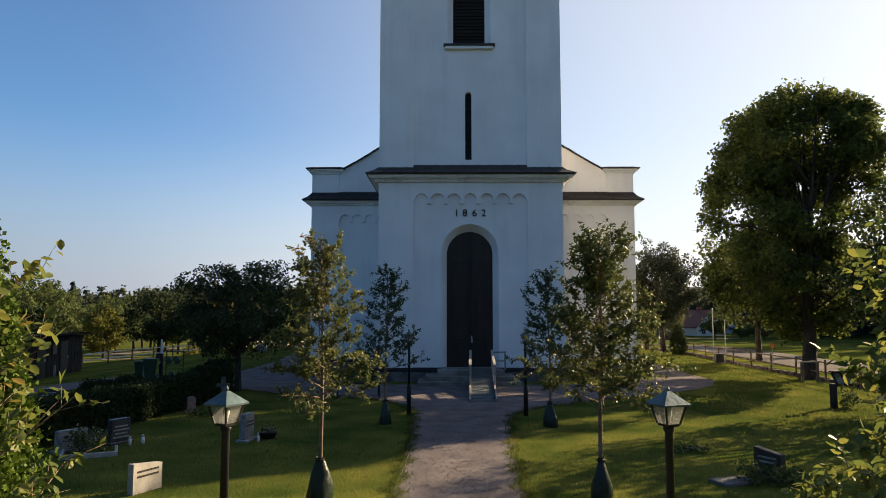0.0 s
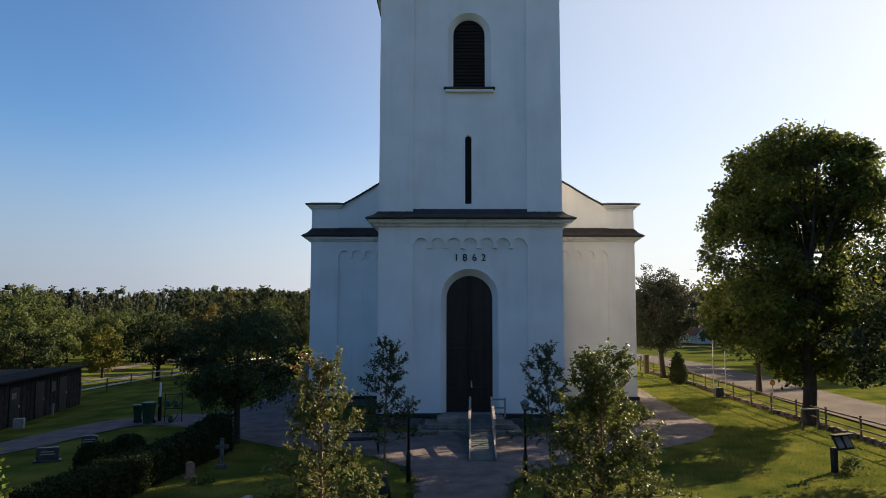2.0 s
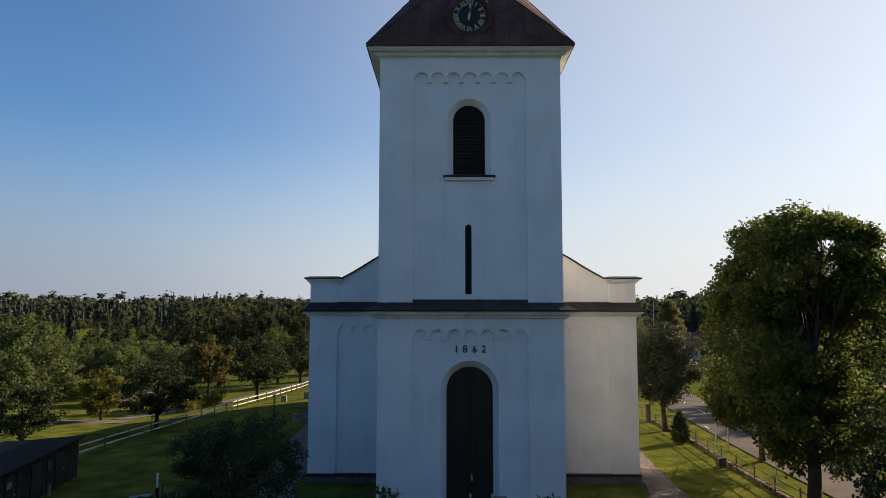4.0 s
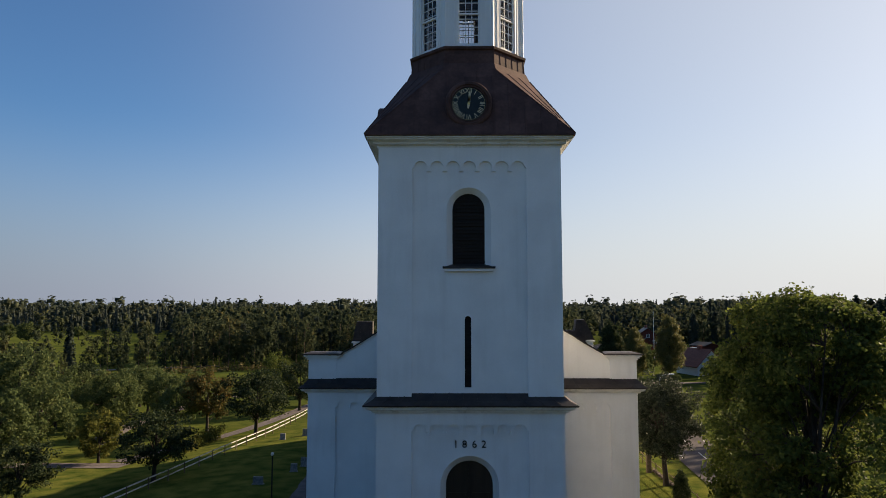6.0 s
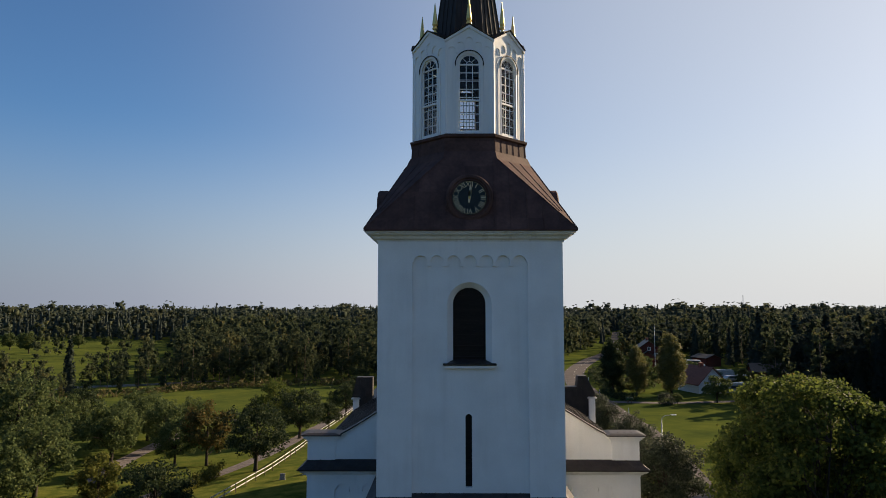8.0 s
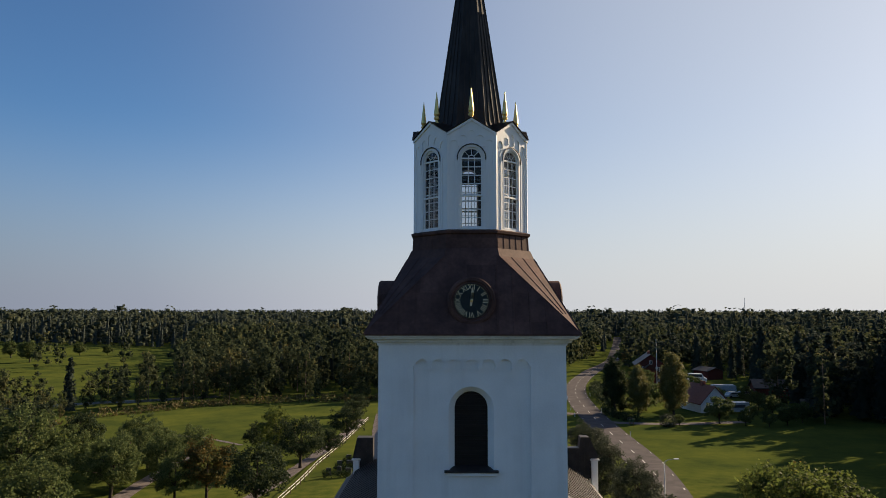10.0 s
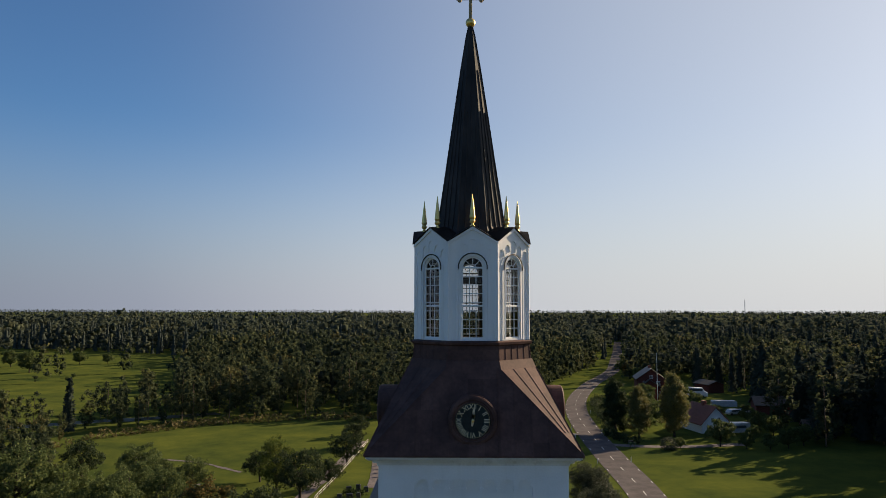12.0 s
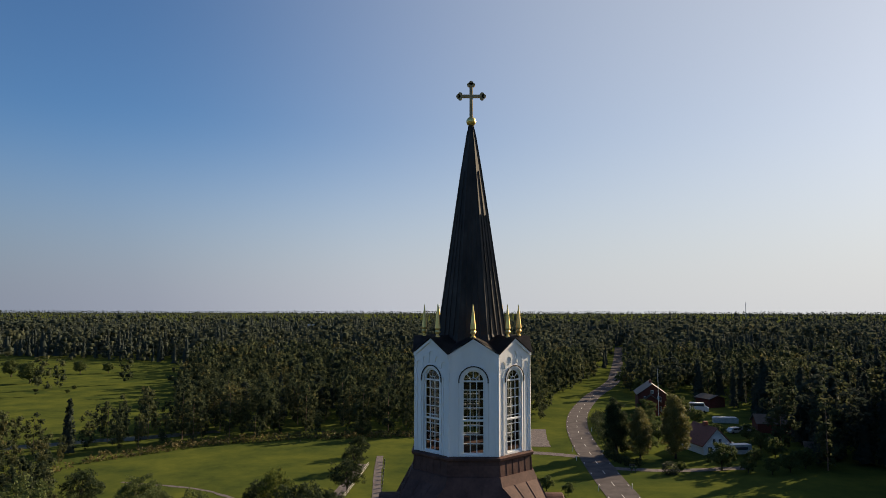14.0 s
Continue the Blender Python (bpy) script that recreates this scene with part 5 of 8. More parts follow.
# ball and cross
bm = bmesh.new()
bmesh.ops.create_uvsphere(bm, u_segments=24, v_segments=14, radius=0.225, matrix=Matrix.Translation((OX, CY, 37.66)))
part("spire_ball", bm, GOLD, church, "gilded ball under the cross", True)
part("ball_collar", lathe(bmesh.new(), [(0.13, 37.38), (0.15, 37.42), (0.12, 37.46), (0.1, 37.5)], 12, (OX, CY)), ROOF_DARK, church)
bm = bmesh.new()
box(bm, OX - 0.075, OX + 0.075, CY - 0.06, CY + 0.06, 37.86, 39.35, 0.012)
box(bm, OX - 0.5, OX + 0.5, CY - 0.056, CY + 0.056, 38.77, 38.92, 0.012)
for cx, cz, dx, dz in ((OX, 39.38, 0, 1), (OX - 0.5, 38.845, -1, 0), (OX + 0.5, 38.845, 1, 0)):
    for ox, oz in ((dx, dz), (dz, -dx), (-dz, dx)):
        mm = Matrix.Translation((cx + ox * 0.085, CY, cz + oz * 0.085)) @ Matrix.Rotation(math.pi / 2, 4, 'X')
        bmesh.ops.create_cone(bm, cap_ends=True, segments=12, radius1=0.1, radius2=0.1, depth=0.11, matrix=mm)
part("cross", bm, GOLD_DULL, church, "weathered gilt cross with trefoil ends")


# ---- before the church door ----
def entrance():
    st = thing("entrance_steps", "three broad worn sandstone steps before the church door", "steps")
    for x0, x1, y0, z0, z1, n in ((-2.05, 1.83, -1.78, -0.1, 0.17, 5), (-1.78, 1.6, -1.42, 0.172, 0.35, 4), (-1.32, 1.24, -1.08, 0.352, 0.53, 3)):
        for i in range(n):
            a, b = x0 + (x1 - x0) * i / n, x0 + (x1 - x0) * (i + 1) / n
            part("step_stone", boxed(a + 0.004, b - 0.004, y0, -0.16, z0, z1, 0.018), STEP_STONE, st)
    part("door_sill", boxed(-1.16, 1.1, -0.155, 0.49, -0.1, 0.545, 0.012), GRANITE, st, "grey granite door sill")
    ramp = thing("wheelchair_ramp", "grey steel wheelchair ramp with pale wooden rails over the steps", "ramp")
    m = Matrix.Identity(4)
    bm = bmesh.new()
    slab(bm, [(-6.0, 0.03), (-1.0, 0.56), (-0.35, 0.56), (-0.35, 0.5), (-1.0, 0.5), (-6.0, 0.0)], [], -0.56, 0.2, Matrix.Rotation(math.pi / 2, 4, 'Z'))
    part("deck", bm, RAMP_METAL, ramp, "ribbed grey deck")
    for i in range(24):
        y = -5.9 + i * 0.2
        z = 0.035 + (y + 6.0) / 5.0 * 0.53
        part("deck_rib", boxed(-0.18, 0.54, y, y + 0.02, z - 0.004, z + 0.003), RAMP_METAL, ramp)
    for x in (-0.23, 0.59):
        bm = bmesh.new()
        slab(bm, [(-6.02, 0.0), (-6.02, 0.1), (-1.0, 0.64), (-0.3, 0.64), (-0.3, 0.5), (-1.0, 0.48)], [], -x - 0.025, -x + 0.025, Matrix.Rotation(math.pi / 2, 4, 'Z'))
        part("kerb_board", bm, PALE_WOOD, ramp)
        for y, h in ((-4.05, 0.68), (-2.4, 0.68), (-0.6, 0.62)):
            z = 0.03 + min(1, (y + 6) / 5) * 0.53
            part("rail_post", boxed(x - 0.035, x + 0.035, y - 0.035, y + 0.035, 0.0 if y < -1.9 else 0.5, z + h, 0.006), PALE_WOOD, ramp)
        bm = bmesh.new()
        slab(bm, [(-4.15, 0.9), (-4.15, 0.98), (-1.0, 1.27), (-0.5, 1.27), (-0.5, 1.19), (-1.0, 1.19)], [], -x - 0.045, -x + 0.045, Matrix.Rotation(math.pi / 2, 4, 'Z'))
        part("rail", bm, PALE_WOOD, ramp, "pale weathered wooden rail")
    for z in (1.16, 0.84):
        part("side_rail", boxed(0.63, 1.12, -0.75, -0.68, z, z + 0.06, 0.006), PALE_WOOD, ramp)
    part("side_post", boxed(1.06, 1.13, -0.76, -0.68, 0.53, 1.24, 0.006), PALE_WOOD, ramp)
    for o in ramp.children:
        o.data.transform(Matrix(((1, 0.036, 0, 0.21), (0, 1, 0, 0), (0, 0, 1, 0), (0, 0, 0, 1))))
    b = thing("park_bench", "black iron and slat bench beside the church wall", "bench", at=at(-3.8, -4.9, 10))
    for y, z in ((-0.16, 0.44), (0, 0.44), (0.16, 0.44), (0.24, 0.62), (0.28, 0.78)):
        part("slat", boxed(-0.72, 0.72, y - 0.05, y + 0.05, z, z + 0.035, 0.006), SHED_WOOD, b)
    for x in (-0.66, 0.66):
        part("bench_leg", tube(bmesh.new(), [(x, -0.22, 0), (x, -0.2, 0.42), (x, 0.2, 0.42), (x, 0.3, 0.85)], [0.025] * 4, 6), IRON, b)
        part("bench_leg", tube(bmesh.new(), [(x, 0.28, 0), (x, 0.18, 0.42)], [0.025] * 2, 6), IRON, b)
        part("armrest", tube(bmesh.new(), [(x, -0.24, 0.42), (x, -0.26, 0.62), (x, 0.22, 0.64)], [0.022] * 3, 6), IRON, b)


entrance()


def lamp():
    t = thing("path_lamp", "black iron path lamp with verdigris roof and seeded glass", "lamp post", "lamps along the walk")
    part("base", lathe(bmesh.new(), [(0.075, -0.1), (0.075, 0.7), (0.06, 0.74), (0.06, 0.78)], 14), IRON, t, "", True)
    part("pole", lathe(bmesh.new(), [(0.043, 0.78), (0.04, 1.82), (0.055, 1.84), (0.055, 1.87)], 14), IRON, t, "", True)
    q = math.pi / 4
    part("lantern_base", lathe(bmesh.new(), [(0.1, 1.87), (0.105, 1.893)], 4, phase=q), IRON, t)
    part("glass", lathe(bmesh.new(), [(0.102, 1.895), (0.168, 2.075)], 4, phase=q), LAMP_GLASS, t, "seeded lamp glass").visible_shadow = False
    for k in range(4):
        a = q + k * math.pi / 2
        part("glazing_bar", tube(bmesh.new(), [(0.106 * math.cos(a), 0.106 * math.sin(a), 1.89), (0.173 * math.cos(a), 0.173 * math.sin(a), 2.08)], [0.01, 0.01], 4), IRON, t)
    part("lamp_roof", lathe(bmesh.new(), [(0.215, 2.06), (0.218, 2.076), (0.035, 2.185), (0.02, 2.19)], 4, phase=q), LAMP_ROOF, t, "verdigris copper hipped lamp roof")
    part("finial", lathe(bmesh.new(), [(0.012, 2.185), (0.018, 2.21), (0.006, 2.235)], 8), LAMP_ROOF, t)
    part("bulb", lathe(bmesh.new(), [(0.02, 1.9), (0.022, 1.94), (0.035, 1.98), (0.03, 2.02), (0.01, 2.04)], 10), WHITE_PAINT, t, "white unlit bulb", True)
    for o in t.children:
        for v in o.data.vertices:
            z = v.co.z
            v.co = (v.co.x * 0.79, v.co.y * 0.79, 2.235 - (2.235 - z) * 0.83 if z > 1.85 else z * 1.034)
    return t


LAMP_GLASS = leaf_mat("lamp_glass", [(0.0, (0.2, 0.21, 0.2)), (0.5, (0.31, 0.32, 0.31)), (1.0, (0.44, 0.45, 0.43))], 0.28, 0.2, 0.4, patch=25)
_nt = LAMP_GLASS.node_tree
_tp, _mx, _out = _nt.nodes.new("ShaderNodeBsdfTransparent"), _nt.nodes.new("ShaderNodeMixShader"), _nt.nodes["Material Output"]
_mx.inputs[0].default_value = 0.52
_nt.links.new(_out.inputs["Surface"].links[0].from_socket, _mx.inputs[1])
_nt.links.new(_tp.outputs[0], _mx.inputs[2])
_nt.links.new(_mx.outputs[0], _out.inputs["Surface"])
L0 = lamp()
L0.matrix_basis = at(-2.62, -22.15, 62, 0.99)
for x, y, r in ((0.78, -22.15, 20), (-1.96, -8.6, 40), (1.16, -8.8, 5)):
    copy_thing(L0, at(x, y, r, 1.0 if y < -20 else 1.02))


# ---- graves ----
def bars(parent, w, z0, rows, y, material, rng):
    for i in range(rows):
        ww = w * rng.uniform(0.5, 0.85)
        part("inscription_bar", boxed(-ww / 2, ww / 2, y - 0.004, y, z0 - i * 0.075, z0 - i * 0.075 + 0.03), material, parent)


def grave(x, y, turn, w, h, d, material, label, top="flat", ink=None, rows=2, plinth=True, z=None):
    rng = random.Random(int(abs(x * 100)))
    g = thing("gravestone", label, "gravestone", "", at=at(x, y, turn, 1, z))
    if top == "round":
        out = [(-w / 2, 0.0), (-w / 2, h * 0.85)] + [(-w / 2 * math.cos(math.pi * i / 10), h * 0.85 + h * 0.15 * math.sin(math.pi * i / 10)) for i in range(1, 10)] + [(w / 2, h * 0.85), (w / 2, 0.0)]
    elif top == "slope":
        out = [(-w / 2, 0), (-w / 2, h), (w / 2, h * 0.86), (w / 2, 0)]
    else:
        out = [(-w / 2, 0), (-w / 2 + 0.01, h - 0.02), (-w / 2 + 0.03, h), (w / 2 - 0.03, h), (w / 2 - 0.01, h - 0.02), (w / 2, 0)]
    part("stone", slab(bmesh.new(), out, [], -d / 2, d / 2), material, g)
    if plinth:
        part("plinth", boxed(-w / 2 - 0.06, w / 2 + 0.06, -d / 2 - 0.06, d / 2 + 0.06, -0.1, 0.05, 0.012), material, g)
    if ink:
        bars(g, w, h * 0.68, rows, -d / 2, ink, rng)
    return g


grave(-5.62, -16.55, 66, 0.56, 0.46, 0.12, LIGHT_STONE, "pale low gravestone with a dark inscription on the lawn", "slope", IRON, 2, False)
grave(-5.25, -12.35, 80, 0.42, 0.58, 0.14, GRANITE, "upright grey granite gravestone beside a plant bowl", "flat", IRON, 2)
grave(-7.85, -12.7, 62, 0.46, 0.52, 0.14, DARK_STONE, "dark polished gravestone with pale lettering and grave lights", "flat", LIGHT_STONE, 4)
grave(-8.45, -13.45, 62, 0.62, 0.42, 0.16, GRANITE, "low grey gravestone behind a flowering shrub", "flat", IRON, 2)
grave(4.45, -15.7, -60, 0.5, 0.5, 0.13, DARK_STONE, "dark slanting gravestone above a ground slab", "slope", LIGHT_STONE, 2)
grave(-13.05, -6.2, 20, 0.62, 0.42, 0.16, DARK_STONE, "broad dark gravestone on the lawn behind the hedge", "flat", LIGHT_STONE, 2)
grave(-12.75, -4.3, 20, 0.48, 0.45, 0.16, DARK_STONE, "squat dark gravestone with planted foot", "round", LIGHT_STONE, 2)
grave(-8.0, -8.15, 30, 0.22, 0.42, 0.18, RED_STONE, "narrow red granite gravestone with flowers beside it", "round", None)
grave(13.45, 9.7, 200, 0.5, 0.5, 0.2, DARK_STONE, "small dark gravestone near the fence", "flat", None)
for x, y, w, h, r in ((-17.2, 42.3, 0.5, 0.6, 0), (-15.4, 44.3, 0.5, 0.7, 10), (-14.6, 45.4, 0.6, 0.8, 0), (-13.6, 46.2, 0.4, 0.8, 0), (-12.4, 25.5, 0.5, 0.6, 10), (-12.0, 27.5, 0.6, 0.7, 0), (-11.7, 29.6, 0.5, 0.6, -5), (-11.4, 32, 0.6, 0.8, 0), (-14, 21.5, 0.7, 0.5, 0)):
    grave(x, y, r, w, h, 0.15, GRANITE, "small grey gravestone on the far churchyard lawn", "flat", None)
for i in range(12):
    grave(-12.3 - i * 0.22, 88 + i * 3.1, 95, 0.6, 0.7, 0.16, DARK_STONE if i % 3 else GRANITE, "dark gravestone in a row along the far alley", "flat", None)
for x, y, w, h, r in ((-16.9, 66.5, 0.7, 0.9, 10), (-15.6, 67.2, 0.6, 1.0, 0), (-14.3, 66.8, 0.8, 0.8, -8), (-16.2, 71.5, 0.7, 1.0, 5), (-14.9, 72.2, 0.9, 0.9, 0), (-13.6, 71.7, 0.6, 1.1, 0), (-15.7, 77.0, 0.8, 0.9, 8), (-14.4, 77.8, 0.7, 1.0, -5), (-13.2, 77.3, 0.7, 0.8, 0)):
    grave(x, y, r, w, h, 0.2, DARK_STONE, "dark gravestone among low hedges in the far churchyard", "round" if w < 0.7 else "flat", None)
s = thing("grave_slab", "flat grey stone grave slab in the grass", "grave slab", at=at(3.75, -15.95, 20))
part("slab", boxed(-0.35, 0.35, -0.22, 0.22, -0.05, 0.05, 0.015), PLINTH, s)
c = thing("stone_cross", "weathered grey stone cross at the hedge's end", "cross", at=at(-7.5, -7.0, 15))
part("shaft", boxed(-0.06, 0.06, -0.05, 0.05, 0.1, 0.85, 0.012), MOSS_STONE, c)
part("arm", boxed(-0.19, 0.19, -0.046, 0.046, 0.55, 0.66, 0.012), MOSS_STONE, c)
part("foot", boxed(-0.16, 0.16, -0.14, 0.14, -0.1, 0.12, 0.015), MOSS_STONE, c)
g = thing("plant_bowl", "dark round grave bowl with low plants", "flower pot", at=at(-4.85, -12.1))
part("bowl", lathe(bmesh.new(), [(0.1, 0), (0.15, 0.02), (0.2, 0.13), (0.21, 0.15), (0.17, 0.15), (0.15, 0.1)], 16), IRON, g, "", True)
g = thing("grave_kerb", "pale stone kerb round a planted grave", "kerb", at=at(-7.9, -13.8, 25))
for a in ((-0.5, 0.5, -0.42, -0.36), (-0.5, -0.44, -0.35, 0.3), (0.44, 0.5, -0.35, 0.3)):
    part("kerb_stone", boxed(a[0], a[1], a[2], a[3], -0.05, 0.09, 0.008), LIGHT_STONE, g)
for x, y, w in ((-7.5, -12.95, 0.032), (-7.32, -12.75, 0.038), (-4.95, -12.55, 0.03)):
    l = thing("grave_light", "small white grave lantern", "grave light", "grave lights", at=at(x, y))
    part("body", lathe(bmesh.new(), [(w, 0), (w, 0.13), (w * 0.6, 0.15)], 10), WHITE_PAINT, l, "", True)
    part("cap", lathe(bmesh.new(), [(w * 1.1, 0.152), (w * 0.5, 0.19), (0.01, 0.2)], 10), METAL_LIGHT, l, "", True)


def foliage_thing(name, label, category, clumps, per, spread, size, material, seed, shape="rhomb", squash=(1, 1, 1), m=None, core=None, group="", kind=""):
    rng = np.random.default_rng(seed)
    pts = np.repeat(np.array(clumps, float), per, 0)
    pts = pts + rng.normal(size=pts.shape) * spread * np.array(squash)
    pts[:, 2] = np.maximum(pts[:, 2], 0.0)
    V, Q = leaves(rng, pts, size, shape, 0.5)
    t = thing(name, label, category, group, kind, at=m)
    ob = new("foliage", mesh_q("foliage", V, Q, material))
    ob.parent = t
    if core:
        part("stem", tube(bmesh.new(), [(0, 0, -0.1), (0, 0, core)], [0.05, 0.02], 6), BARK, t)
    return t


rng = np.random.default_rng(7)
foliage_thing("flowering_shrub", "bushy pink-topped stonecrop on a grave", "shrub", [(rng.uniform(-0.3, 0.3), rng.uniform(-0.25, 0.2), rng.uniform(0.1, 0.42)) for _ in range(36)], 14, 0.06, 0.07, FLOWER, 3, m=at(-7.95, -13.75))
foliage_thing("flower_patch", "small patch of white and pink flowers in the lawn", "flowers", [(rng.uniform(-0.35, 0.35), rng.uniform(-0.2, 0.2), 0.06) for _ in range(30)], 9, 0.04, 0.05, FLOWER, 4, m=at(3.85, -13.5))
foliage_thing("flower_patch", "flowers planted at a gravestone's foot", "flowers", [(rng.uniform(-0.3, 0.3), rng.uniform(-0.15, 0.15), 0.1) for _ in range(30)], 9, 0.06, 0.06, FLOWER, 5, m=at(-7.4, -8.9))
foliage_thing("flower_patch", "white flowers beside a grey gravestone", "flowers", [(rng.uniform(-0.14, 0.14), rng.uniform(-0.1, 0.1), 0.16) for _ in range(12)], 9, 0.04, 0.05, FLOWER, 6, m=at(-4.85, -12.1))
foliage_thing("grave_plants", "green plants round a dark gravestone", "plants", [(rng.uniform(-0.5, 0.4), rng.uniform(-0.3, 0.3), rng.uniform(0.03, 0.25)) for _ in range(40)], 18, 0.07, 0.055, LEAF_GREEN, 8, m=at(4.35, -16.0))
foliage_thing("low_shrub", "low green shrub by the notice board", "shrub", [(rng.uniform(-0.25, 0.25), rng.uniform(-0.2, 0.2), rng.uniform(0.1, 0.35)) for _ in range(20)], 14, 0.08, 0.08, LEAF_GREEN, 9, m=at(10.6, -7.3))
# hedge and clipped bushes
def clipped_hedge():
    g = np.random.default_rng(11)
    t = thing("hedge", "dark clipped leafy hedge along the graves", "hedge")
    for s in range(6):
        k0, k1 = s / 6, (s + 1) / 6
        n = 8500
        k, side = g.uniform(k0, k1, n), g.uniform(0, 1, n)
        u, v = g.uniform(-1, 1, n), g.uniform(0, 1, n)
        top = 0.82 + 0.3 * np.clip(1 - k * 5, 0, 1) + 0.03 * np.sin(k * 60) + 0.02 * np.sin(k * 143)
        w = 0.4 + 0.03 * np.sin(k * 85 + 1)
        on_top = side < 0.36
        x = np.where(on_top, u * w, np.where(side < 0.7, -w, w))
        z = np.where(on_top, top, v * top)
        end = (k < 0.012)
        x = np.where(end, u * w, x)
        out = np.stack([np.where(on_top, 0, np.sign(x)), -0.2 * end, np.where(on_top, 1.0, 0.1)], 1)
        P = np.stack([-8.35 - 1.2 * k + x, -4.4 - 9.0 * k, z], 1) + g.normal(size=(n, 3)) * 0.035
        P[:, 2] = np.maximum(P[:, 2], 0.01) + hgt(P[:, 0], P[:, 1])
        V, Q = leaves(g, P, 0.055, "rhomb", 0.3, out, 0.7)
        ob = new("hedge_section", mesh_q("hedge_section", V, Q, LEAF_HEDGE))
        ob.parent = t
        bm = bmesh.new()
        ax, ay, bx, by = -8.35 - 1.2 * k0, -4.45 - 9.0 * k0, -8.35 - 1.2 * k1, -4.4 - 9.0 * k1
        tp = 0.76 + (0.26 if s == 0 else 0)
        lo = [bm.verts.new((px + sx * 0.36, py, -0.2)) for px, py in ((ax, ay), (bx, by)) for sx in (-1, 1)]
        hi = [bm.verts.new((px + sx * 0.36, py, tp if py == ay else 0.76)) for px, py in ((ax, ay), (bx, by)) for sx in (-1, 1)]
        for q in ((0, 1, 3, 2),):
            bm.faces.new([hi[i] for i in q])
        for i, j in ((0, 1), (1, 3), (3, 2), (2, 0)):
            bm.faces.new((lo[i], lo[j], hi[j], hi[i]))
        part("twig_mass", bm, LEAF_HEDGE, ob)


clipped_hedge()
for x, y, w, h, sd in ((-10.8, -7.75, 0.46, 0.76, 1), (-10.47, -6.5, 0.38, 0.76, 2)):
    rr2 = np.random.default_rng(sd)
    p = ball_points(rr2, 300)
    p = np.sign(p) * np.abs(p) ** 0.7 * (w, w, h / 2) + (0, 0, h / 2)
    foliage_thing("clipped_bush", "rounded dark green clipped bush behind the hedge", "bush", p, 26, 0.05, 0.06, LEAF_HEDGE, sd + 30, m=at(x, y), core=0.8)


def conifer_column(x, y, h, r, leaf, seed, label, name="columnar_conifer", n=1000, leaf_size=0.075):
    g = np.random.default_rng(seed)
    k = g.uniform(0, 1, n) ** 0.9
    prof = r * np.clip(1.25 * (1 - k) ** 0.55, 0, 1) * np.clip(0.55 + k * 3, 0, 1)
    a = g.uniform(0, 2 * math.pi, n)
    rad = prof * (0.75 + 0.25 * np.sqrt(g.uniform(0, 1, n))) * (1 + 0.12 * np.sin(a * 5 + k * 11))
    foliage_thing(name, label, "conifer", np.stack([rad * np.cos(a), rad * np.sin(a), k * h + 0.1], 1), 22, 0.055, leaf_size, leaf, seed, m=at(x, y), core=h * 0.8, squash=(1, 1, 1.6))


conifer_column(-4.88, -22.0, 3.5, 0.62, LEAF_THUJA, 21, "bright green columnar thuja at the lawn's edge", n=1900, leaf_size=0.05)
conifer_column(13.6, 16.6, 1.75, 0.48, LEAF_DARK, 22, "small dark columnar juniper by the fence", "juniper", 380)


# ---- young trees of the avenue, with watering bags ----
def bag(x, y, turn, s=1.0):
    t = thing("watering_bag", "dark green plastic watering bag round a young tree's foot", "watering bag", "watering bags", at=at(x, y, turn, s))
    bm = bmesh.new()
    rgb = random.Random(int(x * 50))
    prof = [(0.19, 0.0), (0.2, 0.05), (0.18, 0.2), (0.13, 0.38), (0.075, 0.52), (0.055, 0.58), (0.065, 0.6)]
    rings = []
    for r, z in prof:
        rings.append([bm.verts.new((r * (1 + 0.16 * math.sin(3 * a + z * 6 + x) + rgb.gauss(0, 0.05)) * math.cos(a), 0.75 * r * (1 + 0.14 * math.cos(2 * a + z * 9 + x)) * math.sin(a), z + rgb.gauss(0, 0.006))) for a in (2 * math.pi * k / 14 for k in range(14))])
    for r0, r1 in zip(rings, rings[1:]):
        for k in range(14):
            bm.faces.new((r0[k], r0[(k + 1) % 14], r1[(k + 1) % 14], r1[k]))
    part("sack", bm, BAG, t, "", True)
    part("strap", lathe(bmesh.new(), [(0.062, 0.54), (0.072, 0.55), (0.072, 0.575), (0.06, 0.58)], 12), IRON, t)


YOUNG = [(-2.83, -16.95, 3.85, 1.0, LEAF_YOUNG, 41, "young rowan tree with yellowing leaves on the lawn", 56, 22), (1.38, -16.95, 3.85, 1.28, LEAF_YOUNG_GREEN, 42, "young leafy whitebeam tree on the lawn", 84, 26),
         (-2.46, -10.1, 3.8, 0.98, LEAF_YOUNG_SHADE, 43, "slender young tree in the shade of the tower", 44, 20), (1.56, -10.5, 3.75, 0.95, LEAF_YOUNG_SHADE, 44, "slender young tree with a bare top", 42, 20),
         (-3.5, -23.75, 3.3, 1.0, LEAF_GATE, 45, "young tree with yellow and rusty leaves near the gate", 13, 5), (1.85, -23.75, 3.25, 1.0, LEAF_GATE, 46, "young tree with yellow-green leaves near the gate", 62, 13)]


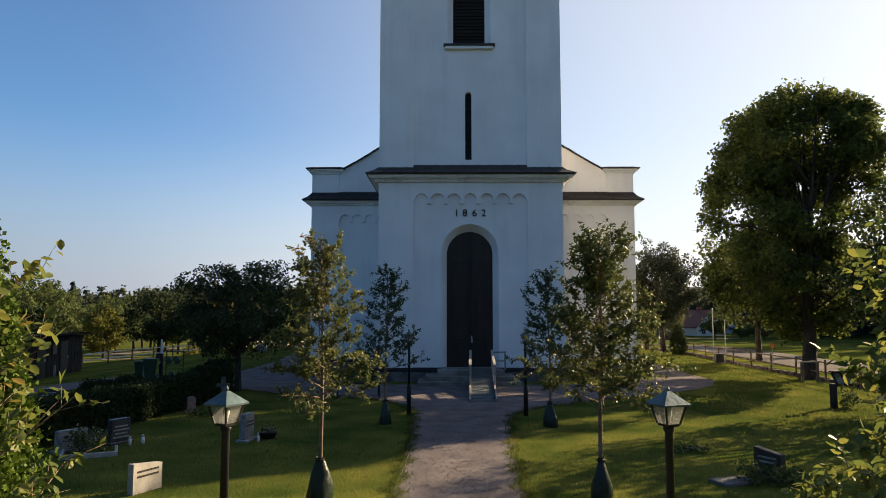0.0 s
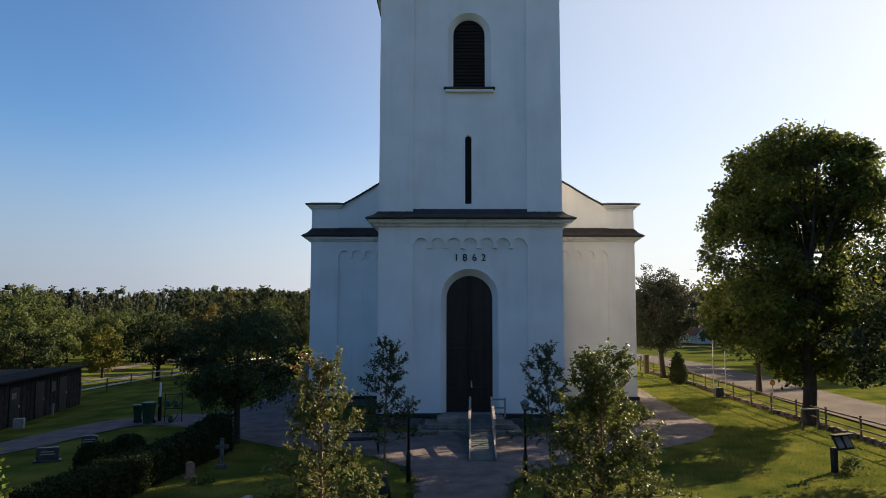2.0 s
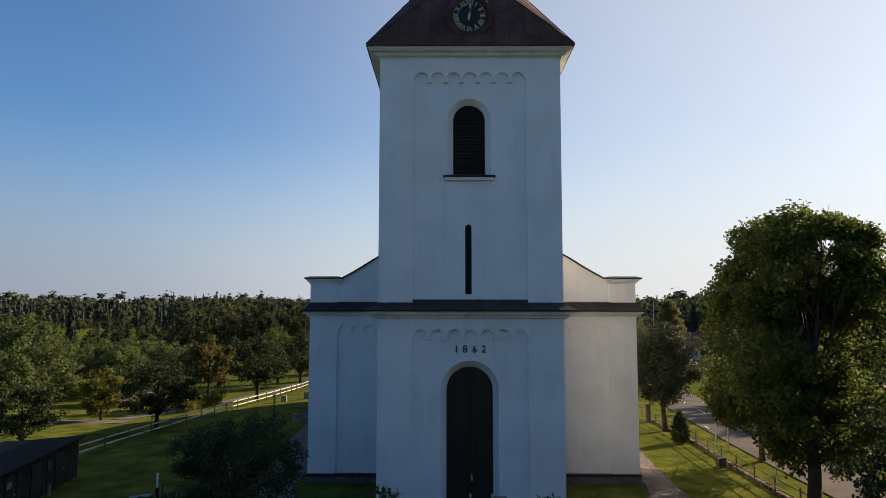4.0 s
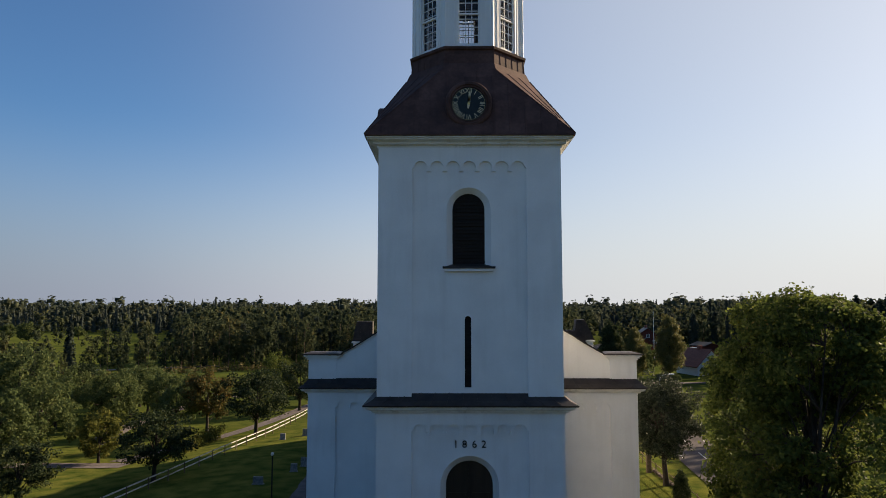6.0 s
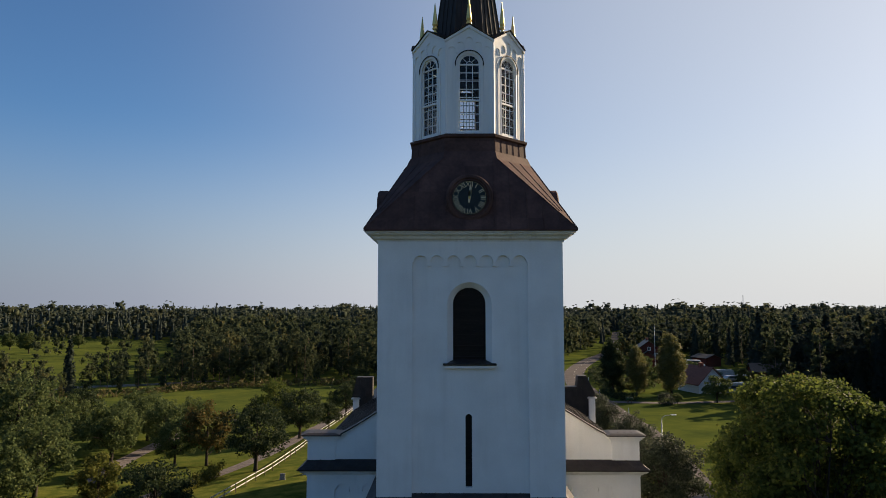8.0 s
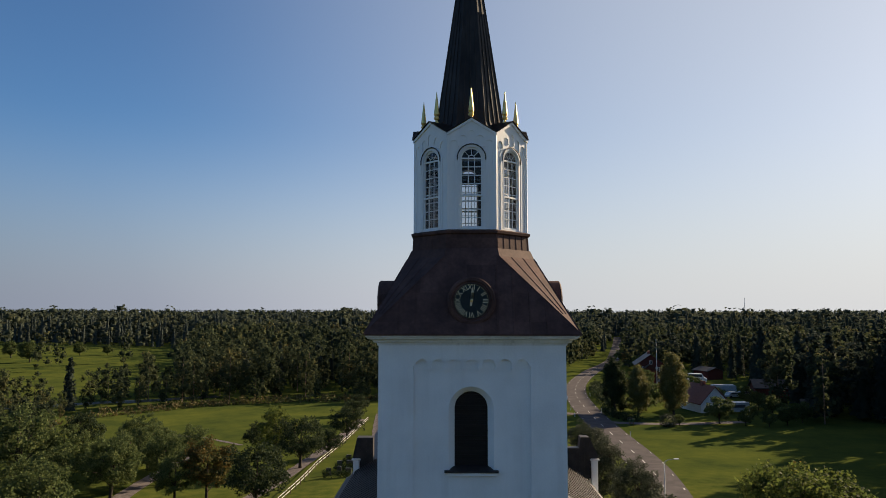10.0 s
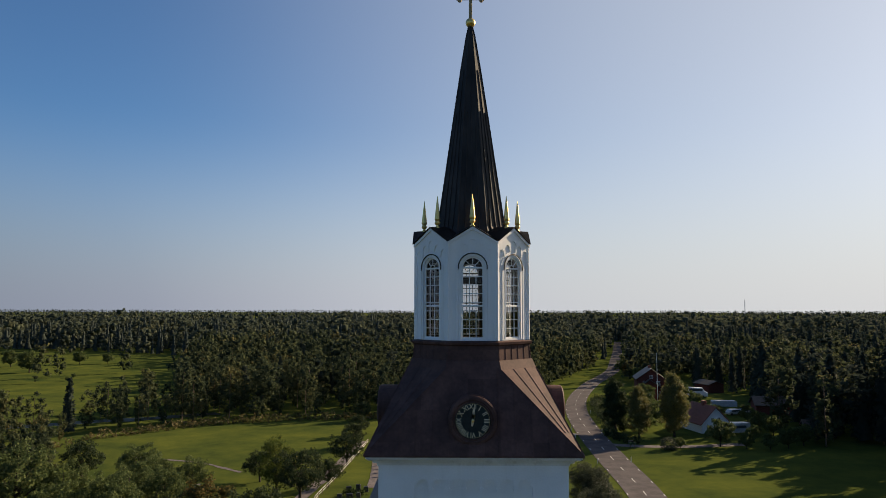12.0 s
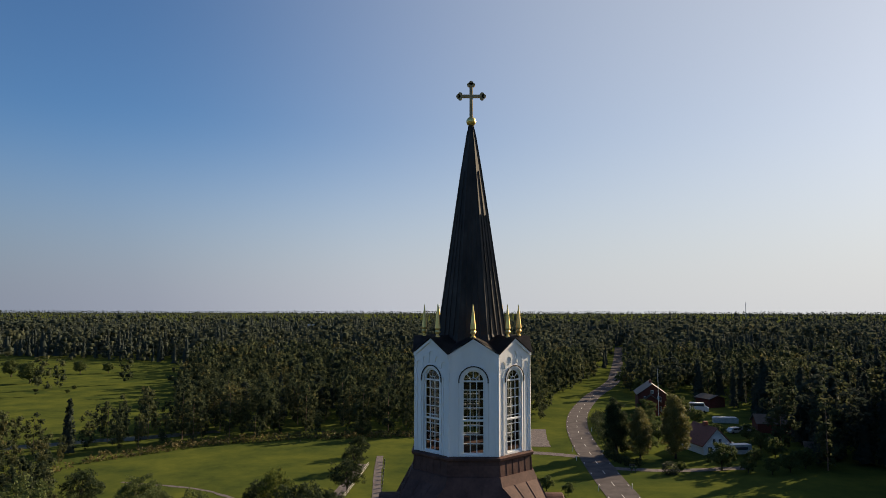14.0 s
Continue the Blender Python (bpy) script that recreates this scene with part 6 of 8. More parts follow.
def young_tree(label, h, reach, leaf, seed, leaf_size, limbs, low, per_twig):
    """A slim stem with rising limbs, twigs along them and leaves along the twigs."""
    g = np.random.default_rng(seed)
    t = thing("young_tree", label, "tree", "young trees of the avenue")
    bm = bmesh.new()
    ph = g.uniform(0, 6)

    def stem(z):
        return Vector((0.05 * math.sin(z * 1.3 + ph) * z / h, 0.05 * math.cos(z * 1.7 + ph) * z / h, z))
    zs = np.linspace(0, h * 0.97, 9)
    tube(bm, [stem(z) - Vector((0, 0, 0.1 if z == 0 else 0)) for z in zs], [0.036 * (1 - 0.9 * z / h) + 0.003 for z in zs], 8)
    P, D = [], []
    for k in range(limbs):
        u = (k + g.uniform(0, 0.8)) / limbs
        z0 = low + (h * 0.93 - low) * u
        a = k * 2.399 + g.normal(0, 0.35)
        L = reach * (1.04 - 0.62 * u) * g.uniform(0.55, 1.12)
        rise = radians(g.uniform(4, 32) + 38 * u)
        dirv = Vector((math.cos(a) * math.cos(rise), math.sin(a) * math.cos(rise), math.sin(rise)))
        side = Vector((-math.sin(a), math.cos(a), 0))
        pts = [stem(z0) + dirv * L * q + side * 0.06 * L * math.sin(q * 4 + k) + Vector((0, 0, -0.1 * L * q * q)) for q in (0, 0.3, 0.6, 0.85, 1.0)]
        r0 = 0.011 * (1 - 0.5 * u)
        tube(bm, pts, [r0, r0 * 0.8, r0 * 0.55, r0 * 0.4, r0 * 0.25], 5)
        for w in range(int(4 + 7 * L / reach)):
            q = g.uniform(0.22, 1.0)
            base = pts[0].lerp(pts[2], q / 0.6) if q < 0.6 else pts[2].lerp(pts[4], (q - 0.6) / 0.4)
            td = (dirv * 0.8 + Vector(g.normal(0, 0.55, 3)) + Vector((0, 0, 0.25))).normalized()
            tl = g.uniform(0.12, 0.3) * reach
            tip = base + td * tl
            tube(bm, [base, base.lerp(tip, 0.5) + Vector((0, 0, 0.01)), tip], [r0 * 0.35, r0 * 0.25, r0 * 0.12], 3)
            for m in range(per_twig):
                v = g.uniform(0.15, 1.08)
                P.append(base.lerp(tip, v) + Vector(g.normal(0, 0.012, 3)))
                D.append(td * 0.5 + Vector(g.normal(0, 0.5, 3)) + Vector((0, 0, 0.7)))
    part("trunk", bm, YOUNG_BARK, t, smooth=True)
    V, Q = leaves(g, np.array(P), leaf_size, "oval", 0.1, np.array(D), 0.5)
    ob = new("crown", mesh_q("crown", V, Q, leaf))
    ob.parent = t
    return t


for x, y, h, r, leaf, sd, lab, limbs, per_twig in YOUNG:
    near_gate = y < -20
    t = young_tree(lab, h, r, leaf, sd, 0.075 if near_gate else 0.056, limbs, 0.9 if near_gate else 1.3, per_twig)
    t.matrix_basis = at(x, y)
    bag(x, y, sd * 40)


# ---- grown trees of the churchyard and park ----
def maple():
    """A tall barrel-shaped crown of separate leafy boughs on a forking trunk."""
    g = np.random.default_rng(51)
    t = thing("maple_tree", "tall spreading maple turning yellow at its top, by the fence", "tree")

    def lean(p):
        p = np.array(p, float)
        z = np.maximum(0, p[..., 2])
        p[..., 0] += 0.0095 * z * z
        p[..., 1] += 0.014 * z * z
        return p
    n = 320
    d = ball_points(g, n)
    d[:, 2] = np.where(np.arange(n) % 5 == 0, np.abs(d[:, 2]), d[:, 2])
    d = np.sign(d) * np.abs(d) ** 0.6
    shell = np.where(np.arange(n) < 225, g.uniform(0.84, 1.0, n), g.uniform(0.3, 0.75, n))
    c = d * shell[:, None] * (3.05, 4.0, 5.45) + (0, 1.2, 7.3)
    c[:, :2] *= np.interp(c[:, 2], [2, 4, 9, 12], [0.72, 1.0, 1.0, 0.86])[:, None]
    r = g.uniform(0.45, 0.8, n)
    bm = bmesh.new()
    stem = [lean((0.06 * math.sin(z), 0.05 * math.cos(z * 1.3), z)) for z in (-0.15, 0.15, 0.6, 1.6, 2.6, 4.2, 6.5, 9.0, 10.8)]
    tube(bm, [Vector(p) for p in stem], [0.42, 0.33, 0.28, 0.25, 0.24, 0.2, 0.15, 0.09, 0.03], 11)
    forks = []
    for k in range(6):
        a = k * 1.047 + g.uniform(-0.3, 0.3)
        pts = [Vector(lean((q * 1.9 * math.cos(a) * (0.6 + 0.4 * q), q * 1.9 * math.sin(a) * (0.6 + 0.4 * q), 2.1 + q * g.uniform(7.0, 8.6)))) for q in (0, 0.2, 0.45, 0.7, 1.0)]
        tube(bm, pts, [0.15, 0.125, 0.095, 0.06, 0.02], 7)
        forks.append(pts)
    for k in range(n):
        e = Vector(lean(c[k]))
        z0 = min(max(1.7 + (c[k][2] - 2.4) * 0.5, 1.9), 9.5)
        a = min((p for pts in forks for p in pts[1:]), key=lambda p: (p - e).length + 0.5 * abs(p.z - z0)) if k % 4 else Vector(lean((0, 0, z0)))
        mid = a.lerp(e, 0.5) + Vector((0, 0, 0.1 * (e - a).length))
        r0 = 0.055 * (1 - 0.06 * z0) + 0.01
        tube(bm, [a, a.lerp(mid, 0.5), mid, mid.lerp(e, 0.6), e], [r0, r0 * 0.8, r0 * 0.6, r0 * 0.4, r0 * 0.15], 5)
        for f in range(3):
            e2 = e + Vector(g.normal(0, 0.4, 3)) * r[k] * 1.4
            tube(bm, [mid.lerp(e, 0.4), mid.lerp(e2, 0.75), e2], [r0 * 0.35, r0 * 0.22, r0 * 0.07], 4)
    part("trunk", bm, BARK, t, smooth=True)
    per = 300
    off = ball_points(g, n * per) * (g.uniform(0.1, 1, n * per) ** 0.42)[:, None]
    off += 0.16 * np.sin(off[:, [1, 2, 0]] * 7 + np.repeat(g.uniform(0, 6, n), per)[:, None])
    pts = np.repeat(c, per, 0) + off * np.repeat(r, per)[:, None] * (1, 1, 0.8)
    keep = g.uniform(0, 1, n * per) < np.repeat(np.interp(r, [0.45, 0.8], [0.5, 1.0]), per)
    pts, off = lean(pts[keep]), off[keep]
    V, Q = leaves(g, pts, 0.165, "rhomb", 0.0, off + (0, 0, 0.55), 0.6)
    ob = new("crown", mesh_q("crown", V, Q, LEAF_MAPLE))
    ob.parent = t
    return t


t = maple()
t.matrix_basis = at(13.75, 1.0)
t = make_tree("shade_tree", "dark broad-crowned tree overhanging the fence", 6.6, 3.1, 1.5, 0.16, LEAF_DARK, 130, 90, 0.13, 52, 0.34, None, "rhomb", 34, 2, 0.1)
t.matrix_basis = at(13.5, -8.0)
t = make_tree("roadside_tree", "green roadside tree with sunlit edges", 7.0, 2.8, 1.7, 0.15, LEAF_GREEN, 120, 80, 0.2, 53, 0.4, None, "rhomb", 22, 2, 0.1)
t.matrix_basis = at(16.3, 11.3)
t = make_tree("rowan_tree", "dense grey-green round tree on the churchyard lawn", 8.4, 2.6, 1.6, 0.2, LEAF_GREY, 280, 90, 0.15, 54, 0.34, None, "rhomb", 26, 2, 0.1)
t.matrix_basis = at(14.1, 21.2, 0, 0.9)
copy_thing(t, at(14.3, 45.5, 100, 1.02))
copy_thing(t, at(16.2, 38, 220, 0.88))
copy_thing(t, at(15.7, 56, 310, 1.06))
t = make_tree("weeping_tree", "small dark spreading tree beside the gravel court", 4.55, 2.1, 1.0, 0.11, LEAF_LAWN_TREE, 180, 95, 0.095, 55, 0.24, None, "rhomb", 30, 2, 0.0)
t.matrix_basis = at(-8.2, -3.2)

park_a = make_tree("park_tree", "leafy green park tree with a rounded crown", 7.0, 3.2, 0.7, 0.18, LEAF_GREEN, 120, 52, 0.23, 61, 0.38, None, "rhomb", 16, 1, 0.15, "park trees")
park_a.matrix_basis = at(-42.6, 60.1)
park_b = make_tree("park_tree", "dense dark green park tree with an oval crown", 7.2, 3.5, 0.9, 0.2, LEAF_DARK, 130, 52, 0.235, 62, 0.4, None, "rhomb", 14, 1, 0.15, "park trees")
park_b.matrix_basis = at(-21.6, 48.6, 30)
park_c = make_tree("park_tree", "small rust-yellow autumn tree", 6.0, 2.6, 0.9, 0.14, LEAF_ORANGE, 90, 60, 0.22, 63, 0.36, None, "rhomb", 14, 1, 0.15, "park trees")
park_c.matrix_basis = at(-28.9, 54.5, 0, 1.2)
park_d = make_tree("park_tree", "low yellow-green bushy tree", 3.6, 1.8, 0.4, 0.1, LEAF_YELLOW, 70, 55, 0.18, 64, 0.28, None, "rhomb", 10, 1, 0.1, "park trees")
park_d.matrix_basis = at(-31.8, 35.0, 0, 1.2)
for x, y, r, s in ((-43.6, 67.3, 40, 0.95), (-43.8, 73, 90, 0.9), (-39.7, 39, 130, 1.05), (-41, 56.5, 200, 1.0), (-37.5, 30, 250, 0.95), (-56, 62, 110, 1.45), (-46, 48, 300, 0.9), (-48, 57, 20, 0.9), (-32.6, 54.5, 70, 0.8), (-47, 38, 10, 0.9), (-38, 64, 150, 0.95), (-52, 66, 80, 1.0), (-55, 50, 170, 0.95), (-48, 80, 30, 1.0)):
    copy_thing(park_a, at(x, y, r, s))
for x, y, r, s in ((-22.7, 25.0, 120, 0.76), (-28.8, 18.5, 220, 0.64), (-42, 30, 50, 1.1), (-22.6, 147.5, 10, 0.66), (-20.8, 127.1, 70, 0.64), (-20.1, 113.5, 200, 0.7), (-18.9, 97, 300, 0.84), (-31.1, 85.5, 250, 0.72), (-22.0, 72.8, 20, 1.02), (-60, 86, 90, 0.9), (-19.4, 81, 140, 0.62)):
    copy_thing(park_b, at(x, y, r, s))
for x, y, r, s in ((-38.2, 74.5, 140, 0.85), (-42.8, 74.0, 260, 0.9)):
    copy_thing(park_a, at(x, y, r, s))
park_e = make_tree("park_tree", "broad green tree with a yellowing top beside the lane", 8.3, 2.7, 0.9, 0.2, LEAF_MAPLE, 130, 56, 0.22, 65, 0.38, None, "rhomb", 14, 1, 0.1, "park trees")
park_e.matrix_basis = at(-26.4, 77.6, 60)
cl = [(rng.uniform(-1.2, 1.2) + 0.45 * k, k, rng.uniform(0.1, 1.05)) for k in np.linspace(-5, 5, 260)]
foliage_thing("park_hedge", "yellow-green clipped hedge beside the lane", "hedge", [(a * 0.5, b, c) for a, b, c in cl], 12, 0.16, 0.17, LEAF_YELLOW, 71, m=at(-25.6, 43.5, 12))

# low hedges between the far graves
for i, (x, y, turn) in enumerate(((-15.5, 64.6, 4), (-15.0, 69.8, 0), (-14.6, 75.2, -3))):
    foliage_thing("grave_hedge", "low dark clipped hedge between far graves", "hedge", [(rng.uniform(-1.7, 1.7), rng.uniform(-0.3, 0.3), rng.uniform(0.05, 0.75)) for _ in range(90)], 10, 0.12, 0.16, LEAF_HEDGE, 170 + i, m=at(x, y, turn))
# trees about the farm
birch = make_tree("birch_tree", "tall drooping birch turning yellow by the farm", 14, 3.9, 0.8, 0.22, LEAF_BIRCH, 190, 130, 0.26, 66, 0.6, None, "rhomb", 14, 1, 0.0, "birches", 0.5)
birch.matrix_basis = at(47.9, 126.5, 0, 0.97)
copy_thing(birch, at(40.4, 127, 130, 0.8))
t = make_tree("poplar_tree", "dense dark oval tree beside the road", 12.4, 3.5, 0.4, 0.25, LEAF_DARK, 190, 120, 0.27, 67, 0.55, None, "rhomb", 10, 1, 0.0, "", 0.45)
t.matrix_basis = at(36.2, 130.5)
t = make_tree("round_tree", "round green tree in front of the farmhouse", 8.0, 3.8, 0.1, 0.2, LEAF_GREEN, 78, 56, 0.4, 68, 0.5)
t.matrix_basis = at(53.6, 115.5, 0, 0.72)
for x, y, r, s in ((72.5, 267, 0, 1.5), (69, 232, 60, 1.1), (45, 113.8, 90, 0.4), (71, 243, 100, 1.0), (16.2, 99, 200, 0.5), (19.5, 96, 250, 0.4), (13.5, 103, 20, 0.42), (66, 215, 300, 1.0), (66, 150, 30, 0.7), (57.5, 184, 30, 1.0), (69, 187, 130, 1.1), (55, 172, 230, 0.8), (68, 172, 10, 0.8), (72, 146, 80, 0.8), (70, 128, 120, 0.8), (52, 160, 50, 0.7), (58, 113.5, 10, 0.55), (62, 112, 70, 0.6), (66.5, 114, 130, 0.7), (71, 117, 200, 0.8), (63, 122, 250, 0.6), (70, 135, 20, 0.8), (44, 134, 160, 0.8), (50, 146, 90, 0.9)):
    copy_thing(t, at(x, y, r, s))
for i, (x, y) in enumerate(((34.2, 127), (35, 122.5), (36.8, 119), (36, 135), (38, 140))):
    foliage_thing("roadside_hedge", "dark clipped hedge by the farm's roadside", "hedge", [(rng.uniform(-1.6, 1.6), rng.uniform(-1.4, 1.4), rng.uniform(0, 1.3)) for _ in range(60)], 9, 0.25, 0.3, LEAF_DARK, 80 + i, m=at(x, y))
for k, y in enumerate((146.0, 152.0, 158.0, 164.0, 170.0, 176.0, 183.0)):
    i = int(np.argmin(np.abs(RC[:, 1] - y)))
    foliage_thing("roadside_hedge", "dark rounded shrubs along the road's verge", "hedge", [(rng.uniform(-1.5, 1.5), rng.uniform(-2.2, 2.2), rng.uniform(0, 1.7)) for _ in range(60)], 9, 0.3, 0.32, LEAF_DARK, 180 + k, m=at(float(RC[i, 0]) + 6.0, y))
foliage_thing("round_shrub", "round grey-green shrub at the farm's entrance", "shrub", ball_points(rng, 120) * (1.4, 1.4, 1.0) + (0, 0, 1.0), 9, 0.22, 0.24, LEAF_GREY, 190, m=at(42.2, 112.2))
for x, y, s in ((-181.8, 273, 1.75), (-184, 318, 1.2), (-207, 300, 1.5), (-172, 322, 1.0), (-150, 250, 0.35), (-146, 238, 0.3)):
    copy_thing(t, at(x, y, x, s))


# ---- fences ----
def fence(name, label, line, gap, post_h, rails, material, post_w=0.05, rail_h=0.05, rail_t=0.02, cat="fence"):
    f = thing(name, label, cat)
    P = np.array(line, float)
    d = np.r_[0, np.cumsum(np.linalg.norm(np.diff(P, axis=0), axis=1))]
    s = np.arange(0, d[-1], gap)
    px, py = np.interp(s, d, P[:, 0]), np.interp(s, d, P[:, 1])
    pm = boxed(-post_w, post_w, -post_w, post_w, -0.2, post_h, 0.01)
    first = part("post", pm, FENCE_WOOD, f)
    me = first.data
    for i, (x, y) in enumerate(zip(px, py)):
        o = first if i == 0 else new("post", me)
        o.parent = f
        o.matrix_basis = Matrix.Translation((x, y, gz(x, y)))
    for i in range(len(s) - 1):
        a, b = Vector((px[i], py[i], gz(px[i], py[i]))), Vector((px[i + 1], py[i + 1], gz(px[i + 1], py[i + 1])))
        n = Vector((-(b - a).y, (b - a).x, 0)).normalized() * (post_w + rail_t)
        for h in rails:
            bm = bmesh.new()
            v = []
            for p in (a, b):
                for sx, sz in ((-1, -1), (1, -1), (1, 1), (-1, 1)):
                    v.append(bm.verts.new(p + n + n.normalized() * rail_t * sx + Vector((0, 0, h + rail_h * sz))))
            for q in ((0, 1, 2, 3), (7, 6, 5, 4), (0, 4, 5, 1), (1, 5, 6, 2), (2, 6, 7, 3), (3, 7, 4, 0)):
                bm.faces.new([v[k] for k in q])
            part("rail", bm, material, f)
    return f


fence("wooden_fence", "weathered wooden post-and-rail fence along the road", [(13.8, -16), (13.75, -2), (13.7, 4), (13.85, 9), (14.2, 16), (14.4, 26), (15.2, 36), (18, 54)], 2.25, 0.88, (0.4, 0.78), FENCE_WOOD, 0.032, 0.026, 0.014)
fence("white_fence", "pale two-rail fence on low brown posts along the churchyard's edge", [(-24, 4), (-23.4, 10), (-22.5, 17.3), (-21.5, 24.4), (-20.5, 36.3), (-19.6, 47), (-19.4, 60), (-19.6, 74), (-18.5, 100), (-17.5, 120)], 2.6, 0.82, (0.36, 0.75), WHITE_FENCE, 0.036, 0.042, 0.02)
def stone_edging():
    """A row of rough low stones under the fence."""
    t = thing("stone_edging", "row of rough dark reddish stones under the wooden fence", "stone edging")
    g = np.random.default_rng(91)
    shapes = []
    for k in range(6):
        bm = boxed(-0.19, 0.19, -0.11, 0.11, -0.1, 0.17, 0.03)
        for v in bm.verts:
            v.co += Vector(g.normal(0, 0.014, 3))
        first = part("stone", bm, EDGE_STONE, t)
        shapes.append(first.data)
        first.matrix_basis = at(13.98, -13.0 - 0.42 * k, 90 + g.uniform(-6, 6))
    for y in np.arange(-12.5, 26, 0.42):
        x = float(np.interp(y, [-16, -2, 4, 9, 16, 26], [13.99, 13.94, 13.89, 14.04, 14.39, 14.59]))
        ob = new("stone", shapes[g.integers(0, 6)])
        ob.parent = t
        ob.matrix_basis = at(x + g.normal(0, 0.02), y, 88 + g.uniform(-7, 7), g.uniform(0.85, 1.1))


stone_edging()
for x, y, h in ((14.1, 25.4, 1.35), (13.2, 27.5, 1.2)):
    o = thing("wooden_post", "stout old wooden gatepost", "post", "gateposts", at=at(x, y))
    part("post", boxed(-0.17, 0.17, -0.17, 0.17, -0.2, h, 0.03), FENCE_WOOD, o)
    part("cap", lathe(bmesh.new(), [(0.27, h + 0.002), (0.27, h + 0.04), (0.05, h + 0.1)], 4, phase=math.pi / 4), FENCE_WOOD, o)
o = thing("tree_guard", "small wooden rail frame before the maple trunk", "rail frame", at=at(13.1, -0.3, 12))
for x in (-0.35, 0.35):
    part("post", boxed(x - 0.04, x + 0.04, -0.04, 0.04, -0.1, 0.78, 0.01), FENCE_WOOD, o)
part("rail", boxed(-0.42, 0.42, -0.05, 0.05, 0.782, 0.83, 0.008), PALE_WOOD, o)
b = thing("notice_board", "two-leaved wooden notice board tilted on a dark post", "notice board", at=at(10.15, -7.3, 24, 0.82))
part("post", boxed(-0.1, 0.1, -0.08, 0.08, -0.1, 0.85, 0.012), SHED_WOOD, b)
for sx in (0.2, 0.62):
    m = Matrix.Translation((sx, -0.05, 1.0)) @ Matrix.Rotation(radians(-28), 4, 'X')
    part("board", boxed(-0.2, 0.2, -0.03, 0.03, -0.26, 0.26, 0.008, m), SHED_WOOD, b)
    part("notice", boxed(-0.15, 0.15, -0.036, -0.031, -0.2, 0.2, 0, m), GRANITE, b, "greyed paper notice")
part("roof_board", boxed(-0.08, 0.9, -0.14, 0.1, 1.25, 1.29, 0.006), SHED_WOOD, b)
for x, y, h in ((14.45, 13.0, 2.9), (15.3, 13.4, 2.4)):
    o = thing("marker_pole", "thin grey metal pole by the roadside", "pole", "roadside poles", at=at(x, y))
    part("pole", lathe(bmesh.new(), [(0.04, -0.2), (0.035, h), (0.01, h + 0.02)], 8), METAL_LIGHT, o)
def street_lamp(x, y):
    t = thing("street_lamp", "grey steel street lamp with a curved arm over the road", "street lamp", at=at(x, y))
    part("pole", lathe(bmesh.new(), [(0.075, -0.2), (0.075, 0.9), (0.055, 0.95), (0.045, 5.9)], 10), METAL_LIGHT, t, "", True)
    part("arm", tube(bmesh.new(), [(0, 0, 5.85), (0.08, 0, 6.12), (0.35, 0, 6.28), (0.95, 0, 6.36)], [0.04, 0.035, 0.03, 0.028], 8), METAL_LIGHT, t, "", True)
    head = boxed(0.9, 1.42, -0.11, 0.11, 6.3, 6.42, 0.04)
    part("lamp_head", head, WHITE_PAINT, t, "pale lamp head")


street_lamp(19.6, 40.4)
for x, y in ((34.9, 113.2), (35.7, 113.3)):
    o = thing("mailbox", "dark mailbox on a short post at the farm's turning", "mailbox", "mailboxes", at=at(x, y, 200))
    part("post", boxed(-0.05, 0.05, -0.05, 0.05, -0.2, 0.8), FENCE_WOOD, o)
    part("box", boxed(-0.28, 0.28, -0.22, 0.22, 0.802, 1.3, 0.04), PLASTIC_GREEN, o)
o = thing("road_sign", "small round yellow and red road sign on a post", "road sign", at=at(15.05, 7.0, 10))
part("post", lathe(bmesh.new(), [(0.025, -0.1), (0.025, 1.15)], 8), METAL_LIGHT, o)
for r, y, mt in ((0.14, 0.0, SIGN_RED), (0.09, -0.012, SIGN_YELLOW)):
    bm = lathe(bmesh.new(), [(r, 0.0), (r, 0.012)], 24)
    bmesh.ops.transform(bm, matrix=Matrix.Translation((0, -0.03 + y, 1.05)) @ Matrix.Rotation(math.pi / 2, 4, 'X'), verts=bm.verts)
    part("disc", bm, mt, o)
for x, y in ((26.0, 124), (33.2, 131), (26.9, 134), (29.2, 152), (36.5, 160), (31.9, 101), (25.4, 99)):
    o = thing("reflector_post", "slim white roadside reflector post", "reflector post", "roadside reflector posts", at=at(x, y))
    part("post", boxed(-0.06, 0.06, -0.04, 0.04, -0.1, 0.95, 0.01), WHITE_PAINT, o)


def park_lamp(x, y):
    o = thing("globe_lamp", "slim dark lamp post with a white globe", "lamp post", at=at(x, y))
    part("pole", lathe(bmesh.new(), [(0.05, -0.1), (0.04, 2.7), (0.06, 2.72)], 10), IRON, o)
    bm = bmesh.new()
    bmesh.ops.create_uvsphere(bm, u_segments=14, v_segments=8, radius=0.11, matrix=Matrix.Translation((0, 0, 2.82)))
    part("globe", bm, WHITE_PAINT, o, "white lamp globe", True)


park_lamp(-12.0, 17.3)


# ---- shed, bins and water place ----
FELT = mat("black_roofing_felt", (0.008, 0.008, 0.009), (0.02, 0.019, 0.019), 3, 0.95, 0, 0.4, 40, 0.1)


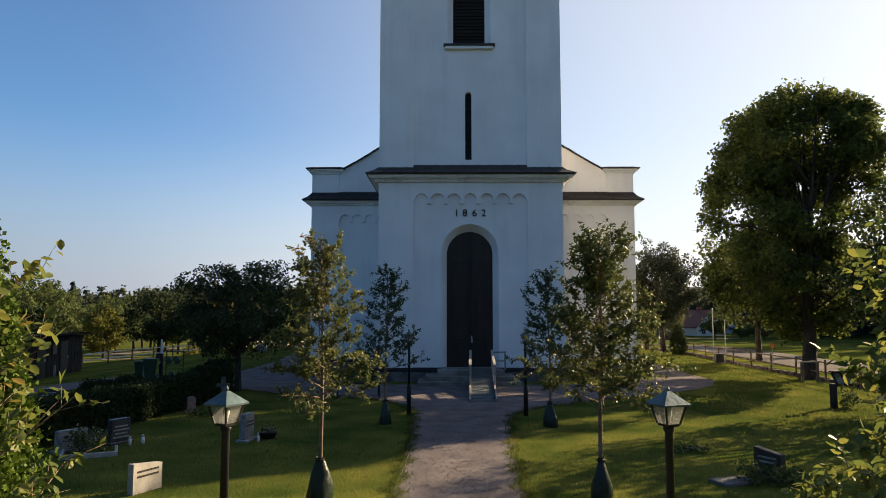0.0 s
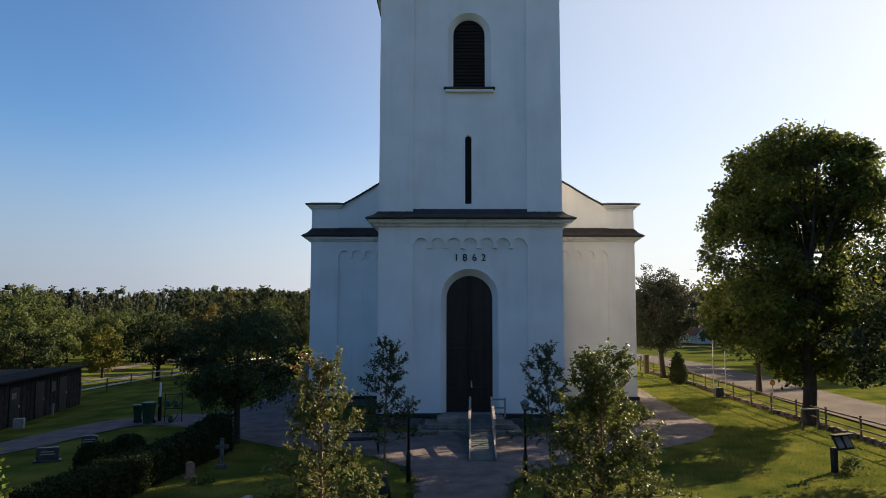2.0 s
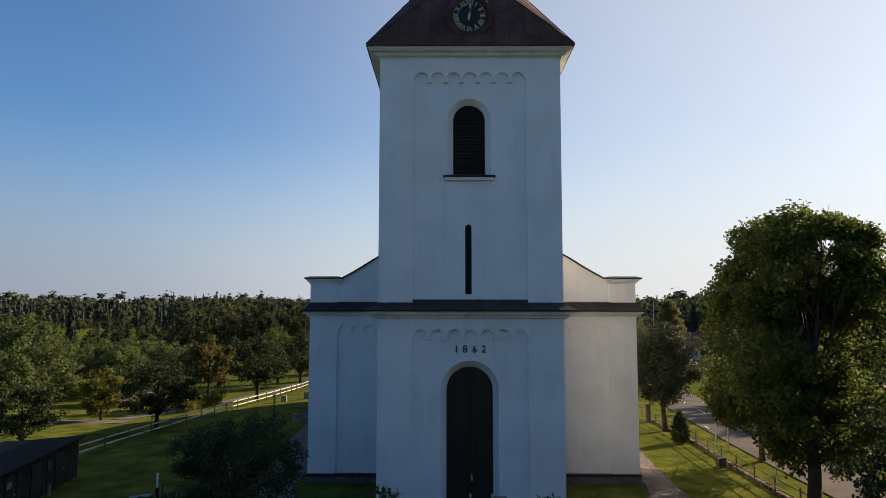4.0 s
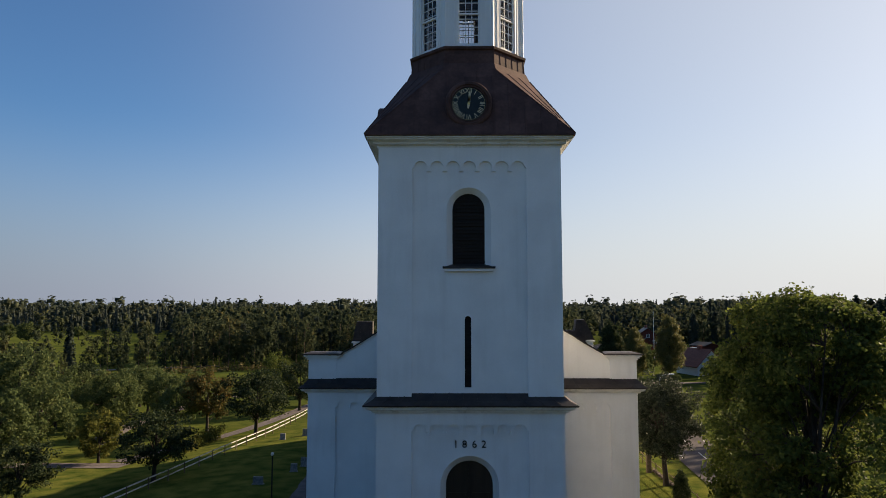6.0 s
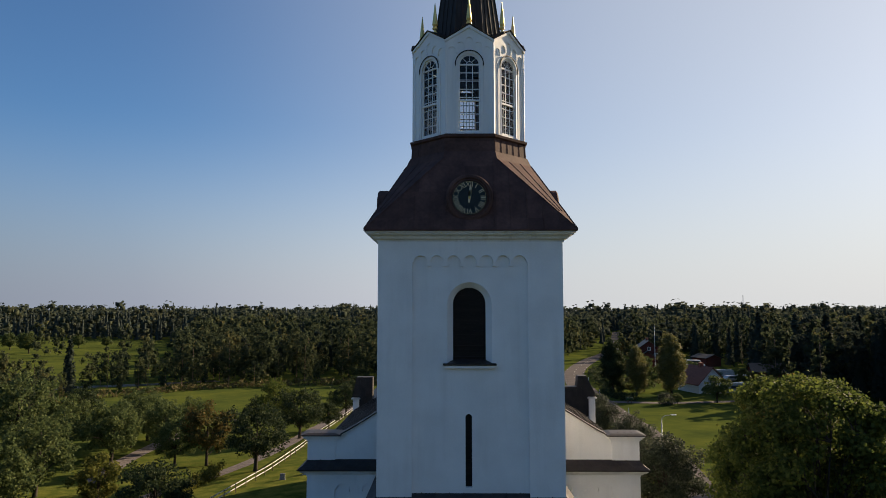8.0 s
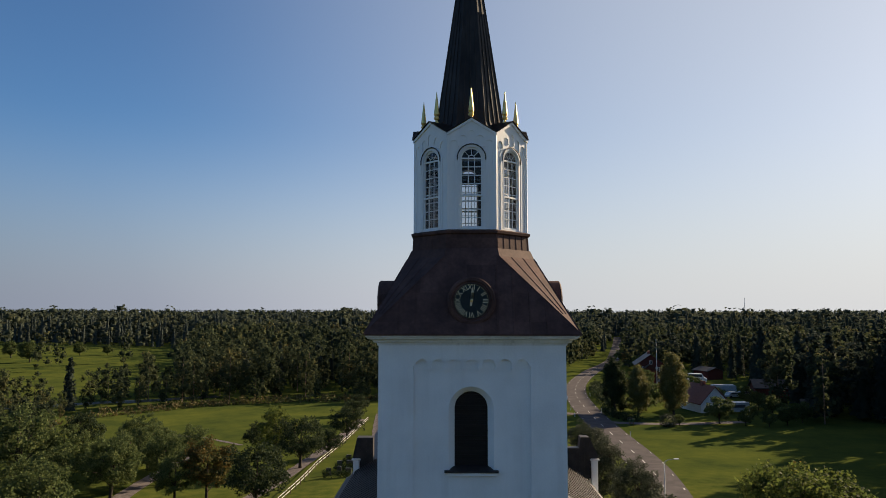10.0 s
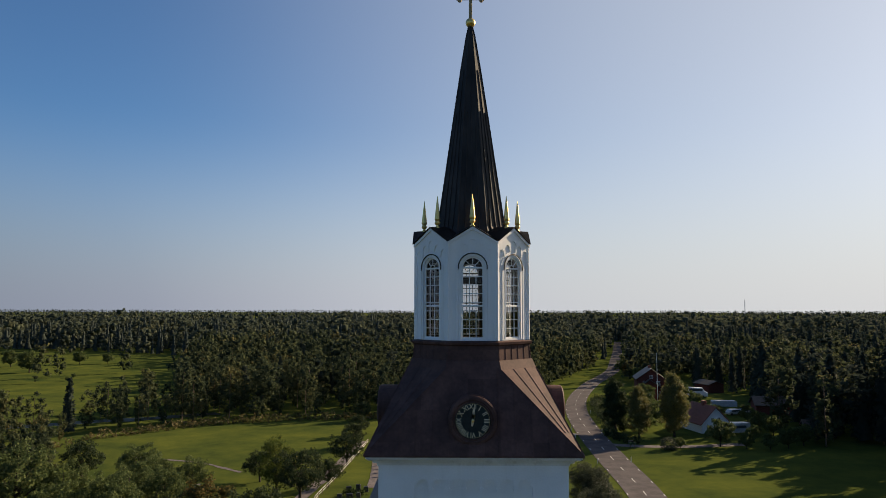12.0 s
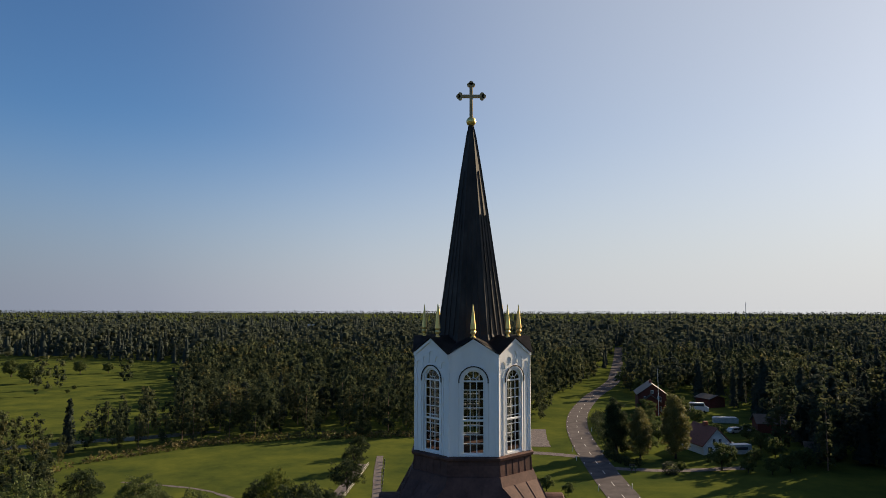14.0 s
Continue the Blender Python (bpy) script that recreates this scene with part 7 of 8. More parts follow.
def shed():
    s = thing("garden_shed", "long low black-stained wooden shed with a flat sloping roof", "shed", at=Matrix.Translation((-18.43, -2.88, -0.45)) @ Matrix.Rotation(radians(98), 4, 'Z'))
    L, D, H = 12.0, 3.6, 2.0
    part("wall", boxed(0, L, 0.02, D, -0.3, H - 0.05), SHED_WOOD, s)
    n = 60
    for i in range(n):
        part("board", boxed(i * L / n + 0.004, (i + 1) * L / n - 0.004, -0.004 - 0.012 * (i % 2), 0.018, -0.2, H - 0.08), SHED_WOOD, s)
    m = Matrix.Rotation(radians(-4), 4, 'X')
    part("roof", boxed(-0.35, L + 0.35, -0.4, D + 0.4, H, H + 0.1, 0.015, m), FELT, s, "dark felted roof")
    for x in (4.2, 6.6, 9.2):
        d = part("door", boxed(x, x + 0.9, -0.045, -0.02, -0.05, 1.75, 0.008), IRON, s, "grey-black plank door")
        part("handle", boxed(x + 0.78, x + 0.84, -0.08, -0.046, 0.9, 1.0), METAL_LIGHT, d)
    part("notice", boxed(4.35, 4.75, -0.06, -0.047, 1.3, 1.55), GRANITE, s, "greyish paper sign")
    w = part("window", boxed(8.2, 8.8, -0.05, -0.02, 1.1, 1.7, 0.01), SHED_WOOD, s)
    part("pane", boxed(8.27, 8.73, -0.056, -0.051, 1.17, 1.63), DARK_STONE, w)
    part("leaning_board", boxed(7.7, 7.78, -0.5, -0.42, -0.05, 0.7, 0.005, Matrix.Translation((0, 0.1, 0))), PALE_WOOD, s)


shed()
o = thing("rubbish_bin", "green plastic wheeled rubbish bin beside the path", "bin", "bins", at=at(-12.95, 0.7, 0, 0.85))
part("body", lathe(bmesh.new(), [(0.24, 0.05), (0.34, 0.95)], 4, phase=math.pi / 4), PLASTIC_GREEN, o)
part("lid", boxed(-0.27, 0.27, -0.28, 0.28, 0.952, 1.02, 0.02), PLASTIC_GREEN, o)
for sx in (-0.2, 0.2):
    bm = lathe(bmesh.new(), [(0.09, -0.03), (0.09, 0.03)], 14)
    bmesh.ops.transform(bm, matrix=Matrix.Translation((sx, 0.22, 0.09)) @ Matrix.Rotation(math.pi / 2, 4, 'Y'), verts=bm.verts)
    part("wheel", bm, IRON, o)
copy_thing(o, at(-13.5, 0.95, 20, 0.85))
o = thing("water_post", "dark water post with a white top", "water post", at=at(-12.75, 1.3, 0, 0.85))
part("post", boxed(-0.07, 0.07, -0.07, 0.07, -0.1, 1.2, 0.01), IRON, o)
part("tube", lathe(bmesh.new(), [(0.05, 1.2), (0.05, 1.85), (0.03, 1.87)], 12), WHITE_PAINT, o, "white top tube")
part("tap", tube(bmesh.new(), [(0, -0.07, 0.8), (0, -0.18, 0.8), (0, -0.2, 0.72)], [0.02] * 3, 6), METAL_LIGHT, o)
o = thing("can_rack", "dark metal rack for watering cans", "rack", at=at(-12.15, 1.2))
for sx in (-0.35, 0.35):
    part("rack_post", tube(bmesh.new(), [(sx, 0, -0.1), (sx, 0, 1.15)], [0.02, 0.02], 6), IRON, o)
for z in (0.55, 1.1):
    part("rack_bar", tube(bmesh.new(), [(-0.38, 0, z), (0.38, 0, z)], [0.016, 0.016], 6), IRON, o)
for x, z in ((-0.2, 0.62), (0.15, 0.62), (-0.05, 0.02)):
    c = thing("watering_can", "green plastic watering can at the water post", "watering can", "watering cans", at=at(-12.15 + x, 1.05) @ Matrix.Translation((0, 0, z)))
    part("body", lathe(bmesh.new(), [(0.09, 0), (0.1, 0.02), (0.09, 0.24), (0.05, 0.27)], 12), PLASTIC_GREEN, c, "", True)
    part("spout", tube(bmesh.new(), [(0.08, 0, 0.05), (0.2, 0, 0.15), (0.3, 0, 0.3)], [0.025, 0.018, 0.02], 6), PLASTIC_GREEN, c)
    part("handle", tube(bmesh.new(), [(-0.08, 0, 0.06), (-0.17, 0, 0.17), (-0.1, 0, 0.3), (0.02, 0, 0.28)], [0.014] * 4, 6), PLASTIC_GREEN, c)
o = thing("stone_block", "pale stone block by the shed", "stone", at=at(-18.3, 0.9, 15))
part("stone", boxed(-0.2, 0.2, -0.12, 0.12, -0.1, 0.4, 0.02), LIGHT_STONE, o)


# ---- farm ----
def house(name, label, x, y, turn, w, d, wall_h, ridge_h, wall_m, roof_m, windows=(), chimney=True):
    h = thing(name, label, "house", at=at(x, y, turn))
    bm = bmesh.new()
    slab(bm, [(-w / 2, -0.5), (-w / 2, wall_h), (0, ridge_h), (w / 2, wall_h), (w / 2, -0.5)], [], -d / 2, d / 2)
    part("wall", bm, wall_m, h)
    sl = (ridge_h - wall_h) / (w / 2)
    for s in (-1, 1):
        bm = bmesh.new()
        o = 0.5
        slab(bm, [(0, ridge_h + 0.02), (s * (w / 2 + o), wall_h - o * sl + 0.02), (s * (w / 2 + o), wall_h - o * sl + 0.2), (0, ridge_h + 0.2)], [], -d / 2 - o, d / 2 + o)
        part("roof", bm, roof_m, h, "pitched tiled roof")
    for wx, wz, ww, wh in windows:
        f = part("window", boxed(wx - ww / 2 - 0.08, wx + ww / 2 + 0.08, -d / 2 - 0.06, -d / 2, wz - 0.08, wz + wh + 0.08, 0.01), WHITE_PAINT, h, "white window frame")
        for sx in (-1, 1):
            part("pane", boxed(wx + sx * ww / 4 - ww / 4 + 0.03, wx + sx * ww / 4 + ww / 4 - 0.03, -d / 2 - 0.075, -d / 2 - 0.062, wz, wz + wh), DARK_STONE, f)
    for k in range(3):
        f = part("window", boxed(w / 2, w / 2 + 0.05, -d / 3 + k * d / 3 - 0.5, -d / 3 + k * d / 3 + 0.5, 1, 2.3, 0.01), WHITE_PAINT, h)
        part("pane", boxed(w / 2 + 0.052, w / 2 + 0.07, -d / 3 + k * d / 3 - 0.4, -d / 3 + k * d / 3 + 0.4, 1.1, 2.2), DARK_STONE, f)
    if chimney:
        part("chimney", boxed(-0.4, 0.4, -0.5, 0.5, ridge_h - 0.4, ridge_h + 0.9, 0.03), TILE_ROOF, h)
    return h


house("farmhouse", "white plastered farmhouse with a red tile roof", 57.6, 135.3, 12, 6.8, 9, 2.3, 5.7, WHITE_PAINT, TILE_ROOF, ((-0.75, 2.4, 0.7, 1.0), (0.75, 2.4, 0.7, 1.0), (-1.8, 0.5, 1.0, 1.2), (1.6, 0.5, 1.0, 1.2)))
house("red_house", "dark red wooden house with a grey roof", 62.5, 196, -10, 8.5, 11, 6.0, 9.0, RED_PAINT, ROOF_DARK, ((-2, 1, 1, 1.3), (2, 1, 1, 1.3), (-2, 4, 1, 1.3), (2, 4, 1, 1.3), (0, 6.2, 0.8, 1)))
house("red_porch", "gabled porch of the red house", 60.5, 189, -10, 5, 3, 4.2, 6.0, RED_PAINT, ROOF_DARK, ((0, 1.5, 1.0, 1.3),), False)
house("barn", "long red-brown barn with a dark roof", 87, 160, 80, 6, 14, 2.6, 4.4, RED_PAINT, ROOF_DARK, (), False)
house("outbuilding", "small red outbuilding with a dark sheet roof", 86, 209, 20, 6, 7, 2.8, 3.8, RED_PAINT, ROOF_DARK, (), False)
house("wood_shed", "small dark shed at the yard's edge", 80, 128, 70, 4, 6, 2.2, 3.2, SHED_WOOD, ROOF_DARK, (), False)
house("far_house", "red-roofed house half hidden in the woods", -40.5, 277, 40, 8, 9, 3.5, 6.5, LIGHT_STONE, TILE_ROOF, (), False)
house("far_farm", "white farm building far off in the woods", -150, 760, 60, 10, 34, 9, 14, PLASTER, METAL_LIGHT, (), False)
o = thing("greenhouse", "long low pale greenhouse in the yard", "greenhouse", at=at(77.6, 175, -8, 0.75))
part("tunnel", slab(bmesh.new(), [(-4.5, 0), (-4.5, 1.7), (-4.0, 2.1), (4.0, 2.1), (4.5, 1.7), (4.5, 0)], [], -1.5, 1.5), METAL_LIGHT, o)


def vehicle(name, label, x, y, turn, L, W, H, material, cat):
    v = thing(name, label, cat, at=at(x, y, turn))
    bm = bmesh.new()
    slab(bm, [(-L / 2, 0.35), (-L / 2, H * 0.55), (-L * 0.42, H * 0.62), (-L * 0.3, H), (L * 0.28, H), (L * 0.38, H * 0.62), (L / 2, H * 0.5), (L / 2, 0.35)], [], -W / 2, W / 2)
    part("body", bm, material, v)
    for sy in (-1, 1):
        part("side_window", boxed(-L * 0.28, L * 0.3, sy * W / 2 - 0.012, sy * W / 2 + 0.012, H * 0.66, H * 0.92), DARK_STONE, v)
        for sx in (-0.31, 0.31):
            bm = lathe(bmesh.new(), [(0.33, -0.1), (0.33, 0.1)], 16)
            bmesh.ops.transform(bm, matrix=Matrix.Translation((sx * L, sy * (W / 2 - 0.06), 0.33)) @ Matrix.Rotation(math.pi / 2, 4, 'X'), verts=bm.verts)
            part("wheel", bm, IRON, v)
    return v


vehicle("camper_van", "white camper van parked behind the farmhouse", 77, 196, -20, 7.0, 2.3, 2.9, WHITE_PAINT, "van")
vehicle("parked_car", "silver car parked in the farmyard", 73.5, 158, 20, 4.4, 1.8, 1.5, METAL_LIGHT, "car")
vehicle("parked_car", "pale blue car parked in the farmyard", 77.5, 160, 20, 4.4, 1.8, 1.5, METAL_LIGHT, "car")
vehicle("parked_car", "dark car by the farmhouse wall", 63.5, 138, -60, 4.4, 1.8, 1.5, CAR_DARK, "car")
vehicle("road_car", "car with pale roof far along the road", 77.5, 300, 72, 4.4, 1.8, 1.5, METAL_LIGHT, "car")
o = thing("caravan", "pale caravan beside the round tree", "caravan", at=at(63, 130, 10))
part("body", slab(bmesh.new(), [(-2.6, 0.5), (-2.7, 1.4), (-2.4, 2.5), (2.4, 2.5), (2.7, 1.2), (2.6, 0.5)], [], -1.05, 1.05), METAL_LIGHT, o)
part("window", boxed(-1.5, 1.5, -1.07, -1.055, 1.4, 2.0), DARK_STONE, o)
o = thing("flagpole", "tall thin white flagpole by the red house", "flagpole", at=at(62, 186))
part("pole", lathe(bmesh.new(), [(0.1, -0.1), (0.06, 14), (0.09, 14.1), (0.02, 14.2)], 8), WHITE_PAINT, o)
o = thing("radio_mast", "thin lattice radio mast on the horizon", "mast", at=at(590, 1372))
for sx, sy in ((-0.5, -0.3), (0.5, -0.3), (0, 0.5)):
    part("leg", tube(bmesh.new(), [(sx, sy, 0), (sx, sy, 46)], [0.22, 0.22], 4), METAL_LIGHT, o)
for z in np.arange(2, 46, 3):
    part("brace", tube(bmesh.new(), [(-0.5, -0.3, z), (0.5, -0.3, z + 1.5), (0, 0.5, z + 3)], [0.08] * 3, 4), METAL_LIGHT, o)
o = thing("mailbox", "dark roadside mailboxes at the farm drive", "mailbox", at=at(35.6, 115.4))
part("box", boxed(-0.5, 0.5, -0.25, 0.25, 0.7, 1.2, 0.03), IRON, o)
part("post", boxed(-0.06, 0.06, -0.06, 0.06, -0.1, 0.7), FENCE_WOOD, o)


# ---- woods ----
def round_cube(k):
    """A ball of unit radius made of k x k faces a side."""
    V, Q, seen = [], [], {}
    t = np.tan(np.linspace(-1, 1, k + 1) * math.pi / 4)
    for ax in range(3):
        for sg in (-1, 1):
            idx = {}
            for i in range(k + 1):
                for j in range(k + 1):
                    p = np.zeros(3)
                    p[ax], p[(ax + 1) % 3], p[(ax + 2) % 3] = sg, t[i] * sg, t[j]
                    key = tuple(np.round(p, 4))
                    if key not in seen:
                        seen[key] = len(V)
                        V.append(p / np.linalg.norm(p))
                    idx[i, j] = seen[key]
            Q += [(idx[i, j], idx[i + 1, j], idx[i + 1, j + 1], idx[i, j + 1]) for i in range(k) for j in range(k)]
    return np.array(V), np.array(Q)


BALLS = {k: round_cube(k) for k in (1, 2)}


def proto(kind, n, size, seed, lobes=10, cut=2, sides=8, tiers=7):
    """One tree of unit height: uneven twig masses with leaf sprays on them; returns vertices and quads."""
    g = np.random.default_rng(seed)
    Vs, Qs, b = [], [], 0
    if kind == "spruce":
        wide = g.uniform(0.11, 0.16)
        zs = np.linspace(0.1, 0.97, tiers + 1)
        for a, c in zip(zs, zs[1:]):
            ang = np.arange(sides) * 2 * math.pi / sides + g.uniform(0, 6)
            r0 = wide * (0.82 if n > 50 else 1.0) * (1 - a) ** 0.8 * g.uniform(0.55, 1.2, sides) + 0.006
            r1 = wide * (1 - c) ** 0.8 * 0.35 * np.ones(sides) + 0.002
            ring0 = np.stack([r0 * np.cos(ang), r0 * np.sin(ang), a - r0 * 0.35 + g.normal(0, 0.012, sides)], 1)
            top = c + 0.5 * (c - a) if c < 0.96 else 1.0
            ring1 = np.stack([r1 * np.cos(ang) * (c < 0.96), r1 * np.sin(ang) * (c < 0.96), np.full(sides, top)], 1)
            Vs.append(np.concatenate([ring0, ring1]))
            q = np.arange(sides)
            Qs.append(np.stack([q, (q + 1) % sides, (q + 1) % sides + sides, q + sides], 1) + b)
            b += 2 * sides
        k = g.uniform(0.04, 0.97, n) ** 0.9
        a = g.uniform(0, 6.283, n)
        rad = wide * (1 - k) ** 0.8 * g.uniform(0.75, 1.12, n)
        p = np.stack([rad * np.cos(a), rad * np.sin(a), k], 1)
        out = np.stack([np.cos(a), np.sin(a), np.full(n, 0.6)], 1)
    else:
        pine = kind == "pine"
        m = lobes
        z = np.linspace(0.55 if pine else 0.16, 0.92, m) + g.normal(0, 0.025, m)
        env = np.sin(np.clip((z - (0.42 if pine else 0.0)) / (0.6 if pine else 1.02), 0.02, 0.98) * math.pi) ** 0.55
        a = np.arange(m) * 2.4 + g.uniform(0, 6.28) + g.normal(0, 0.5, m)
        slim = g.uniform(0.75, 1.15)
        reach = (0.09 if pine else 0.155) * slim * env * g.uniform(0.5, 1.25, m)
        c = np.stack([reach * np.cos(a), reach * np.sin(a), z], 1)
        r = (0.07 if pine else 0.088) * (10 / m) ** 0.45 * slim * (0.6 + 0.5 * env) * g.uniform(0.75, 1.25, m)
        ball, bq = BALLS[cut]
        sq = np.array((1, 1, 0.65 if pine else 1.15))
        for cc, rr in zip(c, r):
            Vs.append(cc + ball * rr * sq * (0.85 if cut == 2 or n < 300 else 0.72) * g.uniform(0.6, 1.05, (len(ball), 1)) + g.normal(0, 0.1, ball.shape) * rr)
            Qs.append(bq + b)
            b += len(ball)
        i = g.choice(m, n, p=r ** 2 / np.sum(r ** 2))
        d = ball_points(g, n)
        p = c[i] + d * (r[i] * g.uniform(0.7, 1.08 if n > 300 else 1.02, n))[:, None] * sq
        out = d * (1, 1, 0.6) + 0.5 * (p - (0, 0, 0.5)) * (5, 5, 1.2) + (0, 0, 0.12)
    if n:
        V, Q = leaves(g, p, size, "spray", -0.2 if kind == "spruce" else 0.0, out, 0.75)
        Vs.append(V)
        Qs.append(Q + b)
    return np.concatenate(Vs), np.concatenate(Qs)


def plant(name, label, spots, protos, material, spread=(0.82, 1.25), seed=1, kind="stuff"):
    """Joins many trees into one mesh. spots: rows of x, y, height, which proto."""
    g = np.random.default_rng(seed)
    Vs, Qs, base = [], [], 0
    for x, y, h, w in spots:
        V, Q = protos[int(w)]
        a = g.uniform(0, 6.283)
        c, s = math.cos(a), math.sin(a)
        wd = h * g.uniform(*spread)
        P = np.empty_like(V)
        P[:, 0] = (V[:, 0] * c - V[:, 1] * s) * wd + x
        P[:, 1] = (V[:, 0] * s + V[:, 1] * c) * wd + y
        P[:, 2] = V[:, 2] * h + gz(x, y) - 0.2
        Vs.append(P)
        Qs.append(Q + base)
        base += len(P)
    if not Vs:
        return None
    ob = new(name, mesh_q(name, np.concatenate(Vs), np.concatenate(Qs), material))
    tagged(ob, label, "woods", kind=kind)
    return ob


def road_dist(x, y):
    return np.min(np.hypot(RC[:, 0] - x, RC[:, 1] - y))


FIELD_X = np.array([-140, -110, -80.4, -76.4, -65.6, -54.9, -29.5, -10, 8, 24, 30])
FIELD_Y = np.array([70, 82, 106, 122, 133, 143, 150, 152, 166, 176, 180])


def thin(x, y, share):
    return (math.sin(x * 12.9898 + y * 78.233) * 43758.5453) % 1.0 < share


def wooded(x, y):
    if road_dist(x, y) < (9 if y < 330 else 6):
        return False
    if x < 30:
        if 34 < y < 106 and x < np.interp(y, [34, 50, 75, 106], [-50, -53, -59, -74]):
            return True
        lim = np.interp(x, FIELD_X, FIELD_Y)
        if y < lim:
            return False
        if 4 < x and road_dist(x, y) < (17 if y < 170 else 8.5) and y < 240:
            return False
        far = np.interp(x, [-300, -258, -137, -98, -70], [440, 424, 372, 392, 340])
        if x < -0.36 * (y + 28) - 4 + 6 * math.sin(y * 0.07):
            if y < lim + 4:
                return False
            if y < lim + 50 + 8 * math.sin(x * 0.13):
                return thin(x, y, 0.9 if x > -84 else 0.5)
            if y < far:
                return thin(x, y, 0.012)
        return True
    # beyond the road: yard, meadow, then woods
    if y < 113:
        return y > 50 and x > 0.65 * (y + 28) + 4.5
    if x < np.interp(y, [113, 140, 155, 215, 260], [69, 73, 90, 92, 40]) and y < 232:
        return False
    return True


def scatter(y0, y1, gap, jitter, seed, test=wooded, slope=0.72, pad=34):
    g = np.random.default_rng(seed)
    out = []
    y = y0
    while y < y1:
        half = slope * (y + 28) + pad
        for x in np.arange(-half, half, gap):
            px, py = x + g.uniform(-jitter, jitter), y + g.uniform(-jitter, jitter)
            if test(px, py):
                out.append((px, py))
        y += gap * 0.9
    return out


g = np.random.default_rng(5)
P_SPR = [proto("spruce", 480, 0.034, 100 + i, tiers=11, sides=9) for i in range(4)]
P_PIN = [proto("pine", 420, 0.032, 110 + i, 9, 1) for i in range(4)]
P_DEC = [proto("leafy", 600, 0.033, 120 + i, 15, 1) for i in range(8)]
C_DEC = [proto("leafy", 1000, 0.0275, 210 + i, 17, 1) for i in range(5)]
M_SPR = [proto("spruce", 120, 0.046, 160 + i, tiers=8, sides=7) for i in range(4)]
M_PIN = [proto("pine", 120, 0.045, 164 + i, 7, 1) for i in range(4)]
M_DEC = [proto("leafy", 220, 0.042, 170 + i, 10, 1) for i in range(8)]
near = scatter(34, 335, 6.6, 2.9, 11)
lots = {"front": ([], []), "back": ([], []), "close": ([], [])}
for x, y in near:
    m = noise.noise(Vector((x * 0.02, y * 0.02, 1.0)))
    edge = y < (np.interp(x, FIELD_X, FIELD_Y) + 18) if x < 30 else False
    right = x > 0.4 * y
    far_off = y + 28
    high = (9.2 + 0.0235 * far_off) * (0.78 if x < -40 and y < 110 else 1.0)
    pick = g.uniform(-0.5, 0.5) * 0.9 + m + (0.3 if right else 0) - (0.42 if x < 12 and y < 240 else 0.3 if x > 20 and y > 220 else 0)
    con, dec = lots["close" if y < 128 and x < 0 and x > -0.66 * (y + 28) - 3 else "front" if y < 225 and abs(x) < 0.68 * (y + 28) + 4 else "back"]
    if x > 62 and y < 190:
        side = x > 0.655 * (y + 28)
        (con if g.uniform() < 0.6 else dec).append((x, y, g.uniform(23, 29) if side else g.uniform(13.5, 19), g.integers(0, 5)))
    elif pick > 0.12 and not edge and not (x < -0.3 * (y + 28) and 130 < y < 330) and y > 50 and (x > 0 or y > 106):
        con.append((x, y, high * g.uniform(0.75, 1.04) + (2.5 if right else 0), g.integers(0, 8) if g.uniform() < 0.55 else g.integers(0, 4)))
    else:
        dec.append((x, y, high * (g.uniform(0.5, 1.06) if not edge else g.uniform(0.5, 1.04)), g.integers(0, 5)))
for lot, ps, pd, s in (("front", P_SPR + P_PIN, P_DEC, 2), ("close", P_SPR + P_PIN, C_DEC, 42), ("back", M_SPR + M_PIN, M_DEC, 22)):
    plant("conifer_woods", "dark spruce and pine woods round the meadows", lots[lot][0], ps, LEAF_SPRUCE, (0.95, 1.35), seed=s)
    plant("leafy_woods", "green broadleaved woods along the river and road", lots[lot][1], pd, LEAF_WOODS, seed=s + 1)
con, dec = lots["front"]
# bare trunks showing at the wood's edge
Vs, Qs, b = [], [], 0
for x, y, h, w in [s for s in con + dec if g.uniform() < 0.55]:
    r = 0.13 * h / 12
    z = gz(x, y)
    for k in range(4):
        a0, a1 = k * math.pi / 2, (k + 1) * math.pi / 2
        Vs += [(x + r * math.cos(a0), y + r * math.sin(a0), z - 0.3), (x + r * math.cos(a1), y + r * math.sin(a1), z - 0.3), (x + 0.4 * r * math.cos(a1), y + 0.4 * r * math.sin(a1), z + h * 0.8), (x + 0.4 * r * math.cos(a0), y + 0.4 * r * math.sin(a0), z + h * 0.8)]
        Qs.append((b, b + 1, b + 2, b + 3))
        b += 4
tagged(new("woods_trunks", mesh_q("woods_trunks", Vs, Qs, YOUNG_BARK)), "grey-brown trunks in the woods", "trunks", kind="stuff")
F_SPR = [proto("spruce", 34, 0.055, 130 + i, tiers=5, sides=6) for i in range(5)]
F_DEC = [proto("leafy", 48, 0.064, 140 + i, 5, 1) for i in range(5)]
D_SPR = [proto("spruce", 8, 0.08, 180 + i, tiers=3, sides=5) for i in range(5)]
D_DEC = [proto("leafy", 22, 0.08, 190 + i, 3, 1) for i in range(5)]
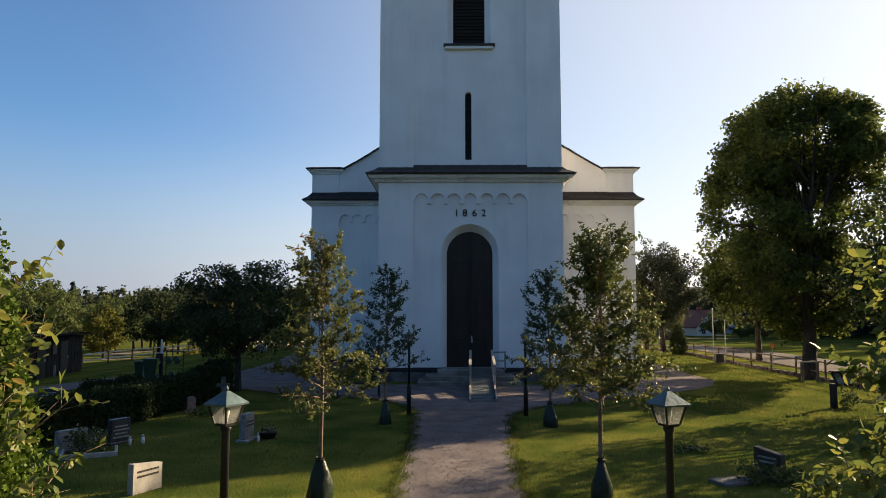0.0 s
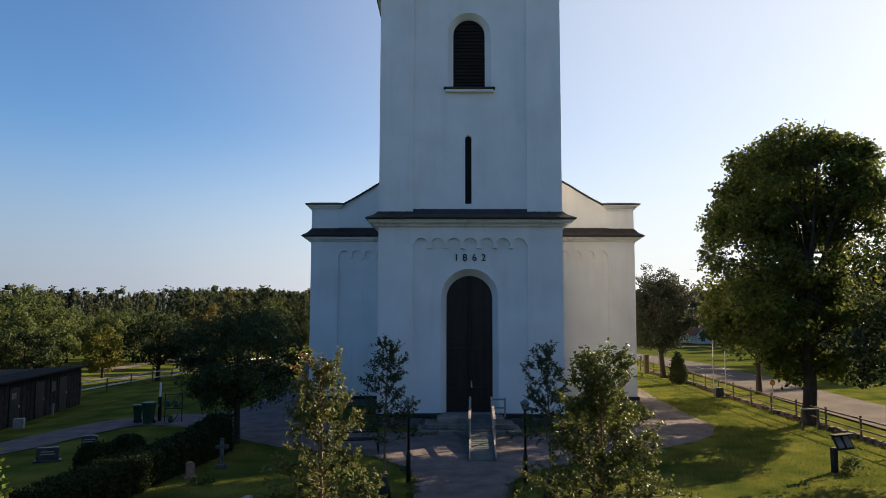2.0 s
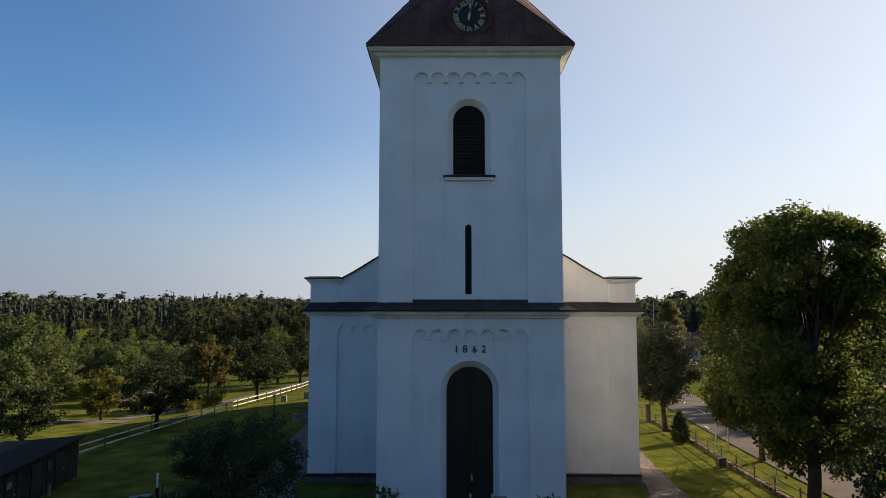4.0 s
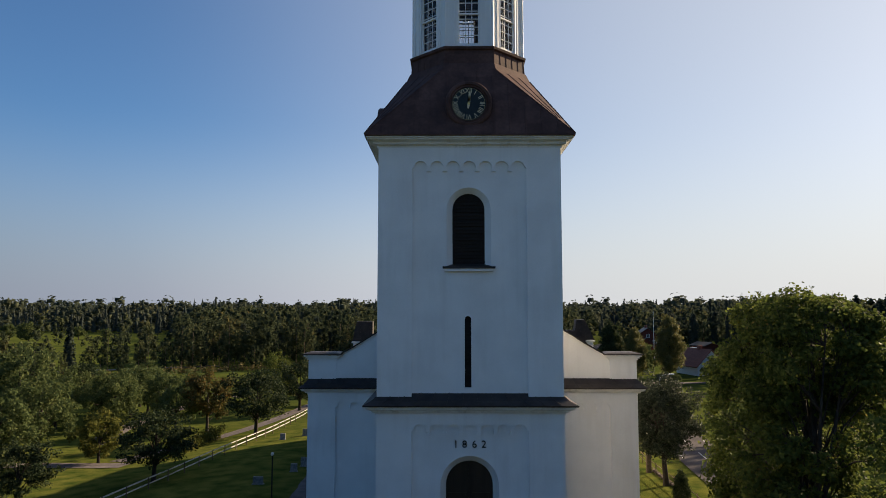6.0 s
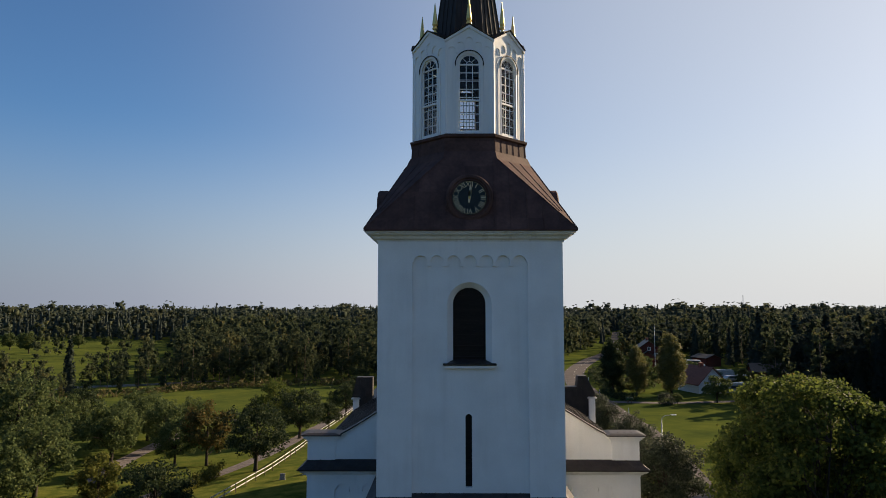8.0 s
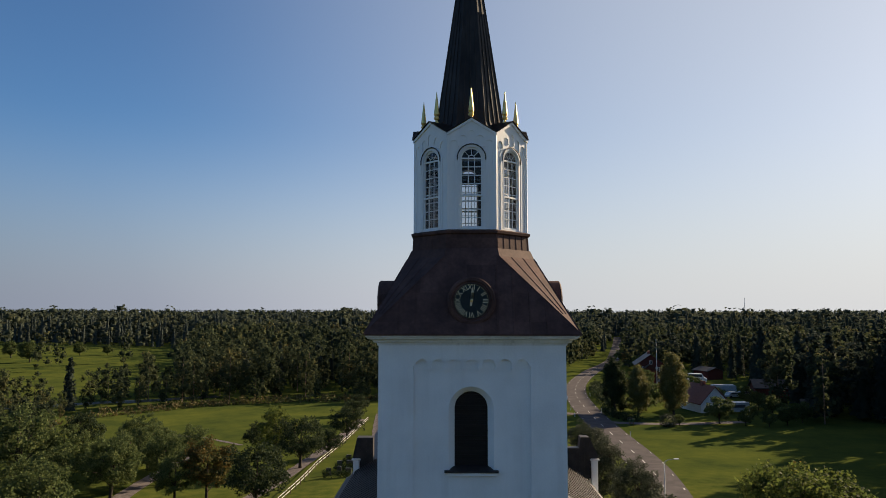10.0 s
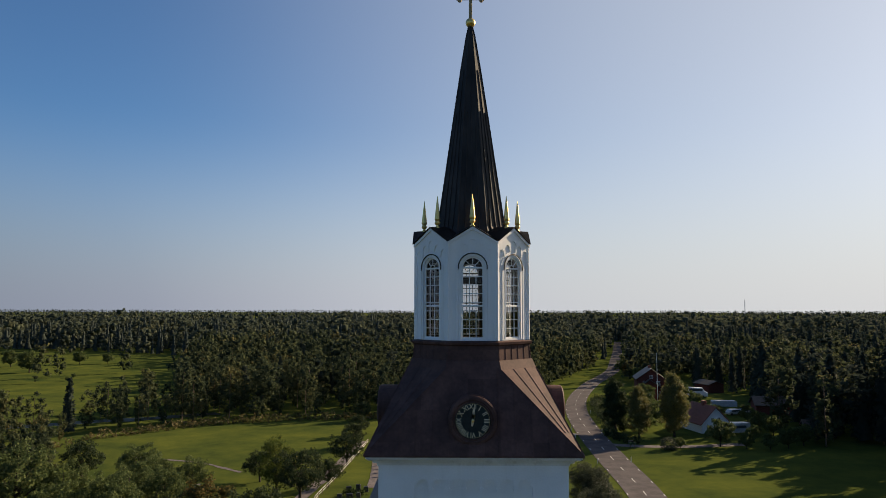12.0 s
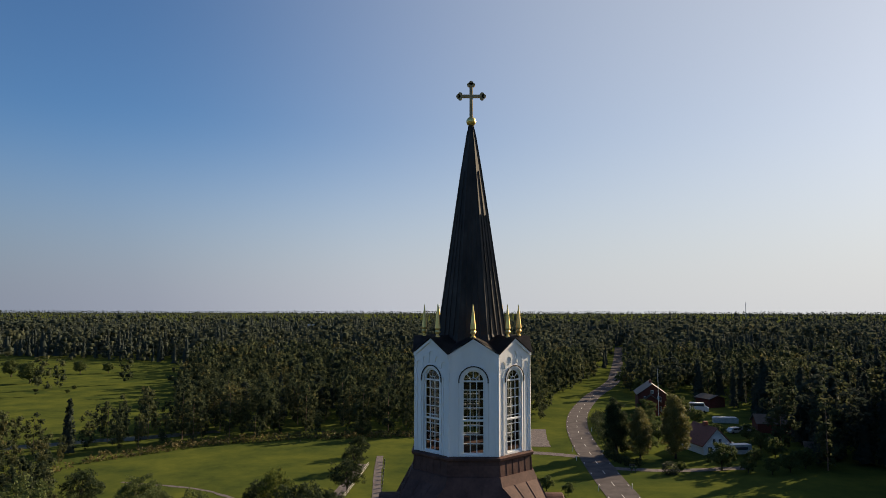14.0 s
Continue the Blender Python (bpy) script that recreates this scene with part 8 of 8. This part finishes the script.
for y0, y1, gap, ps, pd, sd in ((335, 620, 8.2, F_SPR, F_DEC, 12), (620, 1050, 11.8, D_SPR, D_DEC, 14)):
    con, dec = [], []
    for x, y in scatter(y0, y1, gap, gap * 0.45, sd):
        m = noise.noise(Vector((x * 0.008, y * 0.008, 3.0)))
        tall = 1 + 0.35 * noise.noise(Vector((x * 0.016, y * 0.016, 9.0)))
        (con if g.uniform(-0.6, 0.6) + m > 0.04 else dec).append((x, y, min(20.0, 9.2 + 0.0235 * y) * g.uniform(0.5, 1.05) * tall, g.integers(0, 5)))
    plant("far_conifer_woods", "dark conifer forest reaching to the horizon", con, ps, LEAF_HAZED_SPRUCE, (0.8, 1.2), seed=sd)
    plant("far_leafy_woods", "broadleaved stands in the far forest", dec, pd, LEAF_HAZED_WOODS, (1.1, 1.7), seed=sd + 1)
H_SPR = [proto("spruce", 0, 0.4, 150 + i, tiers=1, sides=5) for i in range(3)] + [proto("leafy", 4, 0.2, 153 + i, 2, 1) for i in range(3)]
hz = scatter(1050, 4300, 50, 23, 13, lambda x, y: True, 0.7, 60)
plant("horizon_woods", "forest along the horizon", [(x, y, g.uniform(10, 19) + 6 * noise.noise(Vector((x * 0.006, y * 0.006, 7.0))), g.integers(0, 6)) for x, y in hz], H_SPR, LEAF_HAZED_SPRUCE, seed=6)
# wood belts closing the place at the sides and behind
belt = []
for k in range(420):
    q = g.uniform(0, 1)
    if q < 0.4:
        belt.append((g.uniform(58, 88), g.uniform(-70, 56), g.uniform(13, 17), g.integers(0, 4)))
    elif q < 0.7:
        belt.append((g.uniform(-75, -46), g.uniform(-70, 30), g.uniform(13, 19), g.integers(0, 4)))
    else:
        belt.append((g.uniform(-75, 85), g.uniform(-85, -62), g.uniform(14, 20), g.integers(0, 4)))
plant("wood_belt", "leafy woods closing the churchyard's surroundings", belt, F_DEC, LEAF_WOODS, seed=7)
# reeds and rough growth along the river bank
cl = []
for x in np.arange(-92, -8, 0.35):
    y = np.interp(x, FIELD_X, FIELD_Y) + g.uniform(-2.5, 1.5)
    cl.append((x, y, gz(x, y) + g.uniform(0.1, 1.1)))
foliage_thing("reed_bank", "brown reeds and scrub along the meadow's edge", "reeds", [(x, y, z + 6) for x, y, z in cl], 14, 0.4, 0.5, LEAF_REED, 161, m=Matrix.Translation((0, 0, -6)), kind="stuff")


# ---- lawn blades near the walk ----
def lawn():
    gg = np.random.default_rng(9)
    n = 125000
    x, y = gg.uniform(-10.5, 9.5, n), -20.5 + 16 * gg.uniform(0, 1, n) ** 1.5
    edge_l = np.interp(y, [-21, -12, -8, -6.6, -5.4, -4.6], [-1.72, -1.72, -1.85, -2.4, -3.3, -5.0])
    edge_r = np.interp(y, [-21, -16.5, -13, -9.2, -8.2, -7, -5.6, -4], [0.2, 0.25, 0.4, 0.75, 1.05, 2.0, 3.8, 6.2])
    keep = (x < edge_l + 0.03) | (x > edge_r - 0.03)
    P = np.stack([x, y, hgt(x, y)], 1)[keep]
    V, Q = leaves(gg, P, 0.042, "blade", 1.6)
    # longer coarse tufts on the sunny lawn towards the fence
    n = 70000
    x, y = gg.uniform(4.0, 13.7, n), gg.uniform(-18, 24, n)
    keep = x > np.interp(y, [-18, -9, -7, -5.5, -4, -1, 24], [9, 7, 4.6, 5.4, 8.0, 9.3, 9.9])
    P2 = np.stack([x, y, hgt(x, y)], 1)[keep]
    V2, Q2 = leaves(gg, P2, 0.075, "blade", 1.6)
    V, Q = np.concatenate([V, V2]), np.concatenate([Q, Q2 + len(V)])
    # ragged tufts over the edges of the walk
    n = 15000
    y = -21 + 16.4 * gg.uniform(0, 1, n) ** 1.3
    left = gg.uniform(0, 1, n) < 0.5
    el = np.interp(y, [-21, -12, -8, -6.6, -5.4, -4.6], [-1.72, -1.72, -1.85, -2.4, -3.3, -5.0])
    er = np.interp(y, [-21, -16.5, -13, -9.2, -8.2, -7, -5.6, -4], [0.2, 0.25, 0.4, 0.75, 1.05, 2.0, 3.8, 6.2])
    wave = 0.06 * np.sin(y * 5.1) + 0.05 * np.sin(y * 11.7 + 2)
    x = np.where(left, el, er) + wave + gg.normal(0, 0.07, n)
    V3, Q3 = leaves(gg, np.stack([x, y, hgt(x, y) + 0.012], 1), 0.065, "blade", 1.2)
    V, Q = np.concatenate([V, V3]), np.concatenate([Q, Q3 + len(V)])
    tagged(new("lawn_grass", mesh_q("lawn_grass", V, Q, GRASS_BLADE)), "short mown lawn grass with drier patches", "grass", kind="stuff")


lawn()


# ---- loose pebbles on the walk ----
def pebbles():
    gg = np.random.default_rng(19)
    n = 9000
    y = -21.5 + 19.5 * gg.uniform(0, 1, n) ** 1.5
    x0 = np.interp(y, [-21, -12, -8, -6.6, -5.4, -4.6, -2], [-1.72, -1.72, -1.85, -2.4, -3.3, -5.0, -7.4])
    x1 = np.interp(y, [-21, -16.5, -13, -9.2, -8.2, -7, -5.6, -4, -2], [0.2, 0.25, 0.4, 0.75, 1.05, 2.0, 3.8, 6.2, 8.3])
    c = np.stack([x0 + (x1 - x0) * gg.uniform(0.0, 1.0, n), y, np.zeros(n)], 1)
    c[:, 2] = hgt(c[:, 0], c[:, 1]) + 0.018
    r = gg.uniform(0.004, 0.0105, n) * np.where(gg.uniform(0, 1, n) < 0.06, 1.6, 1.0)
    cube = np.array([(a, b, d) for a in (-1, 1) for b in (-1, 1) for d in (-0.6, 0.7)], float)
    V = c[:, None] + cube[None] * r[:, None, None] * gg.uniform(0.55, 1.15, (n, 8, 3))
    q = np.array([(0, 1, 3, 2), (4, 6, 7, 5), (0, 4, 5, 1), (2, 3, 7, 6), (0, 2, 6, 4), (1, 5, 7, 3)])
    Q = (q[None] + 8 * np.arange(n)[:, None, None]).reshape(-1, 4)
    tagged(new("gravel_pebbles", mesh_q("gravel_pebbles", V.reshape(-1, 3), Q, PEBBLE)), "loose grey and pinkish pebbles on the walk", "gravel", kind="stuff")


pebbles()
